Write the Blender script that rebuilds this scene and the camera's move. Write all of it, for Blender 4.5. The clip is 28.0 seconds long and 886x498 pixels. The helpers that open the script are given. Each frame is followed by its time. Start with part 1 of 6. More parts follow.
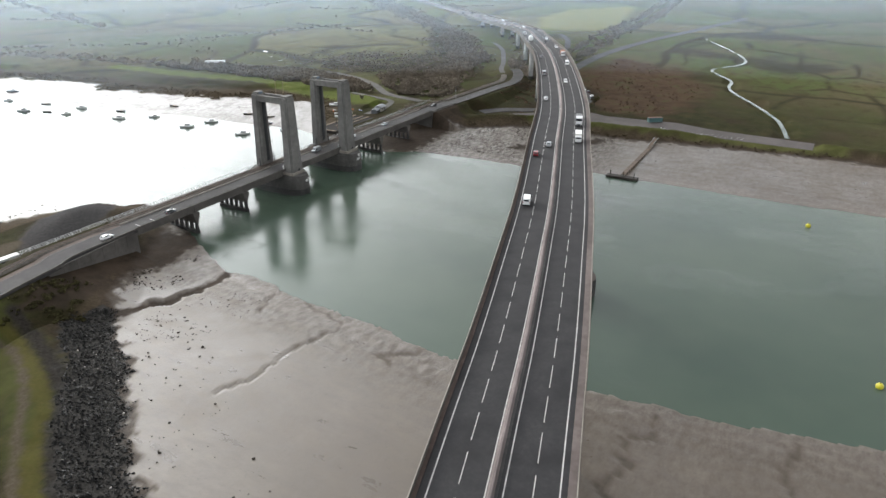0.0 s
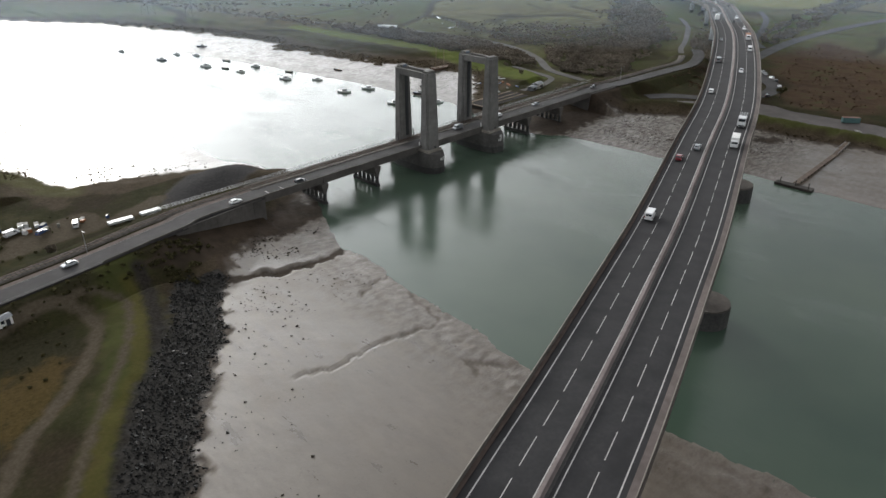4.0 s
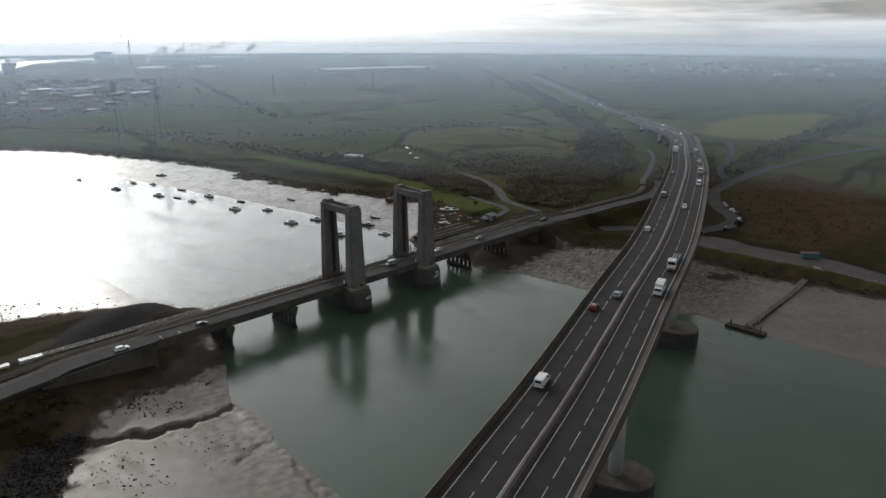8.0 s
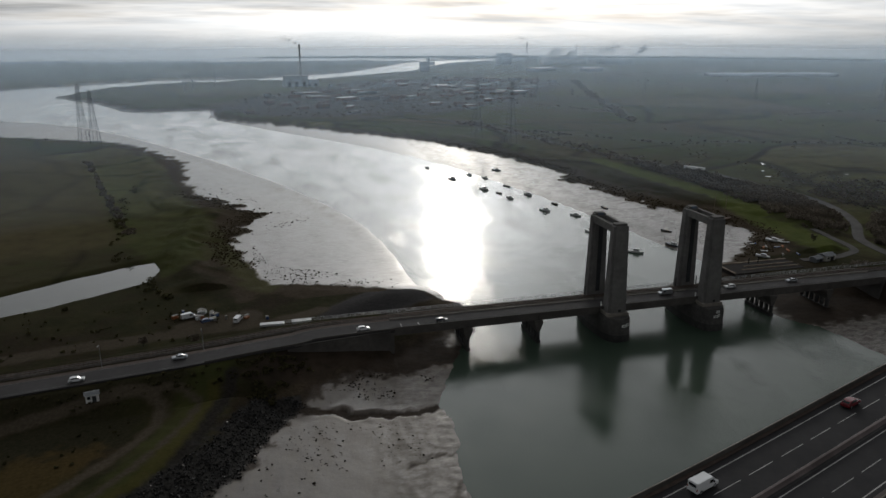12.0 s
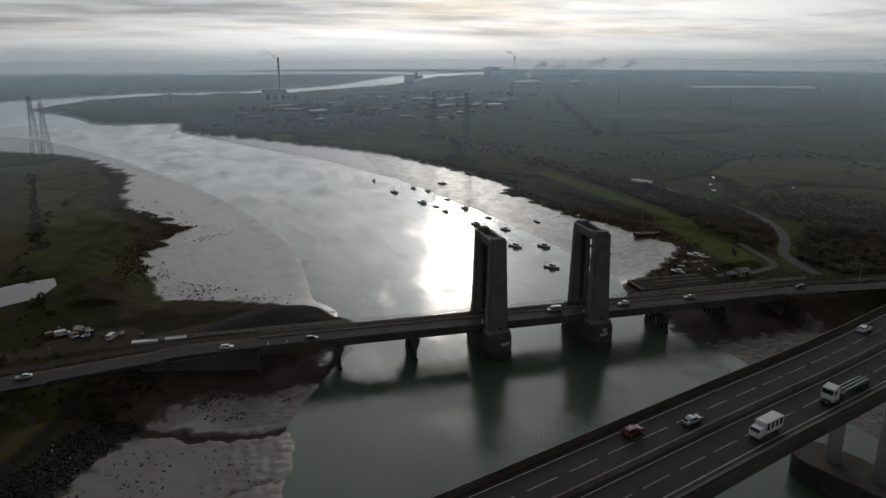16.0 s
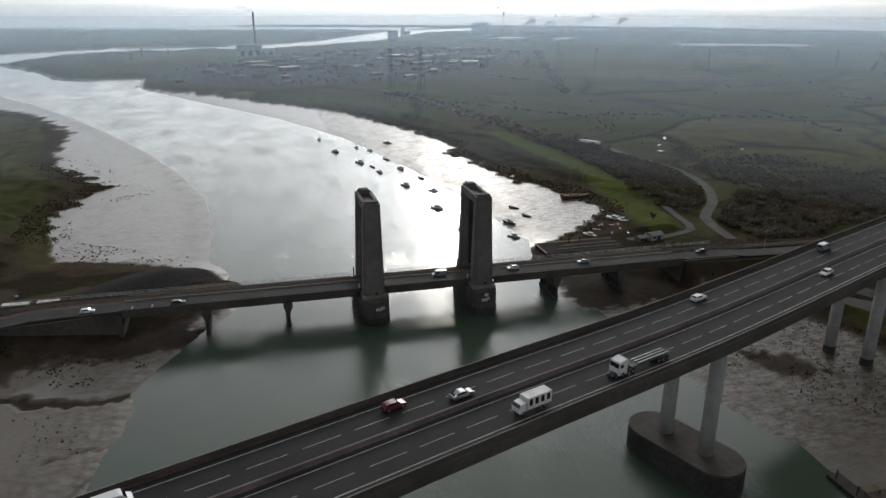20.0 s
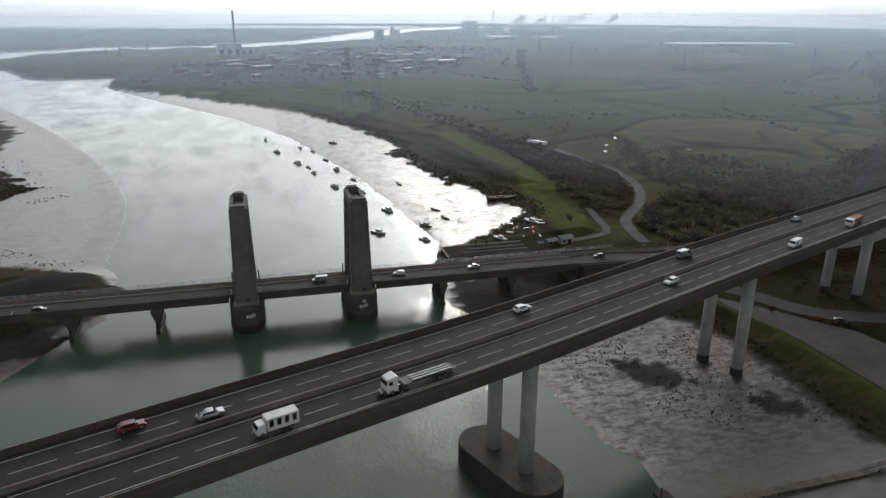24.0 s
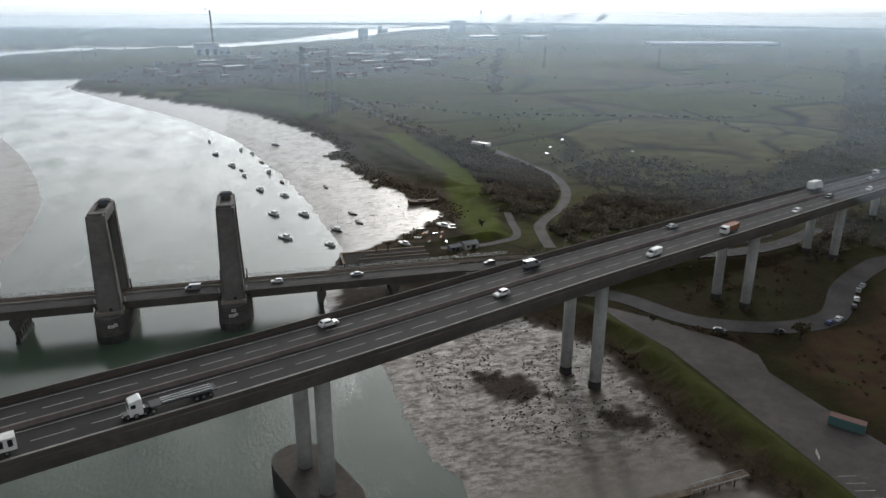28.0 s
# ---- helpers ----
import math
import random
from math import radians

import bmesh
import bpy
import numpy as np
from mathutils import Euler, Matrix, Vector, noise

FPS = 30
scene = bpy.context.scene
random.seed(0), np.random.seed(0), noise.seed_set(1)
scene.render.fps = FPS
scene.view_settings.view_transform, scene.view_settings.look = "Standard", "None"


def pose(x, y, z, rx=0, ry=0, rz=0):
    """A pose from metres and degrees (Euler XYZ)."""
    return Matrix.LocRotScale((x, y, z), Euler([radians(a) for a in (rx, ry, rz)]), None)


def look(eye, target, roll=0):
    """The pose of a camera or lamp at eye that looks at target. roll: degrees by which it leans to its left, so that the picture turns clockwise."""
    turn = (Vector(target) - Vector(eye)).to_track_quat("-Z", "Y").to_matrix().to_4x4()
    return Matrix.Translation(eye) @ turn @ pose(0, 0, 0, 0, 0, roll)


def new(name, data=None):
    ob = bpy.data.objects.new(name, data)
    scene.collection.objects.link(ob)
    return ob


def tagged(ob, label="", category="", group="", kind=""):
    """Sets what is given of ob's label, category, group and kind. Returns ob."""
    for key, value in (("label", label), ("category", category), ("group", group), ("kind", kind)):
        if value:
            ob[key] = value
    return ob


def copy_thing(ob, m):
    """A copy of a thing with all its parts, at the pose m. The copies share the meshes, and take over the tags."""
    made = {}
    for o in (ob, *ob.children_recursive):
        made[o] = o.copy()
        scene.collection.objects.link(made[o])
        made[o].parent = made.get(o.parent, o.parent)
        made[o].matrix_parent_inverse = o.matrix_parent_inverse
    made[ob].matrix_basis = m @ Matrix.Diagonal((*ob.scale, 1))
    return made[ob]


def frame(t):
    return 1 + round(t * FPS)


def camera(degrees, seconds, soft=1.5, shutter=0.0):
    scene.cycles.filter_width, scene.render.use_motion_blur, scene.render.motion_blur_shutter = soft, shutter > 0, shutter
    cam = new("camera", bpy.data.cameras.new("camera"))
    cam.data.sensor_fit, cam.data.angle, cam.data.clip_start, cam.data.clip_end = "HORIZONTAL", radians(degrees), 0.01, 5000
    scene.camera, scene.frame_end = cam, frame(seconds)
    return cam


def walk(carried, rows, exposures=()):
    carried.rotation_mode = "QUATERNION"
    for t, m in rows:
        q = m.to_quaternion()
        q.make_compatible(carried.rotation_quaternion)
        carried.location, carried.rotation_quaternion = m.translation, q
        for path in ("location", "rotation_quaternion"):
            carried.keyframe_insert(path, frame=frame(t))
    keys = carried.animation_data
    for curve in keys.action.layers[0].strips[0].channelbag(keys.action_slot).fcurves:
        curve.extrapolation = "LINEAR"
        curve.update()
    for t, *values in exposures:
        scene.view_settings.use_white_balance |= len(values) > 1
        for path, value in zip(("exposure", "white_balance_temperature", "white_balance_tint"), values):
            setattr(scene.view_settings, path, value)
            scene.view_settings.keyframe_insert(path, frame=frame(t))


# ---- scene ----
cam = camera(63.87, 28.0)
# seconds, place, tilt, lean and heading of the camera
PATH = [
    (0, -226.31, -200.98, 104.53, 65.80, 0.08, -60.20),
    (0.5, -223.09, -201.36, 104.94, 65.71, 0.09, -50.05),
    (1, -220.35, -201.76, 105.31, 65.62, 0.09, -45.64),
    (1.5, -217.81, -202.18, 105.62, 65.53, 0.13, -45.36),
    (2, -215.27, -202.61, 105.88, 65.42, 0.15, -45.34),
    (2.5, -212.59, -203.05, 106.10, 64.50, 0.14, -45.35),
    (3, -209.70, -203.51, 106.27, 63.75, 0.09, -45.33),
    (3.5, -206.53, -203.97, 106.40, 63.19, 0.04, -45.31),
    (4, -203.07, -204.45, 106.50, 63.23, -0.00, -45.28),
    (4.5, -199.31, -204.93, 106.56, 64.32, -0.05, -45.26),
    (5, -195.26, -205.41, 106.59, 66.96, -0.09, -45.27),
    (5.5, -190.96, -205.90, 106.59, 70.13, -0.11, -45.15),
    (6, -186.42, -206.40, 106.57, 72.09, -0.13, -45.18),
    (6.5, -181.67, -206.90, 106.52, 72.89, -0.20, -45.18),
    (7, -176.75, -207.40, 106.46, 72.89, -0.18, -45.21),
    (7.5, -171.68, -207.90, 106.37, 72.90, -0.19, -45.23),
    (8, -166.49, -208.41, 106.27, 72.85, -0.18, -45.26),
    (8.5, -161.20, -208.91, 106.15, 72.93, -0.20, -45.25),
    (9, -155.84, -209.42, 106.02, 72.93, -0.13, -45.30),
    (9.5, -150.41, -209.92, 105.88, 73.00, -0.07, -42.84),
    (10, -144.95, -210.43, 105.74, 72.98, -0.04, -32.22),
    (10.5, -139.45, -210.93, 105.59, 73.05, 0.00, -21.14),
    (11, -133.94, -211.44, 105.43, 73.07, 0.06, -15.51),
    (11.5, -128.42, -211.94, 105.27, 73.07, 0.06, -14.79),
    (12, -122.89, -212.45, 105.11, 73.03, 0.05, -14.78),
    (12.5, -117.38, -212.95, 104.95, 72.99, 0.09, -14.75),
    (13, -111.87, -213.45, 104.79, 72.96, 0.07, -14.74),
    (13.5, -106.38, -213.96, 104.64, 72.95, 0.05, -14.73),
    (14, -100.91, -214.46, 104.49, 73.09, 0.03, -14.72),
    (14.5, -95.47, -214.96, 104.34, 73.51, 0.01, -14.71),
    (15, -90.05, -215.47, 104.20, 75.16, 0.01, -14.67),
    (15.5, -84.67, -215.97, 104.07, 75.57, 0.01, -14.71),
    (16, -79.31, -216.47, 103.95, 74.06, -0.00, -14.71),
    (16.5, -73.98, -216.98, 103.84, 72.25, -0.01, -14.72),
    (17, -68.68, -217.49, 103.74, 71.20, -0.06, -14.71),
    (17.5, -63.40, -217.99, 103.65, 70.78, -0.10, -14.71),
    (18, -58.15, -218.50, 103.57, 70.79, -0.14, -14.69),
    (18.5, -52.91, -219.01, 103.51, 70.77, -0.19, -14.70),
    (19, -47.68, -219.53, 103.45, 70.77, -0.22, -14.69),
    (19.5, -42.46, -220.04, 103.41, 70.75, -0.25, -14.66),
    (20, -37.23, -220.56, 103.38, 70.78, -0.28, -14.69),
    (20.5, -31.99, -221.08, 103.37, 70.75, -0.30, -14.60),
    (21, -26.74, -221.61, 103.37, 70.72, -0.32, -14.58),
    (21.5, -21.46, -222.14, 103.38, 70.68, -0.33, -14.55),
    (22, -16.14, -222.67, 103.40, 70.68, -0.31, -14.54),
    (22.5, -10.80, -223.20, 103.44, 70.67, -0.28, -14.53),
    (23, -5.41, -223.74, 103.50, 70.66, -0.26, -14.52),
    (23.5, 0.01, -224.28, 103.56, 70.66, -0.23, -14.51),
    (24, 5.46, -224.82, 103.64, 70.66, -0.20, -14.51),
    (24.5, 10.93, -225.36, 103.72, 70.63, -0.19, -14.53),
    (25, 16.40, -225.91, 103.82, 70.61, -0.17, -14.52),
    (25.5, 21.87, -226.46, 103.93, 70.61, -0.15, -14.48),
    (26, 27.31, -227.02, 104.05, 70.66, -0.14, -14.49),
    (26.5, 32.71, -227.57, 104.18, 70.63, -0.14, -14.47),
    (27, 38.03, -228.12, 104.31, 70.62, -0.14, -14.46),
    (27.5, 43.27, -228.68, 104.45, 70.58, -0.13, -14.46),
    (28, 48.41, -229.23, 104.60, 70.58, -0.13, -14.45),
]
EXPOSURES = [(0, 1.72), (1, 1.32), (2, 1.0), (2.5, 0.95), (5, 1.1), (7, 0.22), (8, 0.08), (9.5, 0.08), (11, -0.55), (12, -0.72), (15, -0.8), (16, -1.05), (17, -0.7), (18, -0.28), (20, -0.08), (25, 0.25), (28, 0.36)]
walk(cam, [(t, pose(x, y, z, tilt, lean, turn)) for t, x, y, z, tilt, lean, turn in PATH], EXPOSURES)

# ---- sky, sun ----
CLOUD, GLOW_WIDE, GLOW_TIGHT = 2.7, 25.0, 46.0  # brightness of the cloud veil, and round the sun
SUN_AZ, SUN_EL = radians(15.5), radians(16.5)  # azimuth from +y towards +x
world = bpy.data.worlds.new("hazy_winter_sky")
scene.world = world
world.use_nodes = True
wn, wl = world.node_tree.nodes, world.node_tree.links
wn.clear()
w_out, w_bg, w_sky = wn.new("ShaderNodeOutputWorld"), wn.new("ShaderNodeBackground"), wn.new("ShaderNodeTexSky")
w_sky.sky_type, w_sky.sun_disc = "NISHITA", False
w_sky.sun_elevation, w_sky.sun_rotation = SUN_EL, SUN_AZ
w_sky.air_density, w_sky.dust_density, w_sky.ozone_density = 1.0, 1.2, 1.5
w_bg.inputs["Strength"].default_value = 0.10
w_dir = wn.new("ShaderNodeTexCoord").outputs["Generated"]


def w_math(op, a, b=0.0, c=0.0, kind="ShaderNodeMath"):
    n = wn.new(kind)
    n.operation = op
    for i, v in enumerate((a, b, c)):
        if hasattr(v, "is_linked"):
            wl.new(v, n.inputs[i])
        elif i < len(n.inputs) and v is not None:
            n.inputs[i].default_value = v
    return n


SUN_DIR = (math.sin(SUN_AZ) * math.cos(SUN_EL), math.cos(SUN_AZ) * math.cos(SUN_EL), math.sin(SUN_EL))
w_toward = w_math("MAXIMUM", w_math("DOT_PRODUCT", w_dir, SUN_DIR, None, "ShaderNodeVectorMath").outputs["Value"], 0.0).outputs[0]
w_z = wn.new("ShaderNodeSeparateXYZ")
wl.new(w_dir, w_z.inputs[0])
w_up = w_math("MAXIMUM", w_z.outputs[2], 0.0).outputs[0]
# thin cloud, brighter round the veiled sun
w_glow = w_math("ADD", w_math("MULTIPLY", w_math("POWER", w_toward, 5.5).outputs[0], GLOW_WIDE).outputs[0], w_math("MULTIPLY", w_math("POWER", w_toward, 120.0).outputs[0], GLOW_TIGHT).outputs[0]).outputs[0]
w_flat = w_math("DIVIDE", 1.0, w_math("ADD", w_up, 0.12).outputs[0]).outputs[0]
w_plane = w_math("MULTIPLY", w_dir, None, None, "ShaderNodeVectorMath")
w_comb = wn.new("ShaderNodeCombineXYZ")
for i, stretch in enumerate((0.5, 1.5, 1.0)):
    wl.new(w_math("MULTIPLY", w_flat, stretch).outputs[0], w_comb.inputs[i])
wl.new(w_comb.outputs[0], w_plane.inputs[1])
w_noise = wn.new("ShaderNodeTexNoise")
w_noise.inputs["Scale"].default_value, w_noise.inputs["Detail"].default_value, w_noise.inputs["Roughness"].default_value = 1.1, 6.0, 0.58
wl.new(w_plane.outputs[0], w_noise.inputs["Vector"])
w_cover = wn.new("ShaderNodeMapRange")
w_cover.inputs["From Min"].default_value, w_cover.inputs["From Max"].default_value = 0.36, 0.60
w_cover.inputs["To Min"].default_value, w_cover.inputs["To Max"].default_value = 0.86, 1.0
wl.new(w_noise.outputs["Fac"], w_cover.inputs["Value"])
w_shade = wn.new("ShaderNodeMapRange")
w_shade.inputs["From Min"].default_value, w_shade.inputs["From Max"].default_value = 0.42, 0.64
w_shade.inputs["To Min"].default_value, w_shade.inputs["To Max"].default_value = 1.08, 0.88
wl.new(w_noise.outputs["Fac"], w_shade.inputs["Value"])
# long level streaks of darker cloud low over the horizon
w_streak = wn.new("ShaderNodeTexNoise")
w_streak.inputs["Scale"].default_value, w_streak.inputs["Detail"].default_value, w_streak.inputs["Roughness"].default_value = 1.0, 5.0, 0.62
w_long = w_math("MULTIPLY", w_dir, (2.2, 2.2, 34.0), None, "ShaderNodeVectorMath")
wl.new(w_long.outputs[0], w_streak.inputs["Vector"])
w_band = wn.new("ShaderNodeMapRange")
w_band.inputs["From Min"].default_value, w_band.inputs["From Max"].default_value = 0.40, 0.62
w_band.inputs["To Min"].default_value, w_band.inputs["To Max"].default_value = 0.78, 0.36
wl.new(w_streak.outputs["Fac"], w_band.inputs["Value"])
w_near = wn.new("ShaderNodeMapRange")
w_near.inputs["From Min"].default_value, w_near.inputs["From Max"].default_value = 0.07, 0.14
w_near.inputs["To Min"].default_value, w_near.inputs["To Max"].default_value = 1.0, 0.0
wl.new(w_up, w_near.inputs["Value"])
w_shaded = w_math("MULTIPLY", w_shade.outputs[0], w_math("ADD", 1.0, w_math("MULTIPLY", w_near.outputs[0], w_math("SUBTRACT", w_band.outputs[0], 1.0).outputs[0]).outputs[0]).outputs[0]).outputs[0]
w_low = w_math("MULTIPLY", w_math("POWER", w_math("SUBTRACT", 1.0, w_up).outputs[0], 5.0).outputs[0], 7.0).outputs[0]
w_bright = w_math("MULTIPLY", w_math("ADD", w_math("ADD", CLOUD, w_low).outputs[0], w_glow).outputs[0], w_shaded).outputs[0]
w_cloud = w_math("SCALE", (0.965, 0.985, 1.0), None, None, "ShaderNodeVectorMath")
wl.new(w_bright, w_cloud.inputs["Scale"])
w_mix = wn.new("ShaderNodeMix")
w_mix.data_type = "RGBA"
wl.new(w_cover.outputs[0], w_mix.inputs[0])
wl.new(w_sky.outputs[0], w_mix.inputs[6])
wl.new(w_cloud.outputs[0], w_mix.inputs[7])
wl.new(w_mix.outputs[2], w_bg.inputs["Color"])
wl.new(w_bg.outputs[0], w_out.inputs["Surface"])
sun_data = bpy.data.lights.new("sun", "SUN")
sun_data.energy, sun_data.angle, sun_data.color = 0.45, radians(2.5), (1.0, 0.93, 0.82)
sun = new("sun", sun_data)
sun.matrix_world = look((0, 0, 300), (-math.sin(SUN_AZ) * math.cos(SUN_EL) * 100, -math.cos(SUN_AZ) * math.cos(SUN_EL) * 100, 300 - math.sin(SUN_EL) * 100))


# ---- materials ----
class Nodes:
    """A small wrapper that wires node materials."""

    def __init__(self, name):
        self.mat = bpy.data.materials.new(name)
        self.mat.use_nodes = True
        self.tree = self.mat.node_tree
        self.bsdf = self.tree.nodes["Principled BSDF"]
        self.coord = None

    def node(self, kind, **inputs):
        n = self.tree.nodes.new(kind)
        for key, value in inputs.items():
            self.put(n, key.replace("_", " "), value)
        return n

    def put(self, n, key, value):
        if hasattr(value, "is_linked"):
            self.tree.links.new(value, n.inputs[key])
        else:
            n.inputs[key].default_value = value

    def place(self):
        if self.coord is None:
            self.coord = self.node("ShaderNodeNewGeometry").outputs["Position"]
        return self.coord

    def noise(self, scale, detail=4.0, rough=0.6, stretch=None, seed=0.0):
        v = self.place()
        if stretch or seed:
            m = self.node("ShaderNodeMapping")
            self.tree.links.new(v, m.inputs["Vector"])
            m.inputs["Scale"].default_value = stretch or (1, 1, 1)
            m.inputs["Location"].default_value = (seed, seed * 1.7, seed * 0.6)
            v = m.outputs[0]
        n = self.node("ShaderNodeTexNoise", Scale=scale, Detail=detail, Roughness=rough)
        self.tree.links.new(v, n.inputs["Vector"])
        return n.outputs["Fac"]

    def ramp(self, fac, *stops):
        n = self.node("ShaderNodeValToRGB")
        r = n.color_ramp
        while len(r.elements) < len(stops):
            r.elements.new(0.5)
        for e, (at, c) in zip(r.elements, stops):
            e.position, e.color = at, (c, c, c, 1) if not hasattr(c, "__len__") else (*c, 1)
        self.tree.links.new(fac, n.inputs["Fac"])
        return n.outputs["Color"]

    def mix(self, fac, a, b, blend="MIX"):
        n = self.node("ShaderNodeMix")
        n.data_type, n.blend_type = "RGBA", blend
        for key, value in ((0, fac), (6, a), (7, b)):
            if hasattr(value, "is_linked"):
                self.tree.links.new(value, n.inputs[key])
            else:
                n.inputs[key].default_value = value if key == 0 else (*value, 1)
        return n.outputs[2]

    def math(self, op, a, b=0.0, c=0.0):
        n = self.node("ShaderNodeMath")
        n.operation = op
        for i, value in enumerate((a, b, c)):
            if hasattr(value, "is_linked"):
                self.tree.links.new(value, n.inputs[i])
            else:
                n.inputs[i].default_value = value
        return n.outputs[0]

    def attr(self, name):
        n = self.node("ShaderNodeAttribute")
        n.attribute_name = name
        return n.outputs["Fac"]

    def random(self):
        return self.node("ShaderNodeObjectInfo").outputs["Random"]

    def bump(self, height, strength=0.5, distance=0.1):
        n = self.node("ShaderNodeBump", Strength=strength, Distance=distance)
        self.tree.links.new(height, n.inputs["Height"])
        self.tree.links.new(n.outputs[0], self.bsdf.inputs["Normal"])

    def done(self, color=None, rough=None, metal=None, spec=None, **more):
        for key, value in (("Base Color", color), ("Roughness", rough), ("Metallic", metal), ("Specular IOR Level", spec), *more.items()):
            if value is None:
                continue
            if hasattr(value, "is_linked"):
                self.tree.links.new(value, self.bsdf.inputs[key])
            else:
                self.bsdf.inputs[key].default_value = (*value, 1) if hasattr(value, "__len__") else value
        return self.mat


def grainy(name, dark, light, scale=3.0, rough=0.8, metal=0.0, bump=0.3, stain=0.12, spec=0.22, stretch=None):
    """A surface with broad stains, fine grain and a little relief."""
    n = Nodes(name)
    fine, broad = n.noise(scale, 6, 0.65, stretch), n.noise(scale * stain, 4, 0.6, None, 7.3)
    c = n.ramp(fine, (0.3, dark), (0.7, light))
    c = n.mix(n.ramp(broad, (0.38, 0.0), (0.68, 0.75)), c, tuple(0.62 * v for v in dark))
    n.bump(fine, bump, 0.04)
    r = n.math("MULTIPLY_ADD", fine, 0.25, rough - 0.12)
    return n.done(c, r, metal, spec)


concrete = grainy("weathered_concrete", (0.20, 0.18, 0.155), (0.32, 0.295, 0.26), 0.9, 0.85)
def simple(name, color, rough=0.5, metal=0.0, spec=0.5):
    n = Nodes(name)
    g = n.noise(6.0, 5, 0.6)
    c = n.mix(n.ramp(g, (0.35, 0.0), (0.75, 0.35)), color, tuple(0.7 * v for v in color))
    return n.done(c, rough, metal, spec)


asphalt = grainy("worn_asphalt", (0.019, 0.018, 0.020), (0.032, 0.031, 0.032), 1.4, 0.8, 0, 0.15)
asphalt_old = grainy("grey_old_asphalt", (0.036, 0.034, 0.035), (0.060, 0.056, 0.056), 0.8, 0.85, 0, 0.2)
white_line = grainy("worn_white_road_paint", (0.34, 0.33, 0.32), (0.52, 0.51, 0.50), 5.0, 0.7)
deck_concrete = grainy("grey_brown_deck_concrete", (0.072, 0.066, 0.061), (0.115, 0.107, 0.099), 0.6, 0.85)
pale_concrete = grainy("pale_column_concrete", (0.34, 0.34, 0.335), (0.46, 0.46, 0.45), 0.8, 0.8)
park_tarmac = grainy("brownish_worn_tarmac", (0.066, 0.057, 0.055), (0.105, 0.092, 0.088), 0.5, 0.85)
lane_tarmac = grainy("pale_lane_tarmac", (0.066, 0.062, 0.059), (0.105, 0.098, 0.093), 0.9, 0.85)
faded_line = grainy("faded_road_paint", (0.10, 0.097, 0.093), (0.24, 0.235, 0.225), 2.0, 0.8)
# pinkish verge, and a browner copy with the parapet's shade in its colour
pale_verge = grainy("pinkish_verge_concrete", (0.105, 0.086, 0.080), (0.170, 0.142, 0.134), 0.7, 0.9)
brown_shaded_verge = grainy("brown_shaded_verge_concrete", (0.068, 0.050, 0.043), (0.120, 0.092, 0.080), 0.7, 0.9)
tower_concrete = grainy("brown_grey_tower_concrete", (0.125, 0.121, 0.116), (0.190, 0.184, 0.176), 0.55, 0.88)
barrier_concrete = grainy("pinkish_barrier_concrete", (0.150, 0.124, 0.120), (0.225, 0.192, 0.186), 0.9, 0.85)
dark_stone = grainy("wet_dark_stone", (0.028, 0.028, 0.029), (0.075, 0.072, 0.068), 0.9, 0.6)
galvanised = grainy("galvanised_steel", (0.30, 0.31, 0.32), (0.44, 0.45, 0.46), 3.0, 0.5, 0.6)
dark_steel = grainy("dark_painted_steel", (0.035, 0.037, 0.040), (0.065, 0.068, 0.072), 2.0, 0.55, 0.2)
rusty_steel = grainy("rusted_rail_steel", (0.09, 0.055, 0.04), (0.16, 0.10, 0.075), 3.0, 0.6, 0.4)
ballast = grainy("grey_brown_ballast", (0.06, 0.052, 0.046), (0.15, 0.135, 0.12), 3.5, 0.95, 0, 0.8)
caisson_top = grainy("brown_dirty_caisson_top", (0.060, 0.052, 0.046), (0.115, 0.102, 0.092), 0.5, 0.9)
brick = grainy("dark_weathered_brickwork", (0.070, 0.067, 0.064), (0.125, 0.120, 0.114), 0.9, 0.9)
brown_timber = grainy("damp_brown_timber", (0.095, 0.070, 0.054), (0.170, 0.130, 0.100), 1.6, 0.85, 0, 0.4, 0.2, 0.3, (1, 8, 8))
timber = grainy("weathered_grey_timber", (0.16, 0.12, 0.085), (0.30, 0.235, 0.175), 1.6, 0.85, 0, 0.4, 0.2, 0.4, (1, 8, 8))
dark_timber = grainy("tarred_dark_timber", (0.03, 0.027, 0.024), (0.07, 0.062, 0.055), 1.6, 0.8)
white_paint = grainy("weathered_white_paint", (0.62, 0.62, 0.60), (0.80, 0.80, 0.78), 2.0, 0.45)


# ---- building helpers ----
def mesh_from(name, verts, faces, mats, smooth=False):
    me = bpy.data.meshes.new(name)
    me.from_pydata([tuple(v) for v in verts], [], [tuple(f) for f in faces])
    for m in mats if hasattr(mats, "__len__") else [mats]:
        me.materials.append(m)
    if smooth:
        me.polygons.foreach_set("use_smooth", [True] * len(me.polygons))
    me.update()
    return me


def finish(bm, name, mat, smooth=False):
    me = bpy.data.meshes.new(name)
    bmesh.ops.recalc_face_normals(bm, faces=bm.faces)
    bm.to_mesh(me)
    bm.free()
    for m in mat if hasattr(mat, "__len__") else [mat]:
        me.materials.append(m)
    if smooth:
        me.polygons.foreach_set("use_smooth", [True] * len(me.polygons))
    return me


def thing(name, label, category, m=None, group="", kind=""):
    """An empty at the base of a thing, to which its parts are parented."""
    ob = new(name)
    ob.matrix_basis = m or Matrix()
    return tagged(ob, label, category, group, kind)


def piece(name, me, parent=None, m=None, label=""):
    """One mesh object of its own under a thing or a part."""
    ob = new(name, me)
    ob.parent = parent
    ob.matrix_basis = m or Matrix()
    return tagged(ob, label)


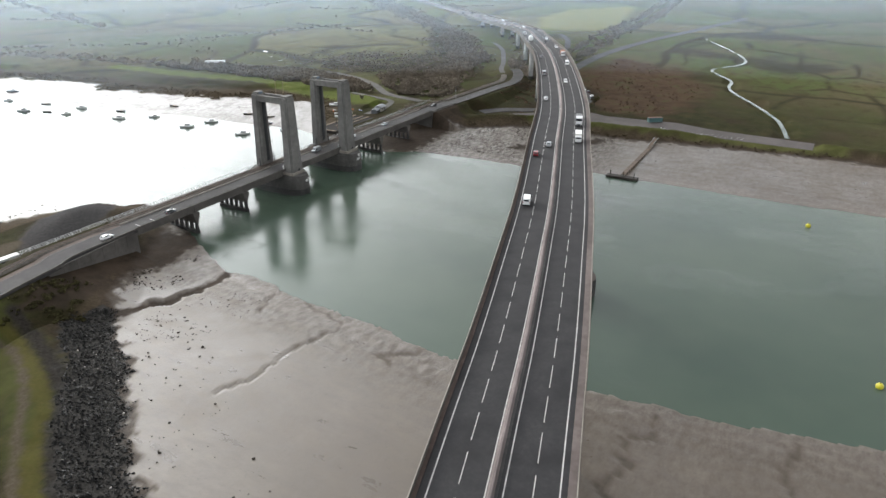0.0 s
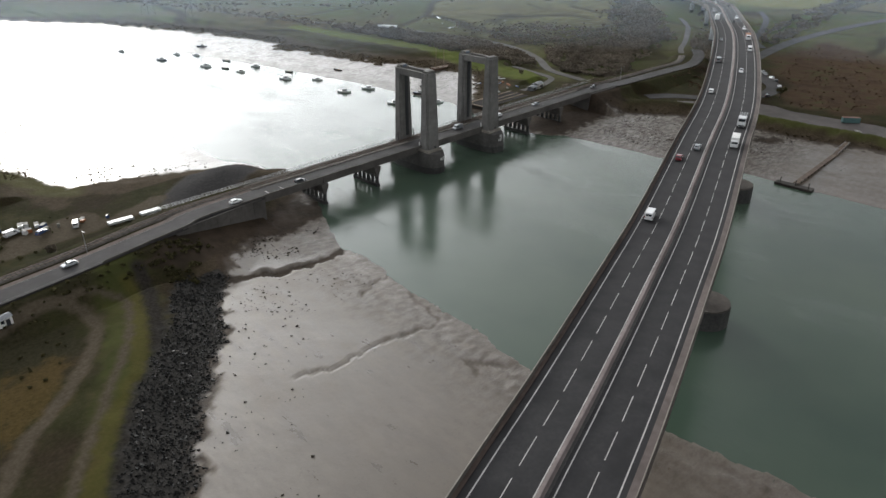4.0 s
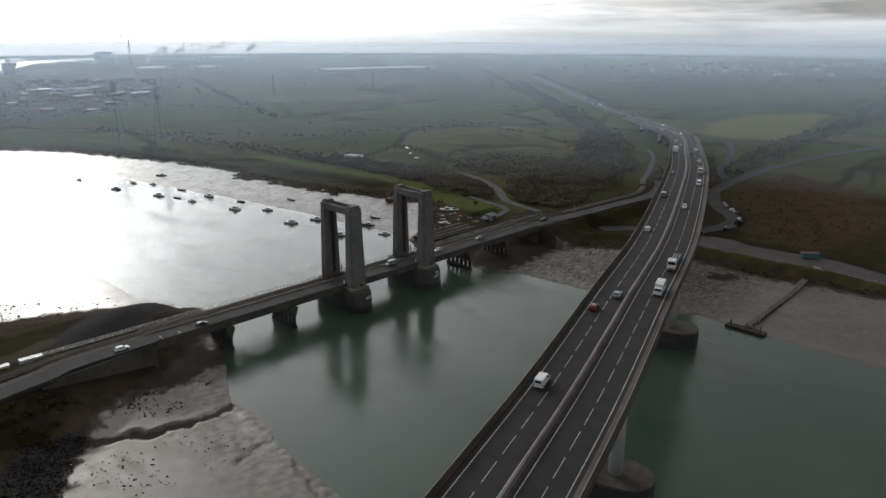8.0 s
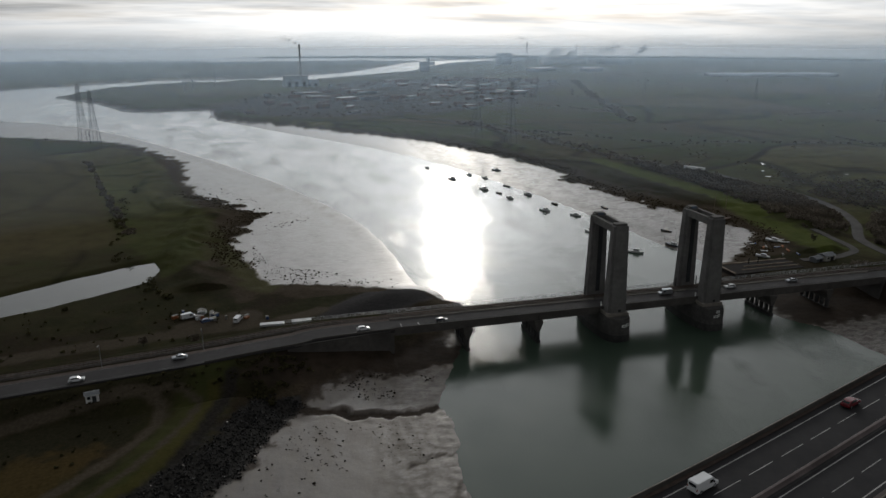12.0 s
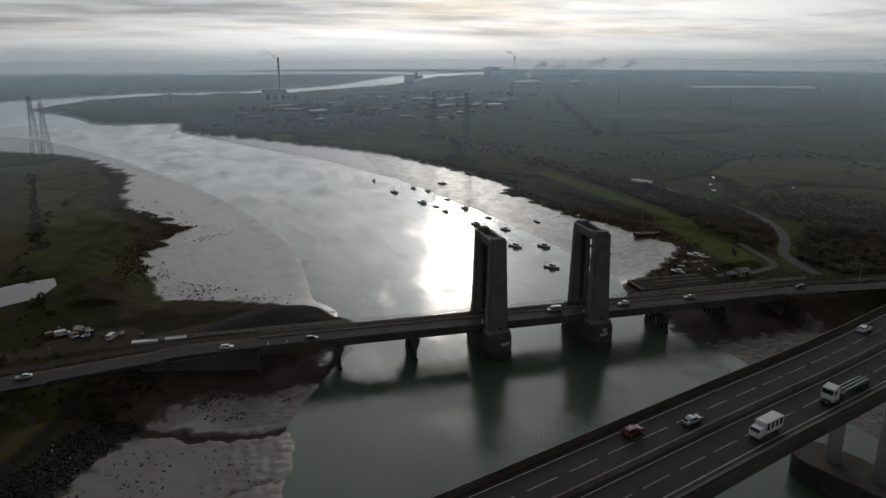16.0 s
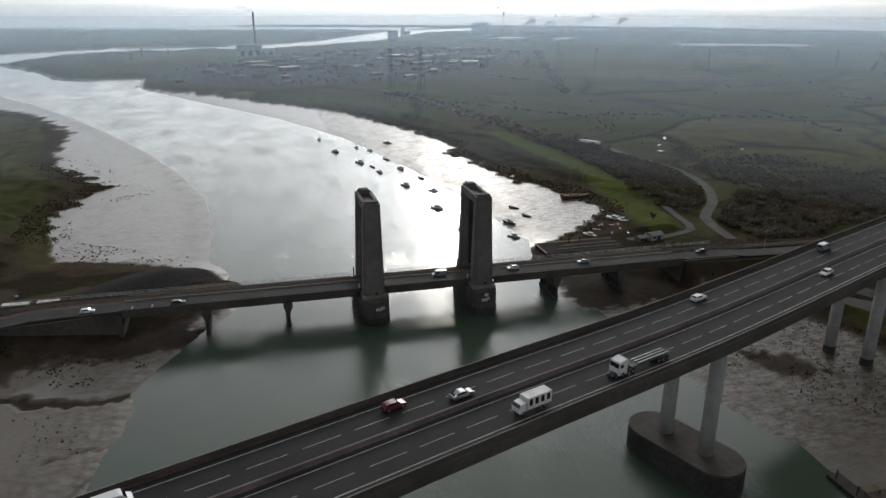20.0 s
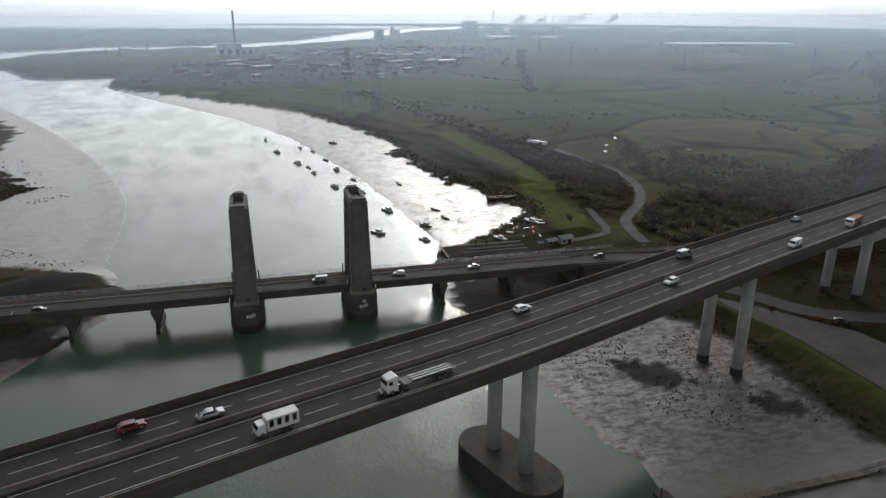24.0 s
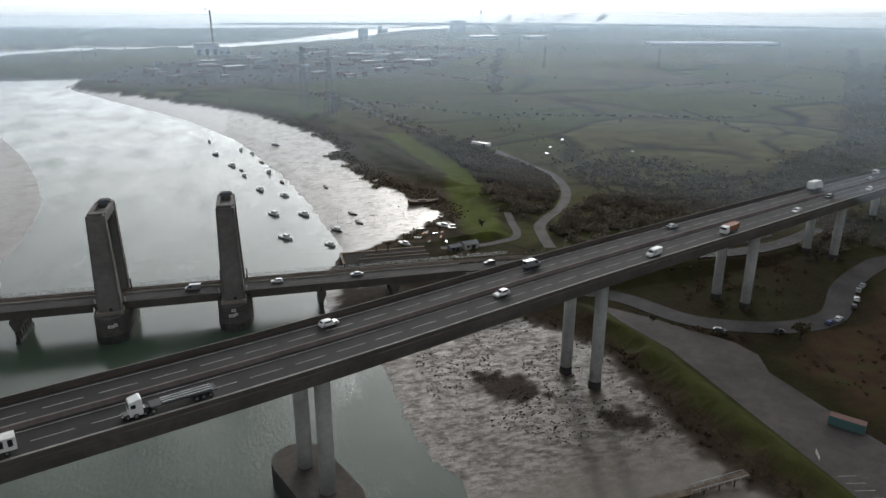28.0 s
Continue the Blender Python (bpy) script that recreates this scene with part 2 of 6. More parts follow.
def part(name, bm, mat, parent, label="", m=None, smooth=False):
    return piece(name, finish(bm, name, mat, smooth), parent, m, label)


def block(size, at=(0, 0, 0), bevel=0.0, bm=None, turn=0.0):
    """A box with its base centre at a place, edges rounded by bevel."""
    bm = bm or bmesh.new()
    made = bmesh.ops.create_cube(bm, size=1.0)["verts"]
    bmesh.ops.scale(bm, vec=size, verts=made)
    if bevel:
        edges = {e for v in made for e in v.link_edges}
        made = bmesh.ops.bevel(bm, geom=list(edges), offset=bevel, segments=2, affect="EDGES", profile=0.6)["verts"]
    if turn:
        bmesh.ops.rotate(bm, cent=(0, 0, 0), matrix=Matrix.Rotation(turn, 3, "Z"), verts=made)
    bmesh.ops.translate(bm, vec=(at[0], at[1], at[2] + size[2] / 2), verts=made)
    return bm


def tube(radius, height, at=(0, 0, 0), sides=20, top=None, bm=None):
    bm = bm or bmesh.new()
    made = bmesh.ops.create_cone(bm, cap_ends=True, segments=sides, radius1=radius, radius2=radius if top is None else top, depth=height)["verts"]
    bmesh.ops.translate(bm, vec=(at[0], at[1], at[2] + height / 2), verts=made)
    return bm


def beam(a, b, width, height=None, bm=None):
    """A bar of square section between two places."""
    bm = bm or bmesh.new()
    a, b = Vector(a), Vector(b)
    d = b - a
    made = bmesh.ops.create_cube(bm, size=1.0)["verts"]
    bmesh.ops.scale(bm, vec=(width, height or width, d.length), verts=made)
    bmesh.ops.transform(bm, matrix=Matrix.Translation((a + b) / 2) @ d.to_track_quat("Z", "Y").to_matrix().to_4x4(), verts=made)
    return bm


def prism(outline, z0, z1, bm=None, shrink=1.0):
    """An upright prism over a plan outline; shrink narrows its top."""
    bm = bm or bmesh.new()
    cx = sum(p[0] for p in outline) / len(outline)
    cy = sum(p[1] for p in outline) / len(outline)
    low = [bm.verts.new((x, y, z0)) for x, y in outline]
    top = [bm.verts.new((cx + (x - cx) * shrink, cy + (y - cy) * shrink, z1)) for x, y in outline]
    bm.faces.new(low[::-1])
    bm.faces.new(top)
    for i in range(len(low)):
        j = (i + 1) % len(low)
        bm.faces.new((low[i], low[j], top[j], top[i]))
    return bm


def spline(points, step):
    """A smooth curve through points, sampled about every step metres."""
    p = np.array(points, float)
    out = []
    for i in range(len(p) - 1):
        a, b, c, d = p[max(i - 1, 0)], p[i], p[i + 1], p[min(i + 2, len(p) - 1)]
        n = max(1, int(np.linalg.norm(c - b) / step))
        for k in range(n):
            s = k / n
            out.append(0.5 * (2 * b + (c - a) * s + (2 * a - 5 * b + 4 * c - d) * s * s + (3 * b - a - 3 * c + d) * s ** 3))
    out.append(p[-1])
    return np.array(out)


def sweep(name, line, section, mat, closed=True, smooth=False):
    """A section of (sideways, up) pairs carried along a line of (x, y, z); sideways is to the line's right."""
    line = np.asarray(line, float)
    d = np.gradient(line[:, :2], axis=0)
    d /= np.linalg.norm(d, axis=1)[:, None]
    side = np.c_[d[:, 1], -d[:, 0]]
    k = len(section)
    verts = [(x + s[0] * a, y + s[1] * a, z + b) for (x, y, z), s in zip(line, side) for a, b in section]
    faces = []
    for i in range(len(line) - 1):
        for j in range(k if closed else k - 1):
            q = (j + 1) % k
            faces.append((i * k + j, i * k + q, (i + 1) * k + q, (i + 1) * k + j))
    if closed:
        faces += [tuple(range(k)), tuple(range((len(line) - 1) * k, len(line) * k))[::-1]]
    bm = bmesh.new()
    bm.from_mesh(mesh_from(name, verts, faces, mat))
    return finish(bm, name, mat, smooth)


def rect(a0, a1, b0, b1):
    return [(a0, b0), (a1, b0), (a1, b1), (a0, b1)]


# ---- plan of the strait ----
LEFT_LOW = [(-30, -420), (-62, -250), (-70, -224), (-78, -188), (-81, -159), (-86, -124), (-81, -91), (-80, -70), (-75, -43), (-77, -31), (-70, -17), (-62, 0), (-50, 20), (-46, 40), (-58, 55),
            (-61, 62), (-61, 99), (-62, 135), (-68, 181), (-85, 241), (-114, 320), (-149, 398), (-202, 505), (-259, 610), (-311, 690), (-370, 752), (-480, 830), (-800, 960)]
LEFT_HIGH = [(-175, -420), (-182, -140), (-167, -99), (-156, -81), (-147, -68), (-135, -54), (-122, -32), (-112, -20), (-100, -10), (-84, 0), (-62, 14), (-50, 30), (-49, 42), (-60, 56), (-70, 64),
             (-95, 78), (-122, 84), (-131, 120), (-139, 157), (-121, 214), (-140, 240), (-168, 283), (-177, 382), (-194, 442), (-254, 543), (-377, 616), (-560, 690), (-900, 780)]
RIGHT_LOW = [(95, -420), (88, -220), (86, -163), (86, -121), (87, -99), (82, -88), (79, -70), (79, -47), (75, -12), (67, 0), (66, 20), (72, 40), (80, 69), (73, 125), (65, 187), (47, 272), (31, 340), (-13, 448), (-101, 602), (-163, 718)]
RIGHT_HIGH = [(165, -420), (160, -200), (156, -146), (151, -121), (147, -98), (147, -67), (148, -50), (140, -32), (122, -8), (104, 12), (84, 28), (74, 45), (79, 56), (104, 72), (134, 101), (128, 141), (117, 157),
              (107, 201), (96, 255), (103, 284), (89, 358), (64, 422), (39, 479), (-42, 580), (-168, 735)]
REACH = [(-176, 765), (-180, 858), (-283, 850), (-345, 985), (-440, 1130), (-400, 1310), (-300, 1420), (-100, 1490), (0, 1480), (120, 1600), (310, 1790), (560, 2300), (900, 2550), (900, 2700),
         (480, 2480), (300, 2120), (120, 1760), (-89, 1580), (-347, 1540), (-520, 1400), (-640, 1250), (-860, 1130), (-900, 960)]
ESTUARY = [(-3500, 3500), (-1000, 2770), (-600, 2700), (-64, 2590), (315, 2570), (500, 2500), (760, 2760), (480, 2860), (-50, 3030), (-730, 3470), (-1300, 3830), (-3500, 4600)]
HIGH = LEFT_HIGH[:-1] + REACH[::-1] + RIGHT_HIGH[::-1]
LOW = LEFT_LOW[:-1] + REACH[::-1] + RIGHT_LOW[::-1]
POND = [(-252, 80), (-240, 87), (-228, 96), (-214, 106), (-200, 115), (-183, 125), (-173, 128), (-169, 116), (-172, 100), (-194, 85), (-207, 77), (-219, 72), (-240, 66), (-252, 70)]
# middle of the motorway: x, y and height of the road
MOTORWAY = [(-420, -246, 34), (-300, -214, 36.4), (-162.1, -171.3, 37.8), (-125, -159.9, 37.8), (-88, -147.9, 37.8), (-54.8, -136.8, 37.8), (0.1, -116.9, 37.9), (54.3, -97.3, 37.9), (131.9, -64.3, 37.2), (204.5, -31, 34.5),
            (271.5, 3, 30.2), (338, 36.5, 25.6), (372, 54, 23.2), (408, 76, 20.6), (466, 119, 16.4), (523, 169, 13.0), (610, 254, 9.0), (747, 394, 6.0), (947, 596, 5.0), (1181, 839, 5.0), (2200, 1900, 5.0)]
ROAD = [(-420, -40, 6.0), (-300, -20, 7.0), (-203, -8, 8.6), (-150, -2, 9.6), (-118, 3, 10.3), (-83, 7, 10.5), (116, 7, 10.5), (150, 5.5, 9.8), (206, 7, 7.6), (242, 9, 6.0), (282, 24, 4.6), (318, 49, 4.0), (353, 68, 3.7), (388, 88, 3.6), (428, 118, 3.4), (557, 258, 3.4), (794, 508, 3.4), (1282, 1030, 3.4)]
RAIL = [(-420, -32, 6.0), (-300, -11, 7.0), (-203, 1.5, 8.6), (-150, 7.5, 9.6), (-118, 12.5, 10.3), (-83, 14.2, 10.5), (116, 14.2, 10.5), (150, 13.5, 9.8), (206, 16, 7.6), (242, 19, 6.0), (278, 35, 4.6), (312, 61, 4.0), (346, 83, 3.7), (378, 102, 3.6), (420, 134, 3.4), (548, 268, 3.4), (785, 518, 3.4), (1273, 1040, 3.4)]
LOOP = [(158, -8, 3.2), (170, -18, 3.2), (181, -38, 3.2), (193, -47, 3.2), (212, -53, 3.2), (232, -49, 3.2), (255, -29, 3.2), (281, -14, 3.2), (301, -8, 3.2), (369, -3, 3.2), (440, -6, 3.2), (535, -21, 3.2), (760, -70, 3.2)]
LANE = [(166, 40, 3.0), (169, 56, 3.0), (173, 70, 3.0), (180, 80, 3.0), (195, 97, 3.0), (208, 119, 3.0), (216, 142, 3.0), (219, 165, 3.0), (215, 199, 3.0), (209, 246, 3.0)]
LANE_2 = [(120, 51, 3.0), (135, 50.2, 3.0), (147.5, 53, 3.0), (156, 57, 3.0), (160, 66, 3.0), (162, 78, 3.0), (166, 96, 3.0)]
STREAM = [(560, -60, 2.2), (465, -109, 2.2), (420, -118, 2.2), (380, -101, 2.2), (340, -122, 2.2), (306, -127, 2.2), (261, -151, 2.2), (227, -167, 2.2), (190, -176, 1.8)]
SPUR = [(340, 3, 3.2), (368, 21, 3.2), (418, 36, 3.2), (473, 56, 3.2), (514, 79, 3.2)]
BYWAY = [(276, 34, 4.4), (292, 43, 4.2), (317, 53, 4.0), (351, 69, 3.8), (388, 88, 3.6), (421, 112, 3.4)]
FARM = [(209, 246, 3.0), (196, 264, 3.0), (187, 309, 3.0), (168, 363, 3.0), (153, 439, 3.0), (137, 547, 3.0), (97, 645, 3.0)]
PARK = [(158, -20), (170, -34), (177, -44), (187, -57), (189, -67), (185, -77), (187, -101), (189, -117), (183, -139), (180, -190), (166, -190), (167, -127), (166, -90), (165, -57), (160, -36)]


def inside(poly, x, y):
    r = np.zeros(x.shape, bool)
    for (x0, y0), (x1, y1) in zip(poly, poly[1:] + poly[:1]):
        if y0 != y1:
            r ^= ((y0 > y) != (y1 > y)) & (x < (x1 - x0) * (y - y0) / (y1 - y0) + x0)
    return r


def away(line, x, y, closed=False):
    """Distance of many places from a line in plan, and the height of the line there if it has one."""
    best, high = np.full(x.shape, 1e9), np.zeros(x.shape)
    line = list(line)
    for p, q in zip(line, line[1:] + line[:1] if closed else line[1:]):
        dx, dy = q[0] - p[0], q[1] - p[1]
        s = np.clip(((x - p[0]) * dx + (y - p[1]) * dy) / (dx * dx + dy * dy), 0, 1)
        d = np.hypot(x - p[0] - s * dx, y - p[1] - s * dy)
        near = d < best
        best = np.where(near, d, best)
        if len(p) > 2:
            high = np.where(near, p[2] + s * (q[2] - p[2]), high)
    return best, high


def wave(x, y, size, seed):
    """Cheap smooth noise, -1 to 1, over many places."""
    rng = np.random.RandomState(seed)
    r = np.zeros(x.shape)
    for i in range(7):
        a, f = rng.uniform(0, 6.28), 6.28 / size * rng.uniform(0.5, 1.9)
        r += np.sin((x * math.cos(a) + y * math.sin(a)) * f + rng.uniform(0, 6.28) + 1.3 * np.sin((x * math.sin(a) - y * math.cos(a)) * f * 0.6 + i))
    return r / 4.2


def step(a, b, v):
    s = np.clip((v - a) / (b - a), 0, 1)
    return s * s * (3 - 2 * s)


TRACK = spline([(-260, -40), (-215, -27), (-192, -21), (-181, -18), (-167, -14), (-157, -14), (-154, -25), (-161, -39), (-173, -53), (-183, -62), (-194, -77), (-220, -110)], 4)
TRACK_2 = spline([(-157, -13), (-149, -13), (-144, -18), (-146, -28), (-153, -43), (-163, -57), (-173, -71), (-184, -88), (-212, -130)], 4)
CREEK = [(-70, -30), (-74, -32), (-80, -34), (-89, -35), (-97, -33), (-103, -33), (-105, -29), (-115, -28), (-123, -22), (-129, -13)]
CREEK_2 = [(-78, -66), (-82, -72), (-83, -79), (-85, -86), (-90, -87), (-97, -85), (-103, -83), (-109, -83), (-120, -84), (-128, -80)]
CREEK_3 = [(-82, -114), (-89, -113), (-91, -109), (-94, -105), (-96, -111)]
CREEK_6 = [(-74, -56), (-84, -57), (-88, -59), (-93, -61)]
SHELF = [(-74, -43), (-76, -54), (-73, -62), (-75, -73), (-79, -86), (-82, -93), (-84, -102), (-85, -112), (-89, -122), (-90, -135), (-88, -150), (-84, -170)]
WEED = [[(-136, -10), (-119, -17), (-99, -9), (-88, -12), (-76, -10), (-60, -5), (-58, 4), (-70, 14), (-84, 4), (-118, 0)], [(103, -52), (103, -65), (112, -71), (119, -69), (119, -61), (110, -54)], [(129, -82), (137, -80), (140, -89), (135, -93), (129, -87)], [(70, -9), (84, -12), (112, -9), (136, -8), (145, 6), (110, 22), (74, 22), (70, 6)]]
GOLD = [(-188, -37), (-169, -34), (-166, -40), (-175, -55), (-190, -60), (-200, -48)]
THICKET = [(-176, -18), (-159, -21), (-162, -36), (-179, -38), (-190, -37), (-230, -48), (-250, -40), (-200, -24)]
BANK = [(-260, -47), (-203, -14), (-150, -8), (-118, -3), (-108, -12), (-128, -14), (-150, -13), (-172, -16), (-203, -22), (-260, -56)]
CREEK_4 = [(-84, -176), (-92, -178), (-95, -172), (-104, -176), (-112, -172), (-120, -178)]
CREEK_5 = [(-78, -208), (-88, -204), (-98, -208), (-112, -204)]


def ground_height(x, y):
    """Height of the ground and the shares of its covers."""
    jit = 1.6 * wave(x, y, 14, 3) + 0.9 * wave(x, y, 5, 4) + (3.0 * wave(x, y, 60, 5) + 3.2 * wave(x, y, 24, 16)) * step(60, 160, y) + 5.0 * wave(x, y, 19, 71) * (x < -100) * step(120, 160, y) + 4.0 * wave(x, y, 17, 72) * (x > 30) * step(100, 150, y) * step(700, 500, y)
    dh = away(HIGH, x, y, True)[0] * np.where(inside(HIGH, x, y), 1, -1) + jit
    dl = away(LOW, x, y, True)[0] * np.where(inside(LOW, x, y), 1, -1) + np.where((x < 0) & (y > 90), 0.10, 0.4) * jit
    calm = jit * step(30, 70, y)
    between = np.clip(-(dl - 0.4 * calm) / np.maximum(-(dl - 0.4 * calm) + np.maximum(dh - calm, 0), 0.1), 0, 1)
    mud = 0.05 + 1.35 * between ** 0.8 + 0.04 * wave(x, y, 9, 6) * between * step(80, 40, y)
    # a worn shelf cut by rills along the left bank, ripples along the water's edge
    ds = away(SHELF, x + 1.5 * wave(x, y, 7, 17), y + 1.5 * wave(x, y, 7, 18))[0]
    mud += 0.22 * step(7, 2.5, ds) * step(1.0, 3.5, ds) * (x < 0) + 0.10 * np.sin(y * 1.7 + 0.5 * x + 2.5 * wave(x, y, 11, 61)) * step(11, 6, ds) * step(0.5, 3, ds) * (x < 0) + 0.07 * np.sin(dl * 1.5 + 2.2 * wave(x, y, 12, 19)) * step(-26, -12, dl) * step(0, -3, dl) * step(70, 40, y)
    bed = -0.05 - 0.12 * np.minimum(dl, 30)
    near = step(900, 500, np.hypot(x, y))
    bank = 1.5 + 1.6 * step(0, 14, -dh) + 0.25 * wave(x, y, 30, 8)
    # sea walls along both banks
    wall_left = np.exp(-((-dh - 20) / 8.0) ** 2) * ((x < -60) & (y < -20)) * 1.6
    wall_east = np.exp(-((-dh - 26) / 7.0) ** 2) * ((x < -60) & (y > 80)) * 2.4
    wall_right = np.exp(-((-dh - 11) / 5.0) ** 2) * ((x > 60) & (y < 5)) * 2.6
    wall_far = np.exp(-((-dh - 34) / 9.0) ** 2) * ((x > 20) & (y > 60) & (y < 900)) * 2.2
    land = bank + (wall_left + wall_east + wall_right + wall_far)
    far = np.hypot(x, y)
    land = land + step(2600, 4800, far) * (14 + 10 * wave(x, y, 900, 9)) * step(-200, 1500, x)
    z = np.where(dh < 0, land, np.where(dl < 0, mud, bed))
    creek_shade = np.zeros(x.shape)
    for line, wide, deep in ((CREEK, 2.1, 1.2), (CREEK_2, 0.8, 0.28), (CREEK_3, 1.1, 0.5), (CREEK_4, 1.2, 0.5), (CREEK_5, 1.2, 0.45), (CREEK_6, 0.8, 0.3)):
        d = away(line, x + 1.0 * wave(x, y, 8, 12), y + 1.0 * wave(x, y, 8, 13))[0]
        cut = deep * (step(wide, wide * 0.45, d) - 0.10 * step(wide * 2.0, wide, d) * step(wide * 0.8, wide * 1.1, d)) * (dl < 0)
        z = np.maximum(z - cut, np.minimum(z, 0.14))
        creek_shade = np.maximum(creek_shade, step(wide * 0.95, wide * 0.5, d) * (0.95 if deep > 1 else 0.45))
    z = np.where(inside(ESTUARY, x, y), -1.0, z)
    # pond in the marsh
    dp = away(POND, x, y, True)[0] * np.where(inside(POND, x, y), 1, -1)
    z = z - 2.4 * step(-4, 3, dp)
    # banks that carry the old road and the railway up to the bridge
    d, h = away([(px, py + 4, pz) for px, py, pz in ROAD], x, y)
    ends = ((x < -84) | (x > 117)) * 1.0
    top = h - 0.45 - 0.55 * np.maximum(d - 10.5, 0)
    # the wall beside the bridge stands free above a low bank
    walled = step(-134, -114, x) * (x < -60) * (y < 6)
    foot = np.where(d < 7.3, h - 0.95, 8.4 - 0.155 * (x + 118) - 0.22 * np.maximum(d - 8.4, 0))
    top = np.where(walled > 0, top * (1 - walled) + foot * walled, top)
    z = np.where(ends > 0, np.maximum(z, top), z)
    # the motorway comes down to its own bank
    d, h = away(MOTORWAY, x, y)
    z = np.where((x > 560), np.maximum(z, h - 0.5 - 0.5 * np.maximum(d - 13, 0)), z)
    ramp = (x > 300) * (d < 40)
    # spoil bund beside the railway
    z = z + 3.2 * np.exp(-(((x + 78) * 0.86 + (y - 48) * 0.5) / 24) ** 2 - (((x + 78) * -0.5 + (y - 48) * 0.86) / 9) ** 2)
    for line, wide in ((LOOP, 5.5), (LANE, 4.0), (LANE_2, 2.6), (SPUR, 3.5), (BYWAY, 2.6), (FARM, 2.2)):
        d, h = away(line, x, y)
        k = step(wide + 5, wide + 0.5, d)
        z = z * (1 - k) + (h - 0.12) * k
    dk = away(PARK, x, y, True)[0] * np.where(inside(PARK, x, y), 1, -1)
    k = step(-4, -0.5, dk)
    z = z * (1 - k) + 3.0 * k
    d, h = away(STREAM, x + 4 * wave(x, y, 40, 31), y + 4 * wave(x, y, 40, 32))
    z = z - 1.6 * step(7, 2.0, d) * (dh < 0)
    green = np.minimum.reduce([away(line, x, y)[0] - wide for line, wide in ((((151, 319), (158, 231), (167, 178), (156, 131)), 9), (((-215, 431), (-180, 283), (-155, 186), (-138, 128), (-124, 78)), 7), (((158, -30), (160, -71), (161, -95), (163, -113), (165, -128), (168, -200)), 6), (((-140, -10), (-149, -40), (-160, -62), (-178, -92), (-215, -135)), 7))])
    for poly in (((168, 175), (157, 135), (155, 114), (159, 105), (156, 80), (153, 60), (137, 58), (136, 70), (142, 102), (145, 137), (156, 178)), ((-250, 388), (-195, 175), (-166, 100), (-142, 128), (-185, 283), (-220, 431))):
        poly = list(poly)
        green = np.minimum(green, away(poly, x, y, True)[0] * np.where(inside(poly, x, y), -1, 1))
    rust = [(194, -72), (212, -61), (241, -55), (275, -28), (318, -12), (391, -24), (357, -83), (288, -118), (203, -110)]
    d_rust = away(rust, x, y, True)[0] * np.where(inside(rust, x, y), -1, 1)
    heap = np.exp(-(((x + 78) * 0.86 + (y - 48) * 0.5) / 30) ** 2 - (((x + 78) * -0.5 + (y - 48) * 0.86) / 12) ** 2)
    cover = {"mud": step(-1.5, 1.5, dh), "rock": step(2.0, -1.0, np.abs(dh + 6) - 6.5 + 1.5 * wave(x, y, 6, 15)) * ((x < -116) & (y < -22) & (y > -300)),
             "apron": step(3.0, 1.2, away([(-135, -10), (-137, -20), (-142.5, -37), (-149, -52), (-156, -62.5), (-163, -69), (-171, -82), (-184, -106), (-196, -140)], x, y)[0] + 0.4 * wave(x, y, 5, 74)),
             "reed": np.where(y > 60, step(3, -3, -dh - 19 + 6 * wave(x, y, 26, 45)) * (dh < 1), step(9, 2, np.abs(-dh - 3))), "lush": step(3, -3, green + 2.0 * wave(x, y, 12, 41)) * np.where(x < -100, 0.35, np.where((x > 100) & (y < 0), 0.5, 1.0)), "rust": step(8, -8, d_rust + 8 * wave(x, y, 30, 42)),
             "heap": step(0.30, 0.5, heap + 0.05 * wave(x, y, 6, 44)), "dirt": step(0.30, 0.5, heap + 0.05 * wave(x, y, 6, 44))}
    blot = 2.2 * wave(x, y, 9, 46) + 1.2 * wave(x, y, 3.5, 47)
    d_weed = np.minimum.reduce([away(p, x, y, True)[0] * np.where(inside(p, x, y), -1, 1) for p in WEED])
    cover["weed"] = np.maximum(step(1.6, -1.6, d_weed + blot), step(2.5, 0.5, dh - 1 + blot) * (dh > -3) * (y < 60) * 0.8)
    # creek beds darkened through the weed mask: their shade put into the colour
    cover["weed"] = np.maximum(cover["weed"], creek_shade * (dh > 0))
    cover["mottle"] = np.maximum.reduce([0.68 * step(60, 74, x) * step(30, 10, y) * step(-122, -92, y), 0.2 * step(60, 74, x) * step(30, 10, y), np.where(x > 20, 0.6, 0.25) * step(40, 90, y) * (0.7 + 0.3 * wave(x, y, 20, 50)), 0.4 * step(-30, -8, dl) * (x < 0) * (y < 40), 0.25 * step(-140, -165, y)])
    yard = [(-165, 800), (-60, 690), (60, 690), (170, 740), (320, 880), (550, 1250), (380, 1420), (100, 1390), (-20, 1130), (-150, 950)]
    cover["dirt"] = np.maximum(cover["dirt"], 0.85 * step(30, -30, away(yard, x, y, True)[0] * np.where(inside(yard, x, y), -1, 1) + 30 * wave(x, y, 90, 49)))
    cover["wet"] = np.clip(step(40, 90, y) * (1 - 0.6 * step(-16, -5, dl)) + 0.7 * step(-14, -2, dl) * (0.6 + 0.4 * wave(x, y, 18, 48)), 0, 1)
    dry = [(-700, 900), (-365, 572), (-286, 453), (-258, 413), (-228, 302), (-205, 222), (-188, 162), (-215, 147), (-260, 150), (-700, 300)]
    cover["dry"] = 0.7 * step(6, -6, away(dry, x, y, True)[0] * np.where(inside(dry, x, y), -1, 1) + 3 * wave(x, y, 40, 55))
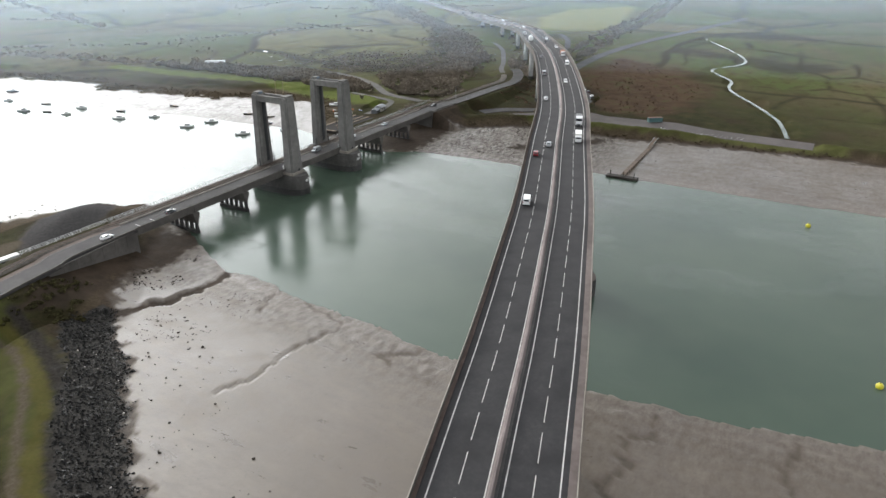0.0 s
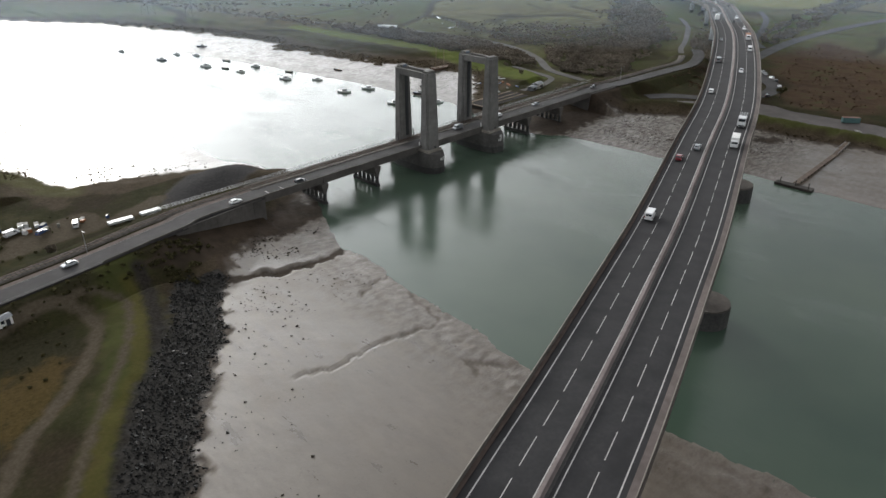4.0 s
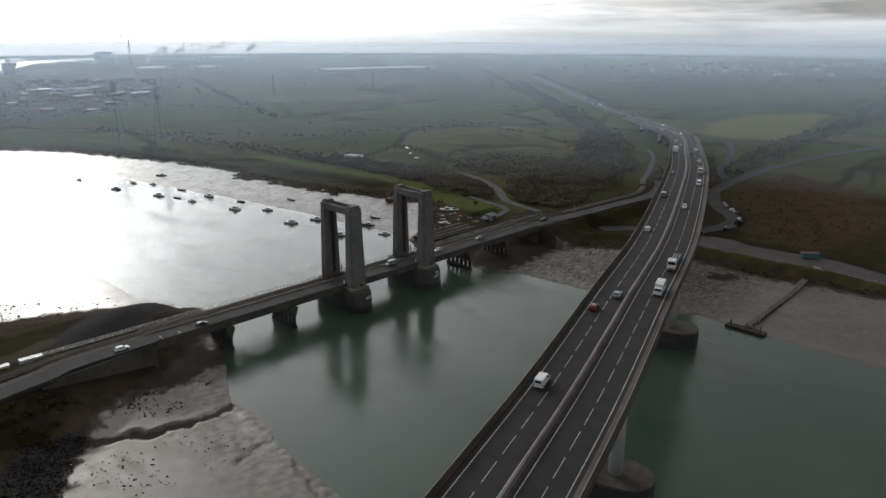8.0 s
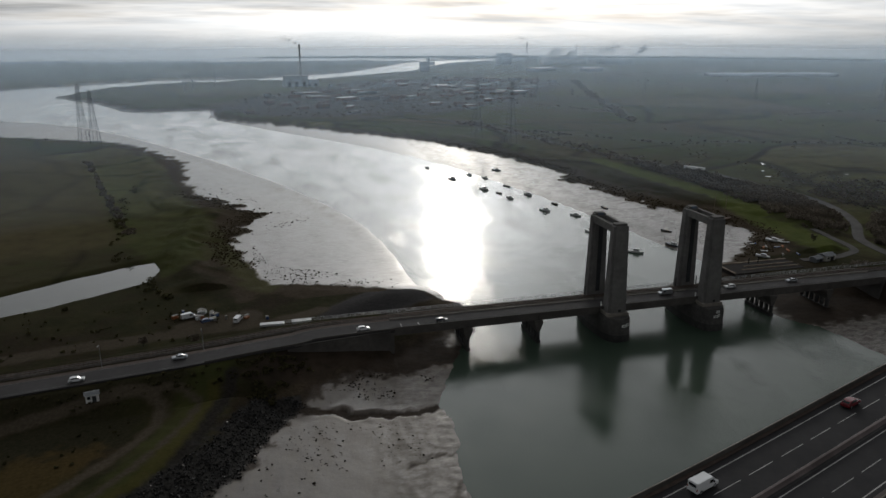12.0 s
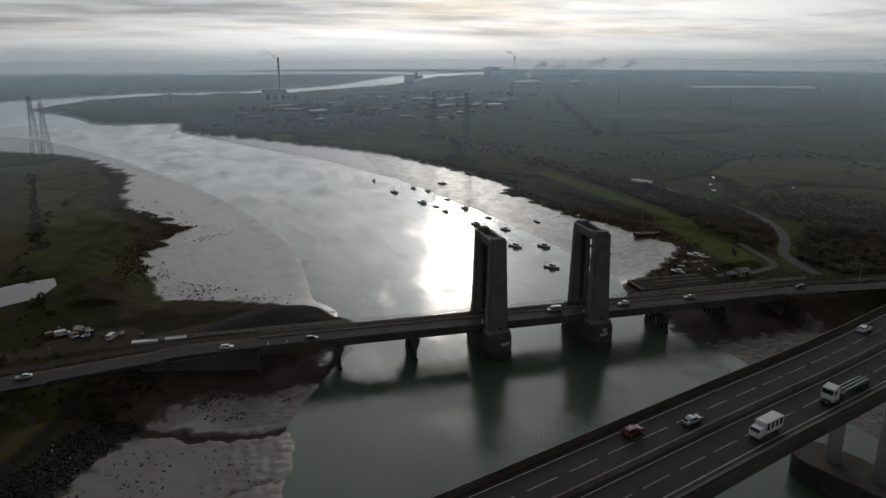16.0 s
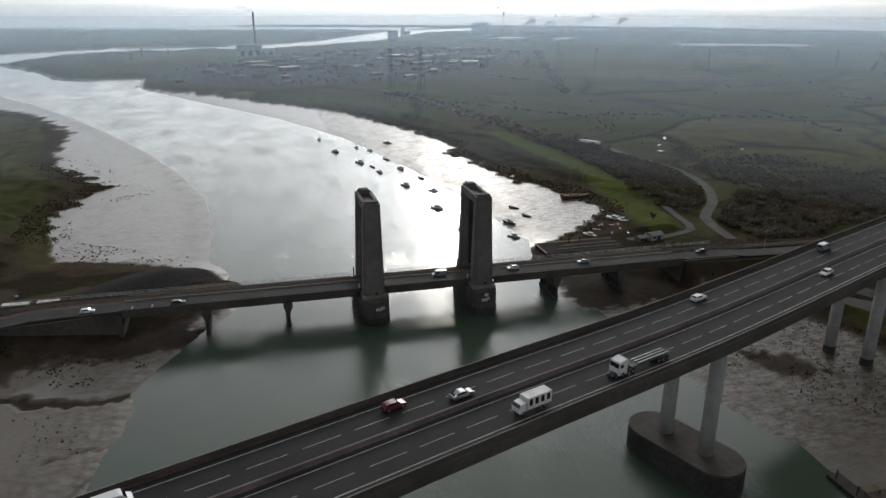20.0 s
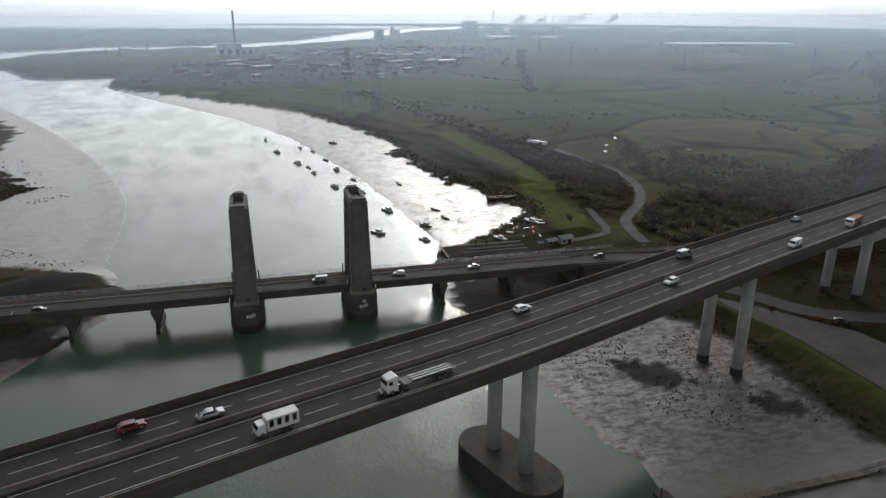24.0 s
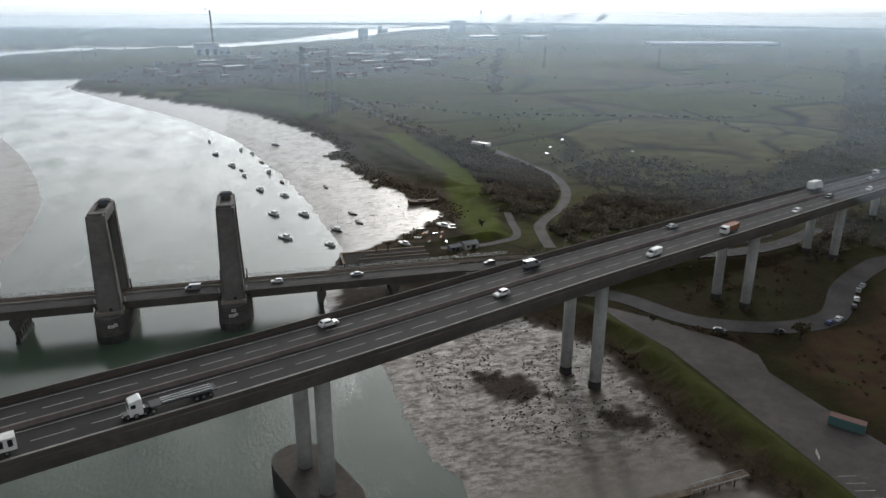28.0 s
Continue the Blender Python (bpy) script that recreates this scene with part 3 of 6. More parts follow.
    pasture = [(536, 115), (645, 157), (761, 161), (847, 94), (638, 52), (559, 54)]
    cover["pasture"] = 0.8 * step(6, -6, away(pasture, x, y, True)[0] * np.where(inside(pasture, x, y), -1, 1) + 3 * wave(x, y, 40, 56))
    cover["mainland"] = step(130, 175, x) * step(20, 45, y)
    cover["bank"] = step(-120, -150, x) * step(75, 40, y)
    cover["gold"] = step(3, -3, away(GOLD, x, y, True)[0] * np.where(inside(GOLD, x, y), -1, 1) + 1.5 * blot)
    cover["gold"] = np.maximum(cover["gold"], 0.8 * step(3.4, 1.6, away([(-139, -14), (-145.5, -34), (-152, -49), (-159, -60), (-167, -68), (-177, -84), (-191, -108)], x, y)[0] + 0.5 * blot))
    cover["thicket"] = np.maximum(*(step(3, -3, away(p, x, y, True)[0] * np.where(inside(p, x, y), -1, 1) + 1.5 * blot) for p in (THICKET, BANK)))
    return z, cover, dh, dl


def axis(core, fine, reach, finer, growth, back):
    a, b = core
    v = list(np.arange(a, finer[0], fine)) + list(np.arange(finer[0], finer[1], 0.85)) + list(np.arange(finer[1], b + fine, fine))
    s = fine
    while v[-1] < reach:
        s *= growth
        v.append(v[-1] + s)
    s = fine
    while v[0] > -reach:
        s *= back
        v.insert(0, v[0] - s)
    return np.array(v)


GX, GY = axis((-205, 225), 1.6, 4900, (-134, -68), 1.035, 1.045), axis((-215, 130), 1.6, 4900, (-124, 8), 1.03, 1.15)
gx, gy = np.meshgrid(GX, GY)
gz, cover, shore, low_shore = ground_height(gx, gy)
rows_n, cols_n = gx.shape
idx = np.arange(rows_n * cols_n).reshape(rows_n, cols_n)
quads = np.stack([idx[:-1, :-1], idx[:-1, 1:], idx[1:, 1:], idx[1:, :-1]], -1).reshape(-1, 4)
ground_me = bpy.data.meshes.new("ground")
ground_me.from_pydata(np.stack([gx, gy, gz], -1).reshape(-1, 3).tolist(), [], quads.tolist())
ground_me.polygons.foreach_set("use_smooth", [True] * len(ground_me.polygons))
d_track = np.minimum.reduce([away([(-240, 22), (-180, 32), (-150, 36), (-120, 38), (-104, 44)], gx, gy)[0] - 2.0, away([(-150, 40), (-132, 46)], gx, gy)[0] - 5.0, away(TRACK, gx, gy)[0], away(TRACK_2, gx, gy)[0] + 0.8])
cover["track"] = step(2.6, 1.2, d_track + 0.5 * wave(gx, gy, 7, 21))
for key, value in cover.items():
    ground_me.attributes.new(key, "FLOAT", "POINT").data.foreach_set("value", np.asarray(value, np.float32).ravel())


def ground_material():
    n = Nodes("marsh_mud_and_grass")
    fine, mid, broad, huge = n.noise(1.1, 6, 0.7), n.noise(0.12, 5, 0.6), n.noise(0.02, 4, 0.6, None, 3.0), n.noise(0.0035, 3, 0.55, None, 9.0)
    grass = n.ramp(mid, (0.3, (0.0161, 0.0170, 0.0068)), (0.55, (0.0263, 0.0263, 0.0110)), (0.75, (0.0416, 0.0357, 0.0161)))
    grass = n.mix(n.ramp(fine, (0.45, 0.0), (0.75, 0.5)), grass, (0.0493, 0.0391, 0.0204))
    brown = n.ramp(fine, (0.3, (0.0170, 0.0127, 0.0085)), (0.7, (0.0374, 0.0263, 0.0170)))
    land = n.mix(n.ramp(n.noise(0.035, 5, 0.65, None, 3.0), (0.44, 0.0), (0.60, 0.85)), grass, brown)
    # wide fields with ditches between them
    warp = n.node("ShaderNodeVectorMath")
    warp.operation = "ADD"
    wob = n.node("ShaderNodeTexNoise", Scale=0.004, Detail=2.0)
    n.tree.links.new(n.place(), wob.inputs["Vector"])
    sc = n.node("ShaderNodeVectorMath")
    sc.operation = "SCALE"
    n.tree.links.new(wob.outputs["Color"], sc.inputs[0])
    sc.inputs["Scale"].default_value = 160.0
    n.tree.links.new(n.place(), warp.inputs[0])
    n.tree.links.new(sc.outputs[0], warp.inputs[1])
    cell = n.node("ShaderNodeTexVoronoi", Scale=0.0042)
    edge = n.node("ShaderNodeTexVoronoi", Scale=0.0042)
    edge.feature = "DISTANCE_TO_EDGE"
    for v in (cell, edge):
        n.tree.links.new(warp.outputs[0], v.inputs["Vector"])
    tone = n.node("ShaderNodeSeparateColor")
    n.tree.links.new(cell.outputs["Color"], tone.inputs[0])
    field = n.ramp(tone.outputs[0], (0.0, (0.046, 0.058, 0.020)), (0.35, (0.062, 0.078, 0.026)), (0.6, (0.080, 0.090, 0.033)), (0.8, (0.100, 0.104, 0.040)), (1.0, (0.108, 0.098, 0.046)))
    mow = n.noise(0.03, 5, 0.65, (1, 2.2, 1), 6.0)
    field = n.mix(n.ramp(mow, (0.45, 0.0), (0.62, 0.75)), field, (0.062, 0.058, 0.026))
    field = n.mix(n.ramp(n.noise(0.009, 4, 0.6, None, 8.0), (0.45, 0.0), (0.62, 0.7)), field, (0.085, 0.064, 0.038))
    ditch = n.ramp(n.math("MULTIPLY_ADD", n.math("SUBTRACT", n.noise(0.06, 4, 0.6, None, 17.0), 0.5), 0.03, edge.outputs["Distance"]), (0.0, 0.95), (0.012, 0.8), (0.026, 0.0))
    field = n.mix(ditch, field, (0.026, 0.024, 0.014))
    rill = n.node("ShaderNodeTexVoronoi", Scale=0.011)
    rill.feature = "DISTANCE_TO_EDGE"
    n.tree.links.new(warp.outputs[0], rill.inputs["Vector"])
    field = n.mix(n.math("MULTIPLY", n.ramp(rill.outputs["Distance"], (0.0, 1.0), (0.034, 0.0)), n.ramp(broad, (0.40, 0.0), (0.52, 0.95))), field, (0.024, 0.022, 0.012))
    field = n.mix(n.ramp(n.noise(0.085, 6, 0.7, (1, 1.6, 1), 29.0), (0.50, 0.0), (0.66, 0.7)), field, (0.040, 0.034, 0.018))
    dist = n.node("ShaderNodeVectorMath")
    dist.operation = "DISTANCE"
    n.tree.links.new(n.place(), dist.inputs[0])
    dist.inputs[1].default_value = (40, 0, 0)
    open_land = n.ramp(n.math("MULTIPLY", dist.outputs["Value"], 0.001), (0.22, 0.0), (0.36, 1.0))
    land = n.mix(n.math("MULTIPLY", n.math("MAXIMUM", open_land, n.math("MULTIPLY", n.attr("mainland"), 0.65)), n.math("SUBTRACT", 1.0, n.attr("bank"))), land, field)
    land = n.mix(n.attr("dry"), land, n.ramp(mid, (0.3, (0.068, 0.056, 0.028)), (0.7, (0.095, 0.082, 0.040))))
    land = n.mix(n.attr("pasture"), land, n.ramp(mow, (0.4, (0.125, 0.128, 0.040)), (0.65, (0.150, 0.140, 0.050))))
    land = n.mix(n.math("MULTIPLY", n.attr("reed"), n.ramp(mid, (0.25, 0.7), (0.5, 1.0))), land, n.ramp(fine, (0.3, (0.030, 0.023, 0.016)), (0.6, (0.060, 0.046, 0.030)), (0.8, (0.085, 0.072, 0.045))))
    land = n.mix(n.attr("rust"), land, n.ramp(mid, (0.3, (0.034, 0.022, 0.015)), (0.52, (0.056, 0.036, 0.022)), (0.72, (0.046, 0.047, 0.020))))
    land = n.mix(n.attr("thicket"), land, n.ramp(fine, (0.3, (0.015, 0.015, 0.007)), (0.7, (0.035, 0.030, 0.018))))
    land = n.mix(n.math("MULTIPLY", n.attr("gold"), 0.85), land, n.ramp(fine, (0.3, (0.0374, 0.0263, 0.0093)), (0.7, (0.0782, 0.0536, 0.0195))))
    land = n.mix(n.math("MULTIPLY", n.attr("lush"), n.ramp(fine, (0.35, 1.0), (0.8, 0.55))), land, n.ramp(mid, (0.3, (0.058, 0.076, 0.016)), (0.7, (0.096, 0.112, 0.029))))
    land = n.mix(n.attr("dirt"), land, n.ramp(fine, (0.3, (0.045, 0.040, 0.038)), (0.7, (0.085, 0.076, 0.070))))
    land = n.mix(n.attr("heap"), land, n.ramp(fine, (0.3, (0.026, 0.025, 0.026)), (0.7, (0.050, 0.047, 0.046))))
    land = n.mix(n.attr("track"), land, n.ramp(fine, (0.3, (0.046, 0.037, 0.025)), (0.7, (0.080, 0.066, 0.048))))
    streak = n.noise(0.25, 6, 0.68, (1, 0.35, 1), 5.0)
    mud = n.ramp(streak, (0.25, (0.058, 0.044, 0.033)), (0.5, (0.090, 0.071, 0.054)), (0.75, (0.124, 0.101, 0.078)))
    mud = n.mix(n.ramp(broad, (0.42, 0.0), (0.60, 0.55)), mud, (0.074, 0.057, 0.040))
    mud = n.mix(n.ramp(fine, (0.58, 0.0), (0.70, 0.5)), mud, (0.040, 0.033, 0.025))
    mud = n.mix(n.math("MULTIPLY", n.attr("wet"), 0.7), mud, (0.125, 0.102, 0.085))
    streaks = n.math("MULTIPLY", n.attr("mottle"), n.ramp(n.noise(0.26, 9, 0.78, (1, 1.9, 1), 19.0), (0.40, 0.0), (0.62, 1.0)))
    mud = n.mix(streaks, mud, (0.032, 0.025, 0.020))
    mud = n.mix(n.math("MULTIPLY", n.attr("mottle"), n.ramp(n.noise(1.6, 5, 0.7, (1, 0.5, 1), 23.0), (0.55, 0.0), (0.68, 0.2))), mud, (0.11, 0.09, 0.07))
    col = n.mix(n.attr("mud"), land, mud)
    # weed colour, which also paints the shade in the creek beds
    col = n.mix(n.math("MULTIPLY", n.attr("weed"), n.ramp(fine, (0.3, 1.0), (0.7, 0.75))), col, n.ramp(mid, (0.35, (0.022, 0.017, 0.013)), (0.7, (0.050, 0.037, 0.028))))
    col = n.mix(n.attr("apron"), col, n.ramp(fine, (0.35, (0.014, 0.012, 0.010)), (0.7, (0.034, 0.030, 0.026))))
    col = n.mix(n.attr("rock"), col, n.ramp(fine, (0.35, (0.018, 0.017, 0.016)), (0.7, (0.05, 0.047, 0.043))))
    wet = n.ramp(n.math("MULTIPLY_ADD", streak, 0.6, n.math("MULTIPLY", n.noise(0.05, 4, 0.6, None, 14.0), 0.4)), (0.34, 0.14), (0.70, 0.42))
    shiny = n.math("MULTIPLY", n.attr("mud"), n.math("MULTIPLY", n.math("MULTIPLY_ADD", n.attr("weed"), -0.85, 1.0), n.math("MULTIPLY_ADD", streaks, -0.8, 1.0)))
    sodden = n.attr("wet")
    rough = n.mix(shiny, (0.95, 0.95, 0.95), n.mix(sodden, n.math("MULTIPLY", wet, 1.5), (0.28, 0.28, 0.28)))
    bump = n.math("MULTIPLY_ADD", n.math("MULTIPLY", n.noise(0.5, 5, 0.6, None, 2.0), 1.0), 1.0, n.math("MULTIPLY", fine, 0.6))
    n.bump(n.math("MULTIPLY", bump, n.math("MULTIPLY_ADD", shiny, n.math("MULTIPLY_ADD", sodden, -0.25, -0.72), 1.0)), 0.5, 0.35)
    return n.done(col, rough, 0.0, n.math("MULTIPLY_ADD", shiny, 0.47, 0.03))


ground_me.materials.append(ground_material())
ground = tagged(new("ground", ground_me), "grassy marsh and fields with wet brown mudflats", "ground", kind="structure")


def water_material():
    n = Nodes("murky_green_tidal_water")
    silt = n.noise(0.012, 4, 0.6, None, 4.0)
    col = n.ramp(silt, (0.3, (0.036, 0.058, 0.043)), (0.7, (0.056, 0.078, 0.056)))
    ripple = n.noise(1.1, 6, 0.72, (1.0, 0.55, 1))
    patch = n.noise(0.022, 5, 0.65, (1, 0.6, 1), 11.0)
    swell = n.noise(0.10, 3, 0.6, (1.0, 0.4, 1), 31.0)
    n.bump(n.math("MULTIPLY_ADD", swell, 1.8, n.math("MULTIPLY", ripple, n.ramp(patch, (0.40, 0.25), (0.53, 0.8), (0.62, 3.6)))), 0.42, 0.085)
    drift = n.noise(0.05, 5, 0.65, (1, 0.5, 1), 27.0)
    return n.done(col, n.ramp(drift, (0.36, 0.10), (0.50, 0.17), (0.66, 0.25)), 0.0, 0.5, IOR=1.33)


water_mat = water_material()
water = tagged(piece("water", mesh_from("water", [(-4950, -4950, 0), (4950, -4950, 0), (4950, 4950, 0), (-4950, 4950, 0)], [(0, 1, 2, 3)], water_mat)), "smooth murky green tidal water with pale sky reflections", "water", kind="structure")
pond_mat = Nodes("still_peaty_water").done((0.045, 0.048, 0.038), 0.03, 0.0, 0.5, IOR=1.33)
pond_me = mesh_from("pond", [(x, y, 1.9) for x, y in POND], [tuple(range(len(POND)))], pond_mat)
tagged(piece("pond_water", pond_me), "still pale pond among marsh grass", "pond", kind="structure")

# ---- motorway viaduct ----
way = spline(MOTORWAY, 6.0)
viaduct = thing("viaduct", "long concrete motorway viaduct on tall round paired columns", "bridge")
LEFT_EDGE, RIGHT_EDGE = -10.45, 11.0  # outer faces of the deck, from the middle
deck_end = int(np.argmin(np.abs(way[:, 0] - 640)))
piece("deck", sweep("deck", way[:deck_end], [(LEFT_EDGE, -0.06), (RIGHT_EDGE, -0.06), (RIGHT_EDGE, -1.0), (RIGHT_EDGE - 0.22, -2.6), (4.2, -2.7), (3.4, -2.2), (-3.4, -2.2), (-4.2, -2.7), (LEFT_EDGE + 0.22, -2.6), (LEFT_EDGE, -1.0)], deck_concrete), viaduct)
for s, edge, shift in ((-1, LEFT_EDGE, 0.25), (1, RIGHT_EDGE, 0.25)):
    piece("carriageway", sweep("carriageway", way, rect(*sorted((s * 0.75, s * 9.55)), -0.055, 0.0), asphalt), viaduct, None, "dark grey worn asphalt")
    piece("edge_line", sweep("edge_line", way, rect(s * 1.15 + shift - 0.09, s * 1.15 + shift + 0.09, 0.0, 0.008), white_line), viaduct)
    piece("edge_line", sweep("edge_line", way, rect(s * 8.6 + shift * (s < 0) - 0.1, s * 8.6 + shift * (s < 0) + 0.1, 0.0, 0.008), white_line), viaduct)
    # left verge takes the dark copy, so parapet shade is painted on it
    par = piece("parapet", sweep("parapet", way[:deck_end], rect(*sorted((s * 9.56, edge)), -0.05, 0.22), pale_verge if s > 0 else brown_shaded_verge), viaduct, None, "concrete verge and upstand, the left one coloured darker as shade")
    piece("panel", sweep("panel", way[:deck_end], rect(*sorted((edge - s * 0.32, edge - s * 0.12)), 0.22, 1.05), deck_concrete), par)
    piece("rail", sweep("rail", way[:deck_end], rect(*sorted((edge - s * 0.30, edge - s * 0.14)), 1.05, 1.15), concrete), par, None, "pale handrail on the parapet")
piece("median", sweep("median", way, [(-0.75, -0.05), (0.30, -0.05), (0.30, 0.10), (0.16, 0.20), (0.02, 0.85), (-0.36, 0.85), (-0.50, 0.20), (-0.75, 0.10)], barrier_concrete), viaduct, None, "pinkish concrete central barrier")
piece("drain_channel", sweep("drain_channel", way, rect(0.30, 0.75, -0.05, 0.03), dark_stone), viaduct, None, "dark strip beside the central barrier")


def stations(line, spacing, start=0.0, end=1e9):
    """Poses evenly spaced along a line, facing along it."""
    seg = np.r_[0, np.cumsum(np.linalg.norm(np.diff(line, axis=0), axis=1))]
    out = []
    for s in np.arange(start, min(end, seg[-1] - 0.1), spacing):
        i = min(int(np.searchsorted(seg, s, "right")) - 1, len(line) - 2)
        f = (s - seg[i]) / (seg[i + 1] - seg[i])
        p, d = line[i] + f * (line[i + 1] - line[i]), line[i + 1] - line[i]
        out.append((p, math.atan2(d[1], d[0]), math.atan2(d[2], math.hypot(d[0], d[1]))))
    return out


dash_me = finish(block((6.5, 0.14, 0.008), (0, 0, 0.0)), "lane_dash", white_line)
for s in (-1, 1):
    for p, a, up in stations(way, 9.0, 63.5 if s > 0 else 66.2, 1100.0):
        m = Matrix.Translation(Vector(p)) @ Matrix.Rotation(a, 4, "Z") @ Matrix.Rotation(-up, 4, "Y") @ Matrix.Translation((0, -(s * 4.9 + 0.3), 0.001))
        piece("lane_dash", dash_me, viaduct, m)

PIERS = [(-112.5, -155.5, 0.8), (-35.9, -130.0, 6.1), (54.3, -97.1, 6.1), (131.9, -64.1, 1.0), (204.5, -31.0, 2.6), (271.5, 3.0, 2.6), (338, 36.5, 2.6), (404, 73.5, 2.6), (466, 119, 2.6), (526, 172, 2.6), (585, 229, 2.6)]
for i, (x, y, foot) in enumerate(PIERS):
    k = int(np.argmin(np.hypot(way[:, 0] - x, way[:, 1] - y)))
    d = way[min(k + 1, len(way) - 1)] - way[k - 1]
    a = math.atan2(d[1], d[0])
    top = float(way[k][2])
    caisson = 0 < i < 3
    for s in (-1, 1):
        cx, cy = x - math.sin(a) * s * 5.45, y + math.cos(a) * s * 5.45
        low = foot if caisson else float(ground_height(np.array([cx]), np.array([cy]))[0][0]) - 0.4
        col = part("column", tube(1.68, top - 2.75 - low, (0, 0, 0), 28), pale_concrete, viaduct, "", Matrix.Translation((cx, cy, low)), True)
        part("bearing", tube(1.2, 0.5, (0, 0, 0), 16), deck_concrete, col, "", Matrix.Translation((0, 0, top - 3.15 - low)))
        if not caisson:
            part("base_collar", tube(1.86, 2.7, (0, 0, 0), 24, 1.80), dark_stone, col, "dark wet band at the column's foot")
    if caisson:
        out = [(6.4 * math.cos(math.pi * k / 12), 8.4 + 6.4 * math.sin(math.pi * k / 12)) for k in range(13)] + [(6.4 * math.cos(math.pi * k / 12), -8.4 + 6.4 * math.sin(math.pi * k / 12)) for k in range(12, 25)]
        bm = prism(out, -3.0, 5.6)
        base = part("caisson", bm, dark_stone, viaduct, "dark wet concrete caisson standing in the water", pose(x, y, 0, 0, 0, math.degrees(a)))
        part("cap", prism([(u * 0.99, v * 0.99) for u, v in out], 5.6, 6.1), caisson_top, base)

# ---- lift bridge ----
lift = thing("lift_bridge", "concrete vertical lift bridge with four tall towers", "bridge")
D0, D1, DZ = 2.6, 17.3, 10.5
SPANS = [(-83, -57.5), (-57.5, -31.6), (-31.6, -8.5), (-8.5, 1.0), (1.0, 31.0), (31.0, 40.5), (40.5, 64.7), (64.7, 90.6), (90.6, 116)]
for x0, x1 in SPANS:
    y0, y1 = (4.0, 15.2) if x1 - x0 < 12 else (D0, D1)
    span = part("deck_span", block((x1 - x0 - 0.12, y1 - y0, 1.0), ((x0 + x1) / 2, (y0 + y1) / 2, DZ - 1.08), 0.06), deck_concrete, lift)
    for y in (y0 + 0.5, 7.5, 12.5, y1 - 0.5):
        part("girder", block((x1 - x0 - 0.3, 0.7, 1.1), ((x0 + x1) / 2, y, DZ - 2.16)), deck_concrete, span)


for tx in (-3.0, 35.4):
    for front in (True, False):
        cy = 1.8 if front else 17.6
        bm = bmesh.new()
        low = [(-3.7, -2.9), (3.7, -2.9), (3.7, 2.3), (-3.7, 2.3)] if front else [(-3.7, -2.3), (3.7, -2.3), (3.7, 2.3), (-3.7, 2.3)]
        top = [(-2.8, -1.9), (2.8, -1.9), (2.8, 1.9), (-2.8, 1.9)]
        a = [bm.verts.new((x, y, 8.4)) for x, y in low]
        b = [bm.verts.new((x, y, 41.7)) for x, y in top]
        bm.faces.new(a[::-1])
        bm.faces.new(b)
        for i in range(4):
            bm.faces.new((a[i], a[(i + 1) % 4], b[(i + 1) % 4], b[i]))
        bmesh.ops.bevel(bm, geom=list(bm.edges), offset=0.75, segments=3, affect="EDGES")
        part("tower", bm, tower_concrete, lift, "", Matrix.Translation((tx, cy, 0)))
    for dx in (-2.2, 2.2):
        part("portal_beam", block((1.2, 13.0, 2.6), (tx + dx, 9.7, 38.6), 0.12), tower_concrete, lift)
    ring = []
    for i in range(28):
        a = 2 * math.pi * i / 28
        ring.append((5.6 * math.copysign(abs(math.cos(a)) ** 0.7, math.cos(a)), (14.6) * math.copysign(abs(math.sin(a)) ** 0.6, math.sin(a))))
    pier = part("river_pier", prism(ring, 2.6, 8.5, None, 0.97), brick, lift, "weathered pier with horizontal courses", Matrix.Translation((tx, 9.7, 0)))
    part("pier_foot", prism([(u * 1.03, v * 1.02) for u, v in ring], -3, 2.6), dark_stone, pier, "dark tide-stained foot")
for x in (-57.5, -31.6, 64.7, 90.6):
    bm = bmesh.new()
    rings = [[bm.verts.new((sx * w, sy * l, z)) for sx, sy in ((-1, -1), (1, -1), (1, 1), (-1, 1))] for w, l, z in ((0.6, 7.3, 4.2), (0.65, 7.5, 5.0), (1.5, 7.6, 7.2), (1.5, 7.6, 8.3))]
    for a, b in zip(rings, rings[1:]):
        for k in range(4):
            bm.faces.new((a[k], a[(k + 1) % 4], b[(k + 1) % 4], b[k]))
    bm.faces.new(rings[0][::-1])
    bm.faces.new(rings[-1])
    bent = part("pier_cap", bm, deck_concrete, lift, "", Matrix.Translation((x, 9.4, 0)))
    for i in range(6):
        part("pier_leg", block((1.0, 1.1, 7.2), (0, -6.8 + i * 2.72, -2.9), 0.06), dark_stone, bent)
    part("pier_base", block((1.5, 15.2, 4.2), (0, 0, -2.9), 0.1), dark_stone, bent)
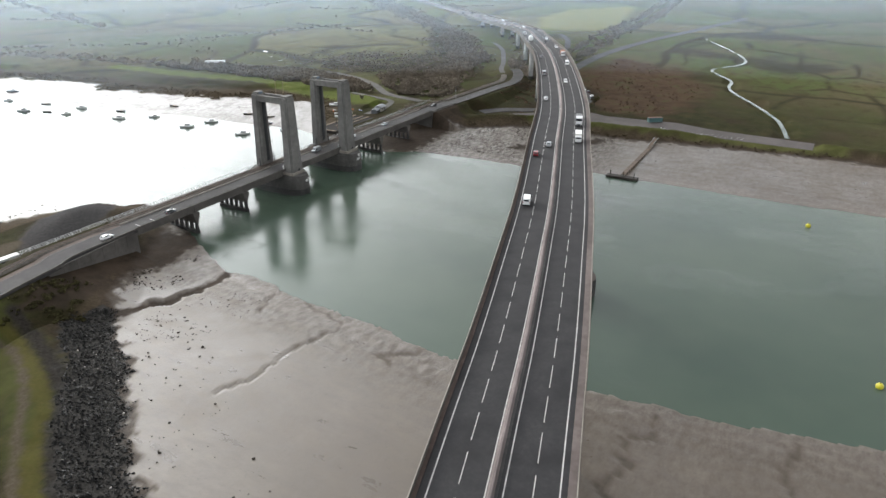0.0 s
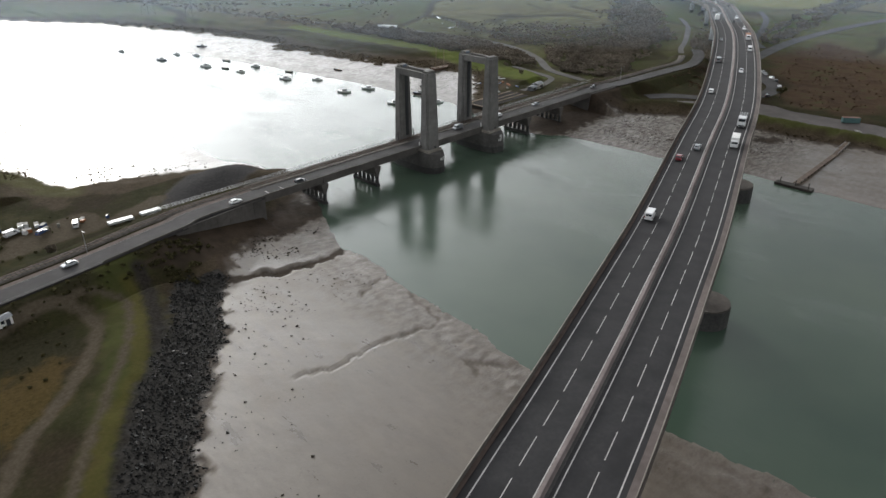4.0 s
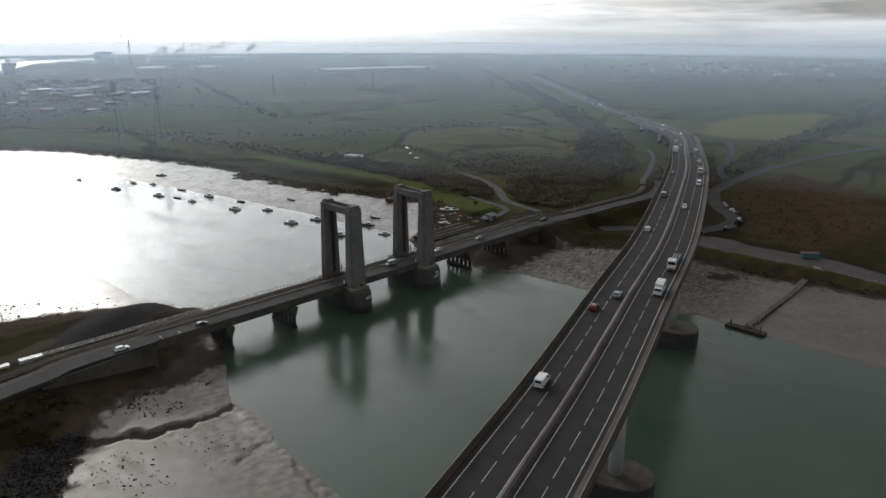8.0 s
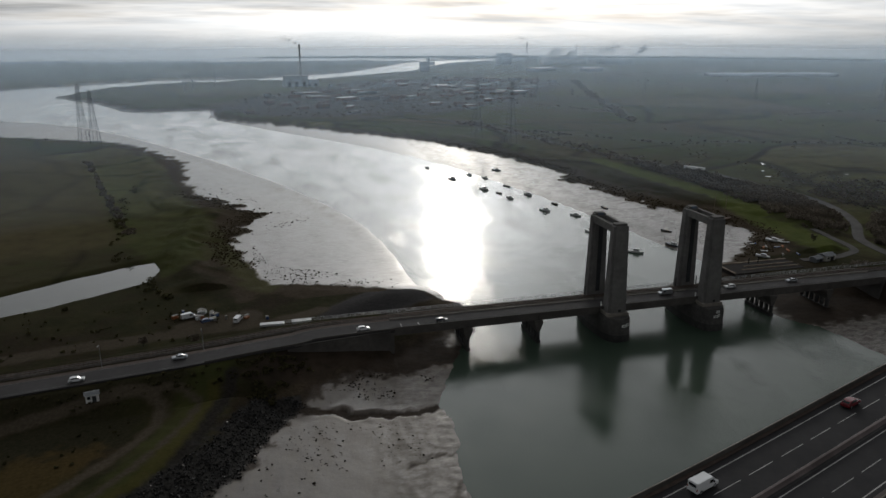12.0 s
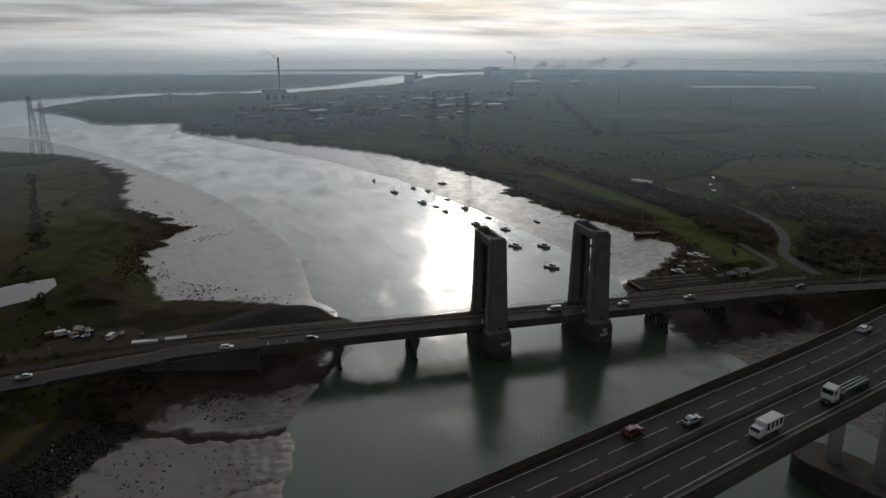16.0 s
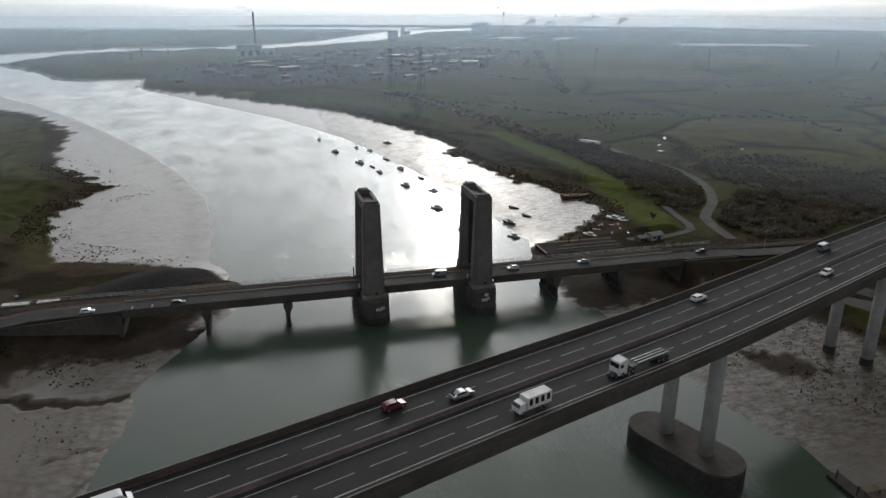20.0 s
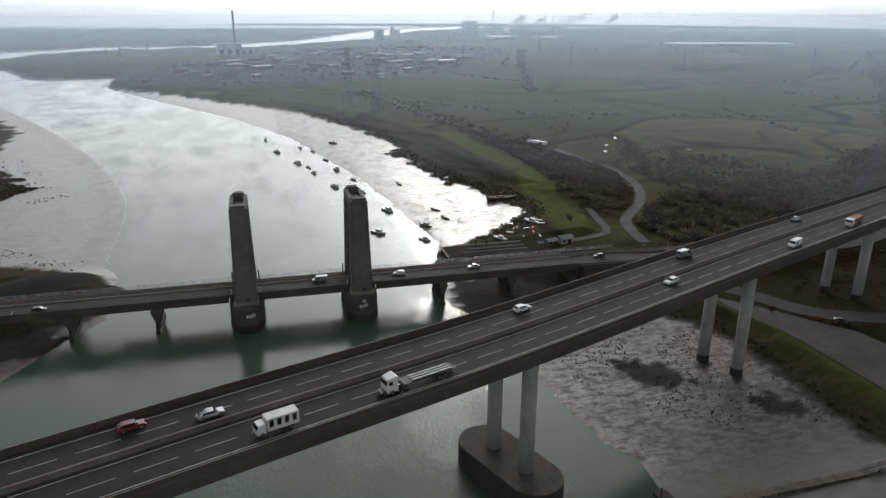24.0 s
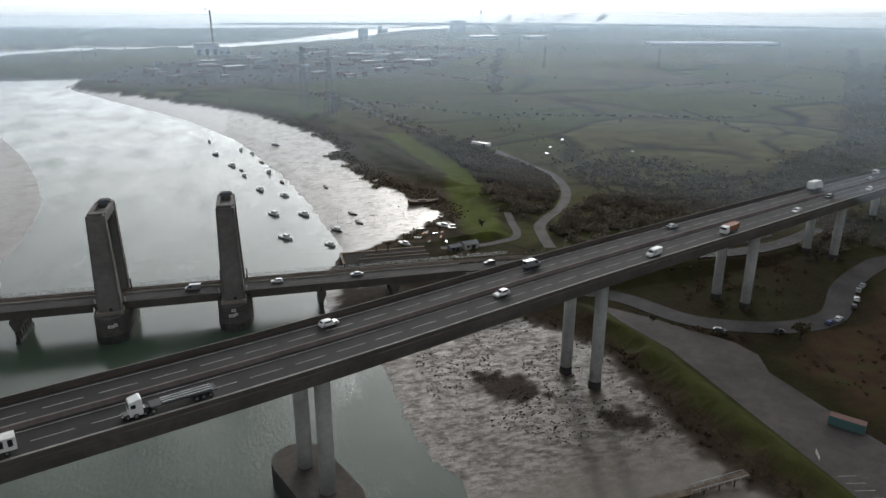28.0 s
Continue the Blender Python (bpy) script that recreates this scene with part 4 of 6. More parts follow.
for corners in ([(-83, 2.66), (-83, 17.3), (-118, 19.5), (-118, -1.35)], [(116, 2.66), (140, 1.9), (140, 17.5), (116, 17.3)]):
    wall = part("abutment_wall", prism(corners, 0.0, 9.3), deck_concrete, lift, "pale stained concrete retaining wall")
    a, b = (corners[0], corners[3]) if corners[0][0] < 0 else (corners[0], corners[1])
    length, turn = math.dist(a, b), math.atan2(b[1] - a[1], b[0] - a[0])
    n_panels = int(length / 5)
    panel_me = finish(block((length / n_panels - 0.14, 0.16, 9.0), (0, 0, 0), 0.03), "wall_panel", deck_concrete)
    for i in range(n_panels):
        f = (i + 0.5) / n_panels
        piece("wall_panel", panel_me, wall, Matrix.Translation((a[0] + f * (b[0] - a[0]), a[1] + f * (b[1] - a[1]), 0.95)) @ Matrix.Rotation(turn, 4, "Z"))
    part("coping", beam((*a, 10.1), (*b, 10.1), 0.5, 0.4), deck_concrete, wall)

# ---- roads on the ground and over the lift bridge ----
def stuff(ob):
    return tagged(ob, kind="stuff")


road_line = spline(ROAD, 5.0)
old_road = thing("old_road", "grey two-lane road on a bank leading over the lift bridge", "road", kind="structure")
piece("surface", sweep("surface", road_line[road_line[:, 0] < 296], rect(-3.7, 3.7, -0.30, 0.03), asphalt_old), old_road)
for s in (-3.45, 3.45):
    piece("edge_line", sweep("edge_line", road_line[road_line[:, 0] < 296], rect(s - 0.06, s + 0.06, 0.03, 0.038), faded_line), old_road)
shoulder = [p for p in road_line if p[0] < -82]
for a0, a1, up, mat in ((3.7, 4.7, 0.10, asphalt_old), (-5.6, -3.7, 0.0, brown_shaded_verge)):
    piece("verge", sweep("verge", shoulder, rect(a0, a1, -0.9, up), mat), old_road, None, "dusty paved verge")
mark_me = finish(block((2.0, 0.12, 0.008)), "centre_dash", faded_line)
for p, a, up in stations(road_line, 9.0, 470, 715):
    piece("centre_dash", mark_me, old_road, Matrix.Translation((*p[:2], p[2] + 0.031)) @ Matrix.Rotation(a, 4, "Z") @ Matrix.Rotation(-up, 4, "Y"))
cross_me = finish(block((0.35, 3.2, 0.008)), "cross_line", white_line)
for x in (-80, -74, -33, -28.5, 7, 14, 20, 67, 72, 100, 106):
    piece("cross_line", cross_me, old_road, Matrix.Translation((x, 7 + (1.7 if x % 2 else -1.7), DZ + 0.031)))
for line, half, mat, name, label in ((LOOP, 4.4, asphalt_old, "side_road", "grey side road curving round under the viaduct"), (LANE, 2.7, lane_tarmac, "lane", "pale winding lane through scrub"), (LANE_2, 1.9, lane_tarmac, "yard_track", "gravel track to the boatyard"), (SPUR, 2.6, asphalt_old, "spur_road", "grey spur road curving off through scrub"), (BYWAY, 1.9, lane_tarmac, "byway", "pale narrow byway curving out of the trees"), (FARM, 1.3, lane_tarmac, "farm_track", "pale narrow track along the marsh edge")):
    tagged(piece(name, sweep(name, spline(line, 3.0), rect(-half, half, -0.4, 0.06), mat)), label, "road", kind="structure")
park_bm = prism(PARK, 2.6, 3.1)
park = tagged(part("car_park", park_bm, park_tarmac, None), "worn grey asphalt car park behind the sea wall", "car park", kind="structure")
bay_me = finish(block((4.6, 0.12, 0.008)), "bay_line", white_line)
for i in range(14):
    piece("bay_line", bay_me, park, pose(170.5, -122 - i * 2.6, 3.101, 0, 0, -12))
piece("stream", sweep("stream", spline(STREAM, 4.0), rect(-1.15, 1.15, -0.3, -0.1), water_mat))
tagged(bpy.data.objects["stream"], "pale winding stream through the marsh", "stream", kind="structure")

# railway
rail_line = np.array([p for p in spline(RAIL, 4.0) if p[0] < 268])
railway = thing("railway", "single railway track on ballast beside the road", "railway")
piece("ballast_bed", sweep("ballast_bed", rail_line, [(-2.1, -0.35), (2.1, -0.35), (1.6, 0.08), (-1.6, 0.08)], ballast), railway)
for s in (-0.72, 0.72):
    piece("rail", sweep("rail", rail_line, rect(s - 0.05, s + 0.05, 0.18, 0.34), rusty_steel), railway)
sleeper_me = finish(block((0.26, 2.5, 0.14)), "sleeper", dark_timber)
for p, a, up in stations(rail_line, 1.3, 190, 575):
    piece("sleeper", sleeper_me, railway, Matrix.Translation((*p[:2], p[2] + 0.06)) @ Matrix.Rotation(a, 4, "Z"))

# ---- lift bridge fittings ----
def railing(parent, name, line, height, spacing, mat, rails=(1.0, 0.55), thick=0.08):
    """Posts and rails along a line."""
    r = part(name, bmesh.new(), mat, parent)
    for h in rails:
        piece("rail", sweep("rail", line, rect(-thick / 2, thick / 2, height * h - thick, height * h), mat), r)
    me = finish(block((thick, thick, height)), "post", mat)
    for p, a, up in stations(np.asarray(line, float), spacing):
        piece("post", me, r, Matrix.Translation(Vector(p)) @ Matrix.Rotation(a, 4, "Z"))
    return r


for x0, x1 in ((-118, -6.5), (0.5, 32), (39, 140)):
    xs = np.arange(x0, x1 + 0.1, 3.0)
    railing(lift, "railing", [(x, D1 - 0.15, DZ) for x in xs], 1.35, 3.0, galvanised, (1.0, 0.66, 0.33), 0.09)
    a0, a1 = max(x0, -83), min(x1, 117)
    near = np.arange(a0, a1 + 0.1, 3.0)
    piece("kerb", sweep("kerb", [(x, 11.25, DZ) for x in (a0, a1)], rect(-0.2, 0.2, -0.06, 0.45), concrete), lift)
    piece("front_parapet", sweep("front_parapet", [(x, D0 + 0.1, DZ) for x in (a0, a1)], rect(-0.15, 0.15, -0.08, 0.75), deck_concrete), lift)
    railing(lift, "front_railing", [(x, D0 + 0.1, DZ + 0.75) for x in near], 0.5, 3.0, dark_steel, (1.0,), 0.08)
approach = road_line[(road_line[:, 0] > -150) & (road_line[:, 0] < -82)]
piece("front_parapet", sweep("front_parapet", approach, rect(4.45, 4.70, 0.08, 0.6), deck_concrete), lift, None, "low concrete edge wall along the approach")
for tx in (-3.0, 35.4):
    part("guide_slot", block((1.5, 0.3, 25.5), (tx, 15.25, 12.2)), dark_steel, lift, "dark counterweight guide on the tower")
    part("guide_slot", block((1.5, 0.3, 25.5), (tx, 4.15, 12.2)), dark_steel, lift)
    part("counterweight", block((3.0, 8.6, 1.6), (tx, 9.7, 38.4), 0.1), dark_steel, lift, "dark machinery between the portal beams")
    part("sheave_hood", block((3.3, 2.6, 1.0), (tx, 17.4, 41.2), 0.3), tower_concrete, lift, "rounded hood on top of the tower")
    part("hood_window", block((2.2, 0.1, 0.8), (tx, 16.05, 41.3)), simple("blue_grey_glass", (0.12, 0.15, 0.19), 0.2), lift, "blue-grey glazed opening")
    part("tower_rim", block((4.6, 2.8, 0.4), (tx, 1.8, 41.5), 0.18), tower_concrete, lift)
    for i in range(5):
        ring2 = []
        for k in range(28):
            a = 2 * math.pi * k / 28
            ring2.append((5.63 * math.copysign(abs(math.cos(a)) ** 0.7, math.cos(a)), 14.64 * math.copysign(abs(math.sin(a)) ** 0.6, math.sin(a))))
        part("fender_band", prism(ring2, 3.0 + i * 0.95, 3.75 + i * 0.95), brick, lift, "", Matrix.Translation((tx, 9.7, 0)))
    # foot block that widens the tower over the pier, and inspection opening
    part("tower_plinth", block((8.2, 6.4, 2.0), (tx, 1.6, 7.6), 0.25), concrete, lift)
    part("tower_plinth", block((8.2, 5.8, 2.0), (tx, 17.7, 7.6), 0.25), concrete, lift)
    part("opening", block((0.9, 0.2, 0.9), (tx + 0.6, -1.15, 9.9)), dark_stone, lift, "small dark opening in the tower's foot")
    for dx in (-4.6, 4.4):
        part("signal_post", block((0.35, 0.35, 2.6), (tx + dx, 3.0, DZ - 0.3), 0.05), white_paint, lift, "white signal post")
        part("control_mast", tube(0.22, 3.6, (tx + dx, 16.2, DZ), 8), dark_steel, lift)
sign_me = finish(block((1.9, 0.08, 1.0), (0, 0, 0), 0.02), "sign", white_paint)
bar_me = finish(block((1.1, 0.04, 0.22)), "sign_bar", dark_steel)
for x, y, z, wide in ((-2.3, -5.15, 5.6, 1.0), (-0.9, -4.85, 5.9, 0.6), (34.6, -5.15, 5.3, 1.0), (35.3, -5.15, 7.1, 0.7), (36.0, -4.9, 5.6, 0.5)):
    sg = piece("sign", sign_me, lift, Matrix.Translation((x, y, z)) @ Matrix.Diagonal((wide, 1, 1, 1)), "white notice board on the pier")
    piece("sign_bar", bar_me, sg, Matrix.Translation((0, -0.06, 0.4)))

# ---- jetty and sea wall fittings on the mainland bank ----
jetty = thing("jetty", "weathered timber landing stage on piles crossing the mud", "jetty")
for i in range(16):
    x0, x1 = 86.5 + i * 3.9, 86.5 + (i + 1) * 3.9
    y0, y1 = -117.4 + i * 0.08, -117.4 + (i + 1) * 0.08
    z0, z1 = 1.5 + 1.6 * max(0, i - 12) / 3, 1.5 + 1.6 * max(0, i - 11) / 3
    part("walkway_board", beam((x0 + 0.05, y0, z0), (x1 - 0.05, y1, z1), 2.0, 0.22), brown_timber, jetty)
    for s in (-0.9, 0.9):
        part("pile", tube(0.16, 4.5, (x0, y0 + s, z0 - 4.4), 8), dark_timber, jetty)
part("landing_float", block((3.4, 14.5, 0.9), (85.3, -117.3, 0.05), 0.1), dark_timber, jetty, "dark floating landing stage")
for y in (-123, -118, -112):
    part("float_post", tube(0.2, 4.4, (84.4, y, -1), 8), dark_timber, jetty)
for s in (-1, 1):
    for i in range(8):
        part("rail_post", block((0.1, 0.1, 1.1), (134 + i * 2, -116.5 + s, 1.7 + i * 0.22)), galvanised, jetty)
    part("handrail", beam((134, -116.5 + s, 2.75), (148, -116.5 + s, 4.3), 0.09), galvanised, jetty)
gate = thing("metal_gate", "white tubular gate beside the car park", "gate", pose(169, -114.5, 3.1, 0, 0, 62))
for z in (0.3, 0.7, 1.15):
    part("bar", block((3.4, 0.08, 0.08), (0, 0, z)), white_paint, gate)
for x in (-1.7, -0.6, 0.6, 1.7):
    part("upright", block((0.09, 0.09, 1.25), (x, 0, 0)), white_paint, gate)
teal = simple("faded_teal_paint", (0.06, 0.13, 0.13), 0.6)
cont = thing("shipping_container", "faded teal metal container with a rusty red roof", "container", pose(185, -106, 3.1, 0, 0, -52))
part("body", block((8.2, 2.6, 2.5), (0, 0, 0.12), 0.05), teal, cont)
part("roof", block((8.2, 2.6, 0.08), (0, 0, 2.62)), simple("rusty_red_roof", (0.13, 0.06, 0.045), 0.7), cont, "rusty red roof")
for i in range(16):
    part("rib", block((0.2, 0.06, 2.2), (-3.8 + i * 0.5, -1.32, 0.25)), teal, cont)

# ---- vehicles ----
glass = simple("dark_vehicle_glass", (0.018, 0.021, 0.025), 0.12)
rubber = simple("black_rubber", (0.015, 0.015, 0.015), 0.85)
lamp_red = simple("red_lamp_lens", (0.25, 0.02, 0.02), 0.3)
lamp_clear = simple("clear_lamp_lens", (0.55, 0.55, 0.52), 0.2)
wheel_me = finish(tube(0.33, 0.22, (0, 0, -0.11), 14), "wheel", rubber)
hub_me = finish(tube(0.2, 0.24, (0, 0, -0.12), 10), "rim", galvanised)


def profile_body(name, outline, width, mat, parent, taper=0.86, waist=0.9):
    """A body drawn as a side outline, its upper points pulled in across the width."""
    bm = bmesh.new()
    sides = []
    for s in (-1, 1):
        sides.append([bm.verts.new((x, s * width / 2 * (1 if z <= waist else taper), z)) for x, z in outline])
    bm.faces.new(sides[0])
    bm.faces.new(sides[1][::-1])
    for i in range(len(outline)):
        j = (i + 1) % len(outline)
        bm.faces.new((sides[0][i], sides[1][i], sides[1][j], sides[0][j]))
    bmesh.ops.recalc_face_normals(bm, faces=bm.faces)
    bmesh.ops.bevel(bm, geom=[e for e in bm.edges if e.calc_length() > 0.25], offset=0.06, segments=2, affect="EDGES")
    return part(name, bm, mat, parent)


def wheels(v, xs, width, radius=0.33):
    for x in xs:
        for s in (-1, 1):
            w = piece("wheel", wheel_me, v, Matrix.Translation((x, s * (width / 2 - 0.1), radius)) @ Matrix.Rotation(math.pi / 2, 4, "X") @ Matrix.Diagonal((radius / 0.33, radius / 0.33, 1, 1)))
            piece("rim", hub_me, w)


def make_car(label, mat, length=4.3, height=1.45, kind="hatch"):
    v = thing("car", label, "car", group="cars")
    h, l = height, length
    tail = -l / 2
    if kind == "hatch":
        out = [(tail, 0.28), (l / 2, 0.28), (l / 2, 0.62), (l / 2 - 0.15, 0.78), (l / 2 - 1.15, 0.92), (l / 2 - 1.75, h - 0.06), (tail + 1.2, h), (tail + 0.45, h - 0.12), (tail + 0.08, 0.95), (tail, 0.75)]
    else:
        out = [(tail, 0.28), (l / 2, 0.28), (l / 2, 0.62), (l / 2 - 0.15, 0.78), (l / 2 - 1.2, 0.92), (l / 2 - 1.9, h - 0.05), (tail + 1.6, h), (tail + 0.75, 0.98), (tail + 0.05, 0.9), (tail, 0.6)]
    profile_body("body", out, 1.76, mat, v, 0.80)
    part("windscreen", beam((l / 2 - 1.20, 0, 0.97), (l / 2 - 1.72, 0, h - 0.09), 1.30, 0.05), glass, v)
    part("rear_window", beam((tail + 0.16, 0, 1.02), (tail + 0.48, 0, h - 0.12), 1.20, 0.05), glass, v)
    for s in (-1, 1):
        part("side_window", prism([(l / 2 - 1.75, 0), (tail + 0.75, 0), (tail + 1.0, 0), (l / 2 - 2.0, 0)][:2] + [(tail + 0.75, 0.04), (l / 2 - 1.75, 0.04)], 0, 0.34), glass, v, "", Matrix.Translation((0, s * 0.76 - 0.02, 0.98)))
        part("headlight", block((0.06, 0.34, 0.14), (l / 2 - 0.02, s * 0.62, 0.58)), lamp_clear, v)
        part("tail_light", block((0.06, 0.28, 0.16), (tail - 0.0, s * 0.66, 0.66)), lamp_red, v)
        part("door_mirror", block((0.16, 0.14, 0.12), (l / 2 - 1.5, s * 0.95, 0.95)), mat, v)
    wheels(v, (l / 2 - 0.8, tail + 0.75), 1.76)
    return v


def make_van(label, mat, length=5.2, height=2.1):
    v = thing("van", label, "van", group="vans")
    l, t = length, -length / 2
    profile_body("body", [(t, 0.35), (l / 2, 0.35), (l / 2, 0.85), (l / 2 - 0.75, 1.15), (l / 2 - 1.35, height - 0.12), (l / 2 - 1.7, height), (t, height)], 1.95, mat, v, 0.92, 1.2)
    part("windscreen", beam((l / 2 - 0.78, 0, 1.22), (l / 2 - 1.33, 0, height - 0.2), 1.6, 0.05), glass, v)
    for s in (-1, 1):
        part("side_window", block((0.85, 0.04, 0.5), (l / 2 - 1.85, s * 0.95, 1.2)), glass, v)
        part("headlight", block((0.06, 0.3, 0.2), (l / 2 - 0.03, s * 0.72, 0.72)), lamp_clear, v)
        part("tail_light", block((0.06, 0.14, 0.4), (t, s * 0.86, 0.85)), lamp_red, v)
        part("door_mirror", block((0.14, 0.2, 0.3), (l / 2 - 1.35, s * 1.08, 1.15)), rubber, v)
    part("rear_window", block((0.04, 1.3, 0.5), (t, 0, 1.3)), glass, v)
    wheels(v, (l / 2 - 0.95, t + 1.0), 1.95, 0.36)
    return v


white_car, silver, dark_car = simple("white_car_paint", (0.72, 0.73, 0.74), 0.25), simple("silver_car_paint", (0.32, 0.34, 0.36), 0.28, 0.5), simple("dark_grey_car_paint", (0.03, 0.033, 0.038), 0.22)
red_car, blue_car = simple("dark_red_car_paint", (0.16, 0.018, 0.025), 0.25), simple("blue_car_paint", (0.04, 0.07, 0.16), 0.25)


def on_motorway(x, lane, back=False):
    """Pose of a vehicle on the motorway at that x; lane is metres to the right of the middle."""
    k = int(np.argmin(np.abs(way[:, 0] - x)))
    d = way[k + 1] - way[k - 1]
    a = math.atan2(d[1], d[0])
    p = way[k] + (x - way[k][0]) / d[0] * d
    return Matrix.Translation((p[0] + math.sin(a) * lane, p[1] - math.cos(a) * lane, p[2] + 0.002)) @ Matrix.Rotation(a + (math.pi if back else 0), 4, "Z") @ Matrix.Rotation(-math.atan2(d[2], math.hypot(d[0], d[1])), 4, "Y")


def on_road(x, off, back=False, z=0.032):
    k = int(np.argmin(np.abs(road_line[:, 0] - x)))
    d = road_line[min(k + 1, len(road_line) - 1)] - road_line[k - 1]
    a = math.atan2(d[1], d[0])
    p = road_line[k] + (x - road_line[k][0]) / d[0] * d
    return Matrix.Translation((p[0] + math.sin(a) * off, p[1] - math.cos(a) * off, p[2] + z)) @ Matrix.Rotation(a + (math.pi if back else 0), 4, "Z")


car_kinds = [make_car("white hatchback with dark windows", white_car), make_car("silver saloon car with dark windows", silver, 4.5, 1.42, "saloon"), make_car("dark grey hatchback on the road", dark_car), make_car("dark red hatchback on the road", red_car), make_car("blue hatchback parked on rough ground", blue_car)]
vans = [make_van("white panel van on the motorway", white_car), make_van("silver grey panel van on the road", silver)]
# far carriageway runs towards the mainland, near one towards the island; vehicles keep to the left
spots = [(0, 62, -6.7, False), (1, -5, -3.1, False), (2, 22, 6.7, True), (3, -16, -6.7, False), (0, 100, 3.1, True), (1, 176, -6.7, False), (0, 228, 6.7, True), (2, 262, 3.1, True), (0, 292, 6.7, True), (1, 318, -3.1, False), (0, 352, -6.7, False), (2, 384, 6.7, True), (0, 420, 3.1, True), (1, 455, -6.7, False),
         (0, 500, 6.7, True), (2, 540, -3.1, False), (0, 590, 6.7, True), (1, 640, -6.7, False), (0, 700, 3.1, True), (0, 790, 6.7, True), (2, 905, -6.7, False)]
used = set()
for kind, x, lane, back in spots:
    m = on_motorway(x, lane, back)
    if kind in used:
        copy_thing(car_kinds[kind], m)
    else:
        used.add(kind)
        car_kinds[kind].matrix_basis = m
vans[0].matrix_basis = on_motorway(-58, -6.7)
vans[1].matrix_basis = on_motorway(118, -6.7)
copy_thing(vans[0], on_motorway(335, -6.7))
copy_thing(vans[0], on_motorway(150, 6.7, True))
car_kinds[4].matrix_basis = pose(-145, 42, 4.0, 0, 0, 30)
for kind, x, off, back in ((0, -93, 1.8, False), (2, -66, 1.8, False), (0, 50, -1.8, True), (1, 78, -1.8, True), (2, 128, -1.8, True), (0, -178, 1.8, False), (1, -150, -1.8, True)):
    copy_thing(car_kinds[kind], on_road(x, off, back))
copy_thing(vans[1], on_road(22, -1.8, True))


def height_at(x, y):
    return float(ground_height(np.array([float(x)]), np.array([float(y)]))[0][0])


for kind, x, y, a in ((2, 205, -56.2, 10), (2, 187, -50.5, -30), (0, 231, -52.5, 30), (4, 226, -54, 28), (2, 244, -45, 50), (1, 257, -33.5, 40), (0, 250, -40, 48), (1, 262, -30, 35), (2, 128, 50, 20), (1, 136, 51, 80)):
    copy_thing(car_kinds[kind], pose(x, y, max(height_at(x, y), 3.26 if x > 150 else 0) + 0.01, 0, 0, a))
for x, y, a in ((-152, 50, 20), (-134, 42, 70)):
    copy_thing(vans[0], pose(x, y, height_at(x, y), 0, 0, a))

# flatbed lorry
lorry = thing("flatbed_lorry", "white lorry cab with an empty dark flatbed trailer", "lorry", on_motorway(27, 6.7, True))
profile_body("cab", [(4.2, 0.5), (6.4, 0.5), (6.45, 1.9), (6.25, 3.1), (4.5, 3.5), (4.2, 3.4)], 2.5, white_car, lorry, 0.94, 2.0)
part("windscreen", block((0.06, 2.1, 0.9), (6.42, 0, 1.95), 0, None), glass, lorry)
for s in (-1, 1):
    part("side_window", block((0.8, 0.05, 0.7), (5.7, s * 1.22, 2.0)), glass, lorry)
    part("headlight", block((0.06, 0.4, 0.25), (6.43, s * 0.9, 0.8)), lamp_clear, lorry)
part("chassis", block((12.6, 1.0, 0.35), (-1.9, 0, 0.85)), dark_steel, lorry)
part("bed", block((11.2, 2.5, 0.18), (-2.6, 0, 1.2)), dark_steel, lorry)
for y in (-0.8, 0, 0.8):
    part("load_bar", block((8.5, 0.22, 0.22), (-3.2, y, 1.38)), galvanised, lorry)
wheels(lorry, (5.4, 2.6, -4.6, -5.8, -7.0), 2.5, 0.5)
box_van = thing("box_lorry", "white box lorry with slatted sides", "lorry", on_motorway(2, 6.7, True))
profile_body("cab", [(1.9, 0.5), (3.4, 0.5), (3.45, 1.4), (3.1, 2.2), (1.9, 2.3)], 2.1, white_car, box_van, 0.94, 1.4)
part("windscreen", beam((3.42, 0, 1.5), (3.14, 0, 2.1), 1.8, 0.05), glass, box_van)
part("box", block((5.4, 2.2, 2.2), (-1.0, 0, 0.8), 0.05), white_paint, box_van)
for i in range(4):
    for s in (-1, 1):
        part("slat_gap", block((0.7, 0.03, 1.2), (-2.9 + i * 1.3, s * 1.11, 1.5)), glass, box_van)
wheels(box_van, (2.5, -2.2), 2.1, 0.42)
tipper = thing("tipper_lorry", "orange-brown tipper lorry with a white cab", "lorry", on_motorway(186, 6.7, True))
profile_body("cab", [(2.0, 0.6), (3.9, 0.6), (3.95, 1.7), (3.7, 2.7), (2.0, 2.8)], 2.4, white_car, tipper, 0.94, 1.8)
part("windscreen", block((0.06, 2.0, 0.8), (3.88, 0, 1.75)), glass, tipper)
part("body", block((5.6, 2.5, 1.6), (-1.1, 0, 1.1), 0.06), simple("orange_brown_paint", (0.22, 0.075, 0.03), 0.6), tipper)
wheels(tipper, (3.0, -1.4, -2.7), 2.4, 0.5)
truck = thing("box_lorry", "tall white box lorry on the viaduct", "lorry", on_motorway(272, -6.7))
profile_body("cab", [(3.2, 0.6), (5.0, 0.6), (5.05, 1.8), (4.8, 2.9), (3.2, 3.0)], 2.45, white_car, truck, 0.94, 1.8)
part("windscreen", block((0.06, 2.0, 0.8), (4.98, 0, 1.85)), glass, truck)
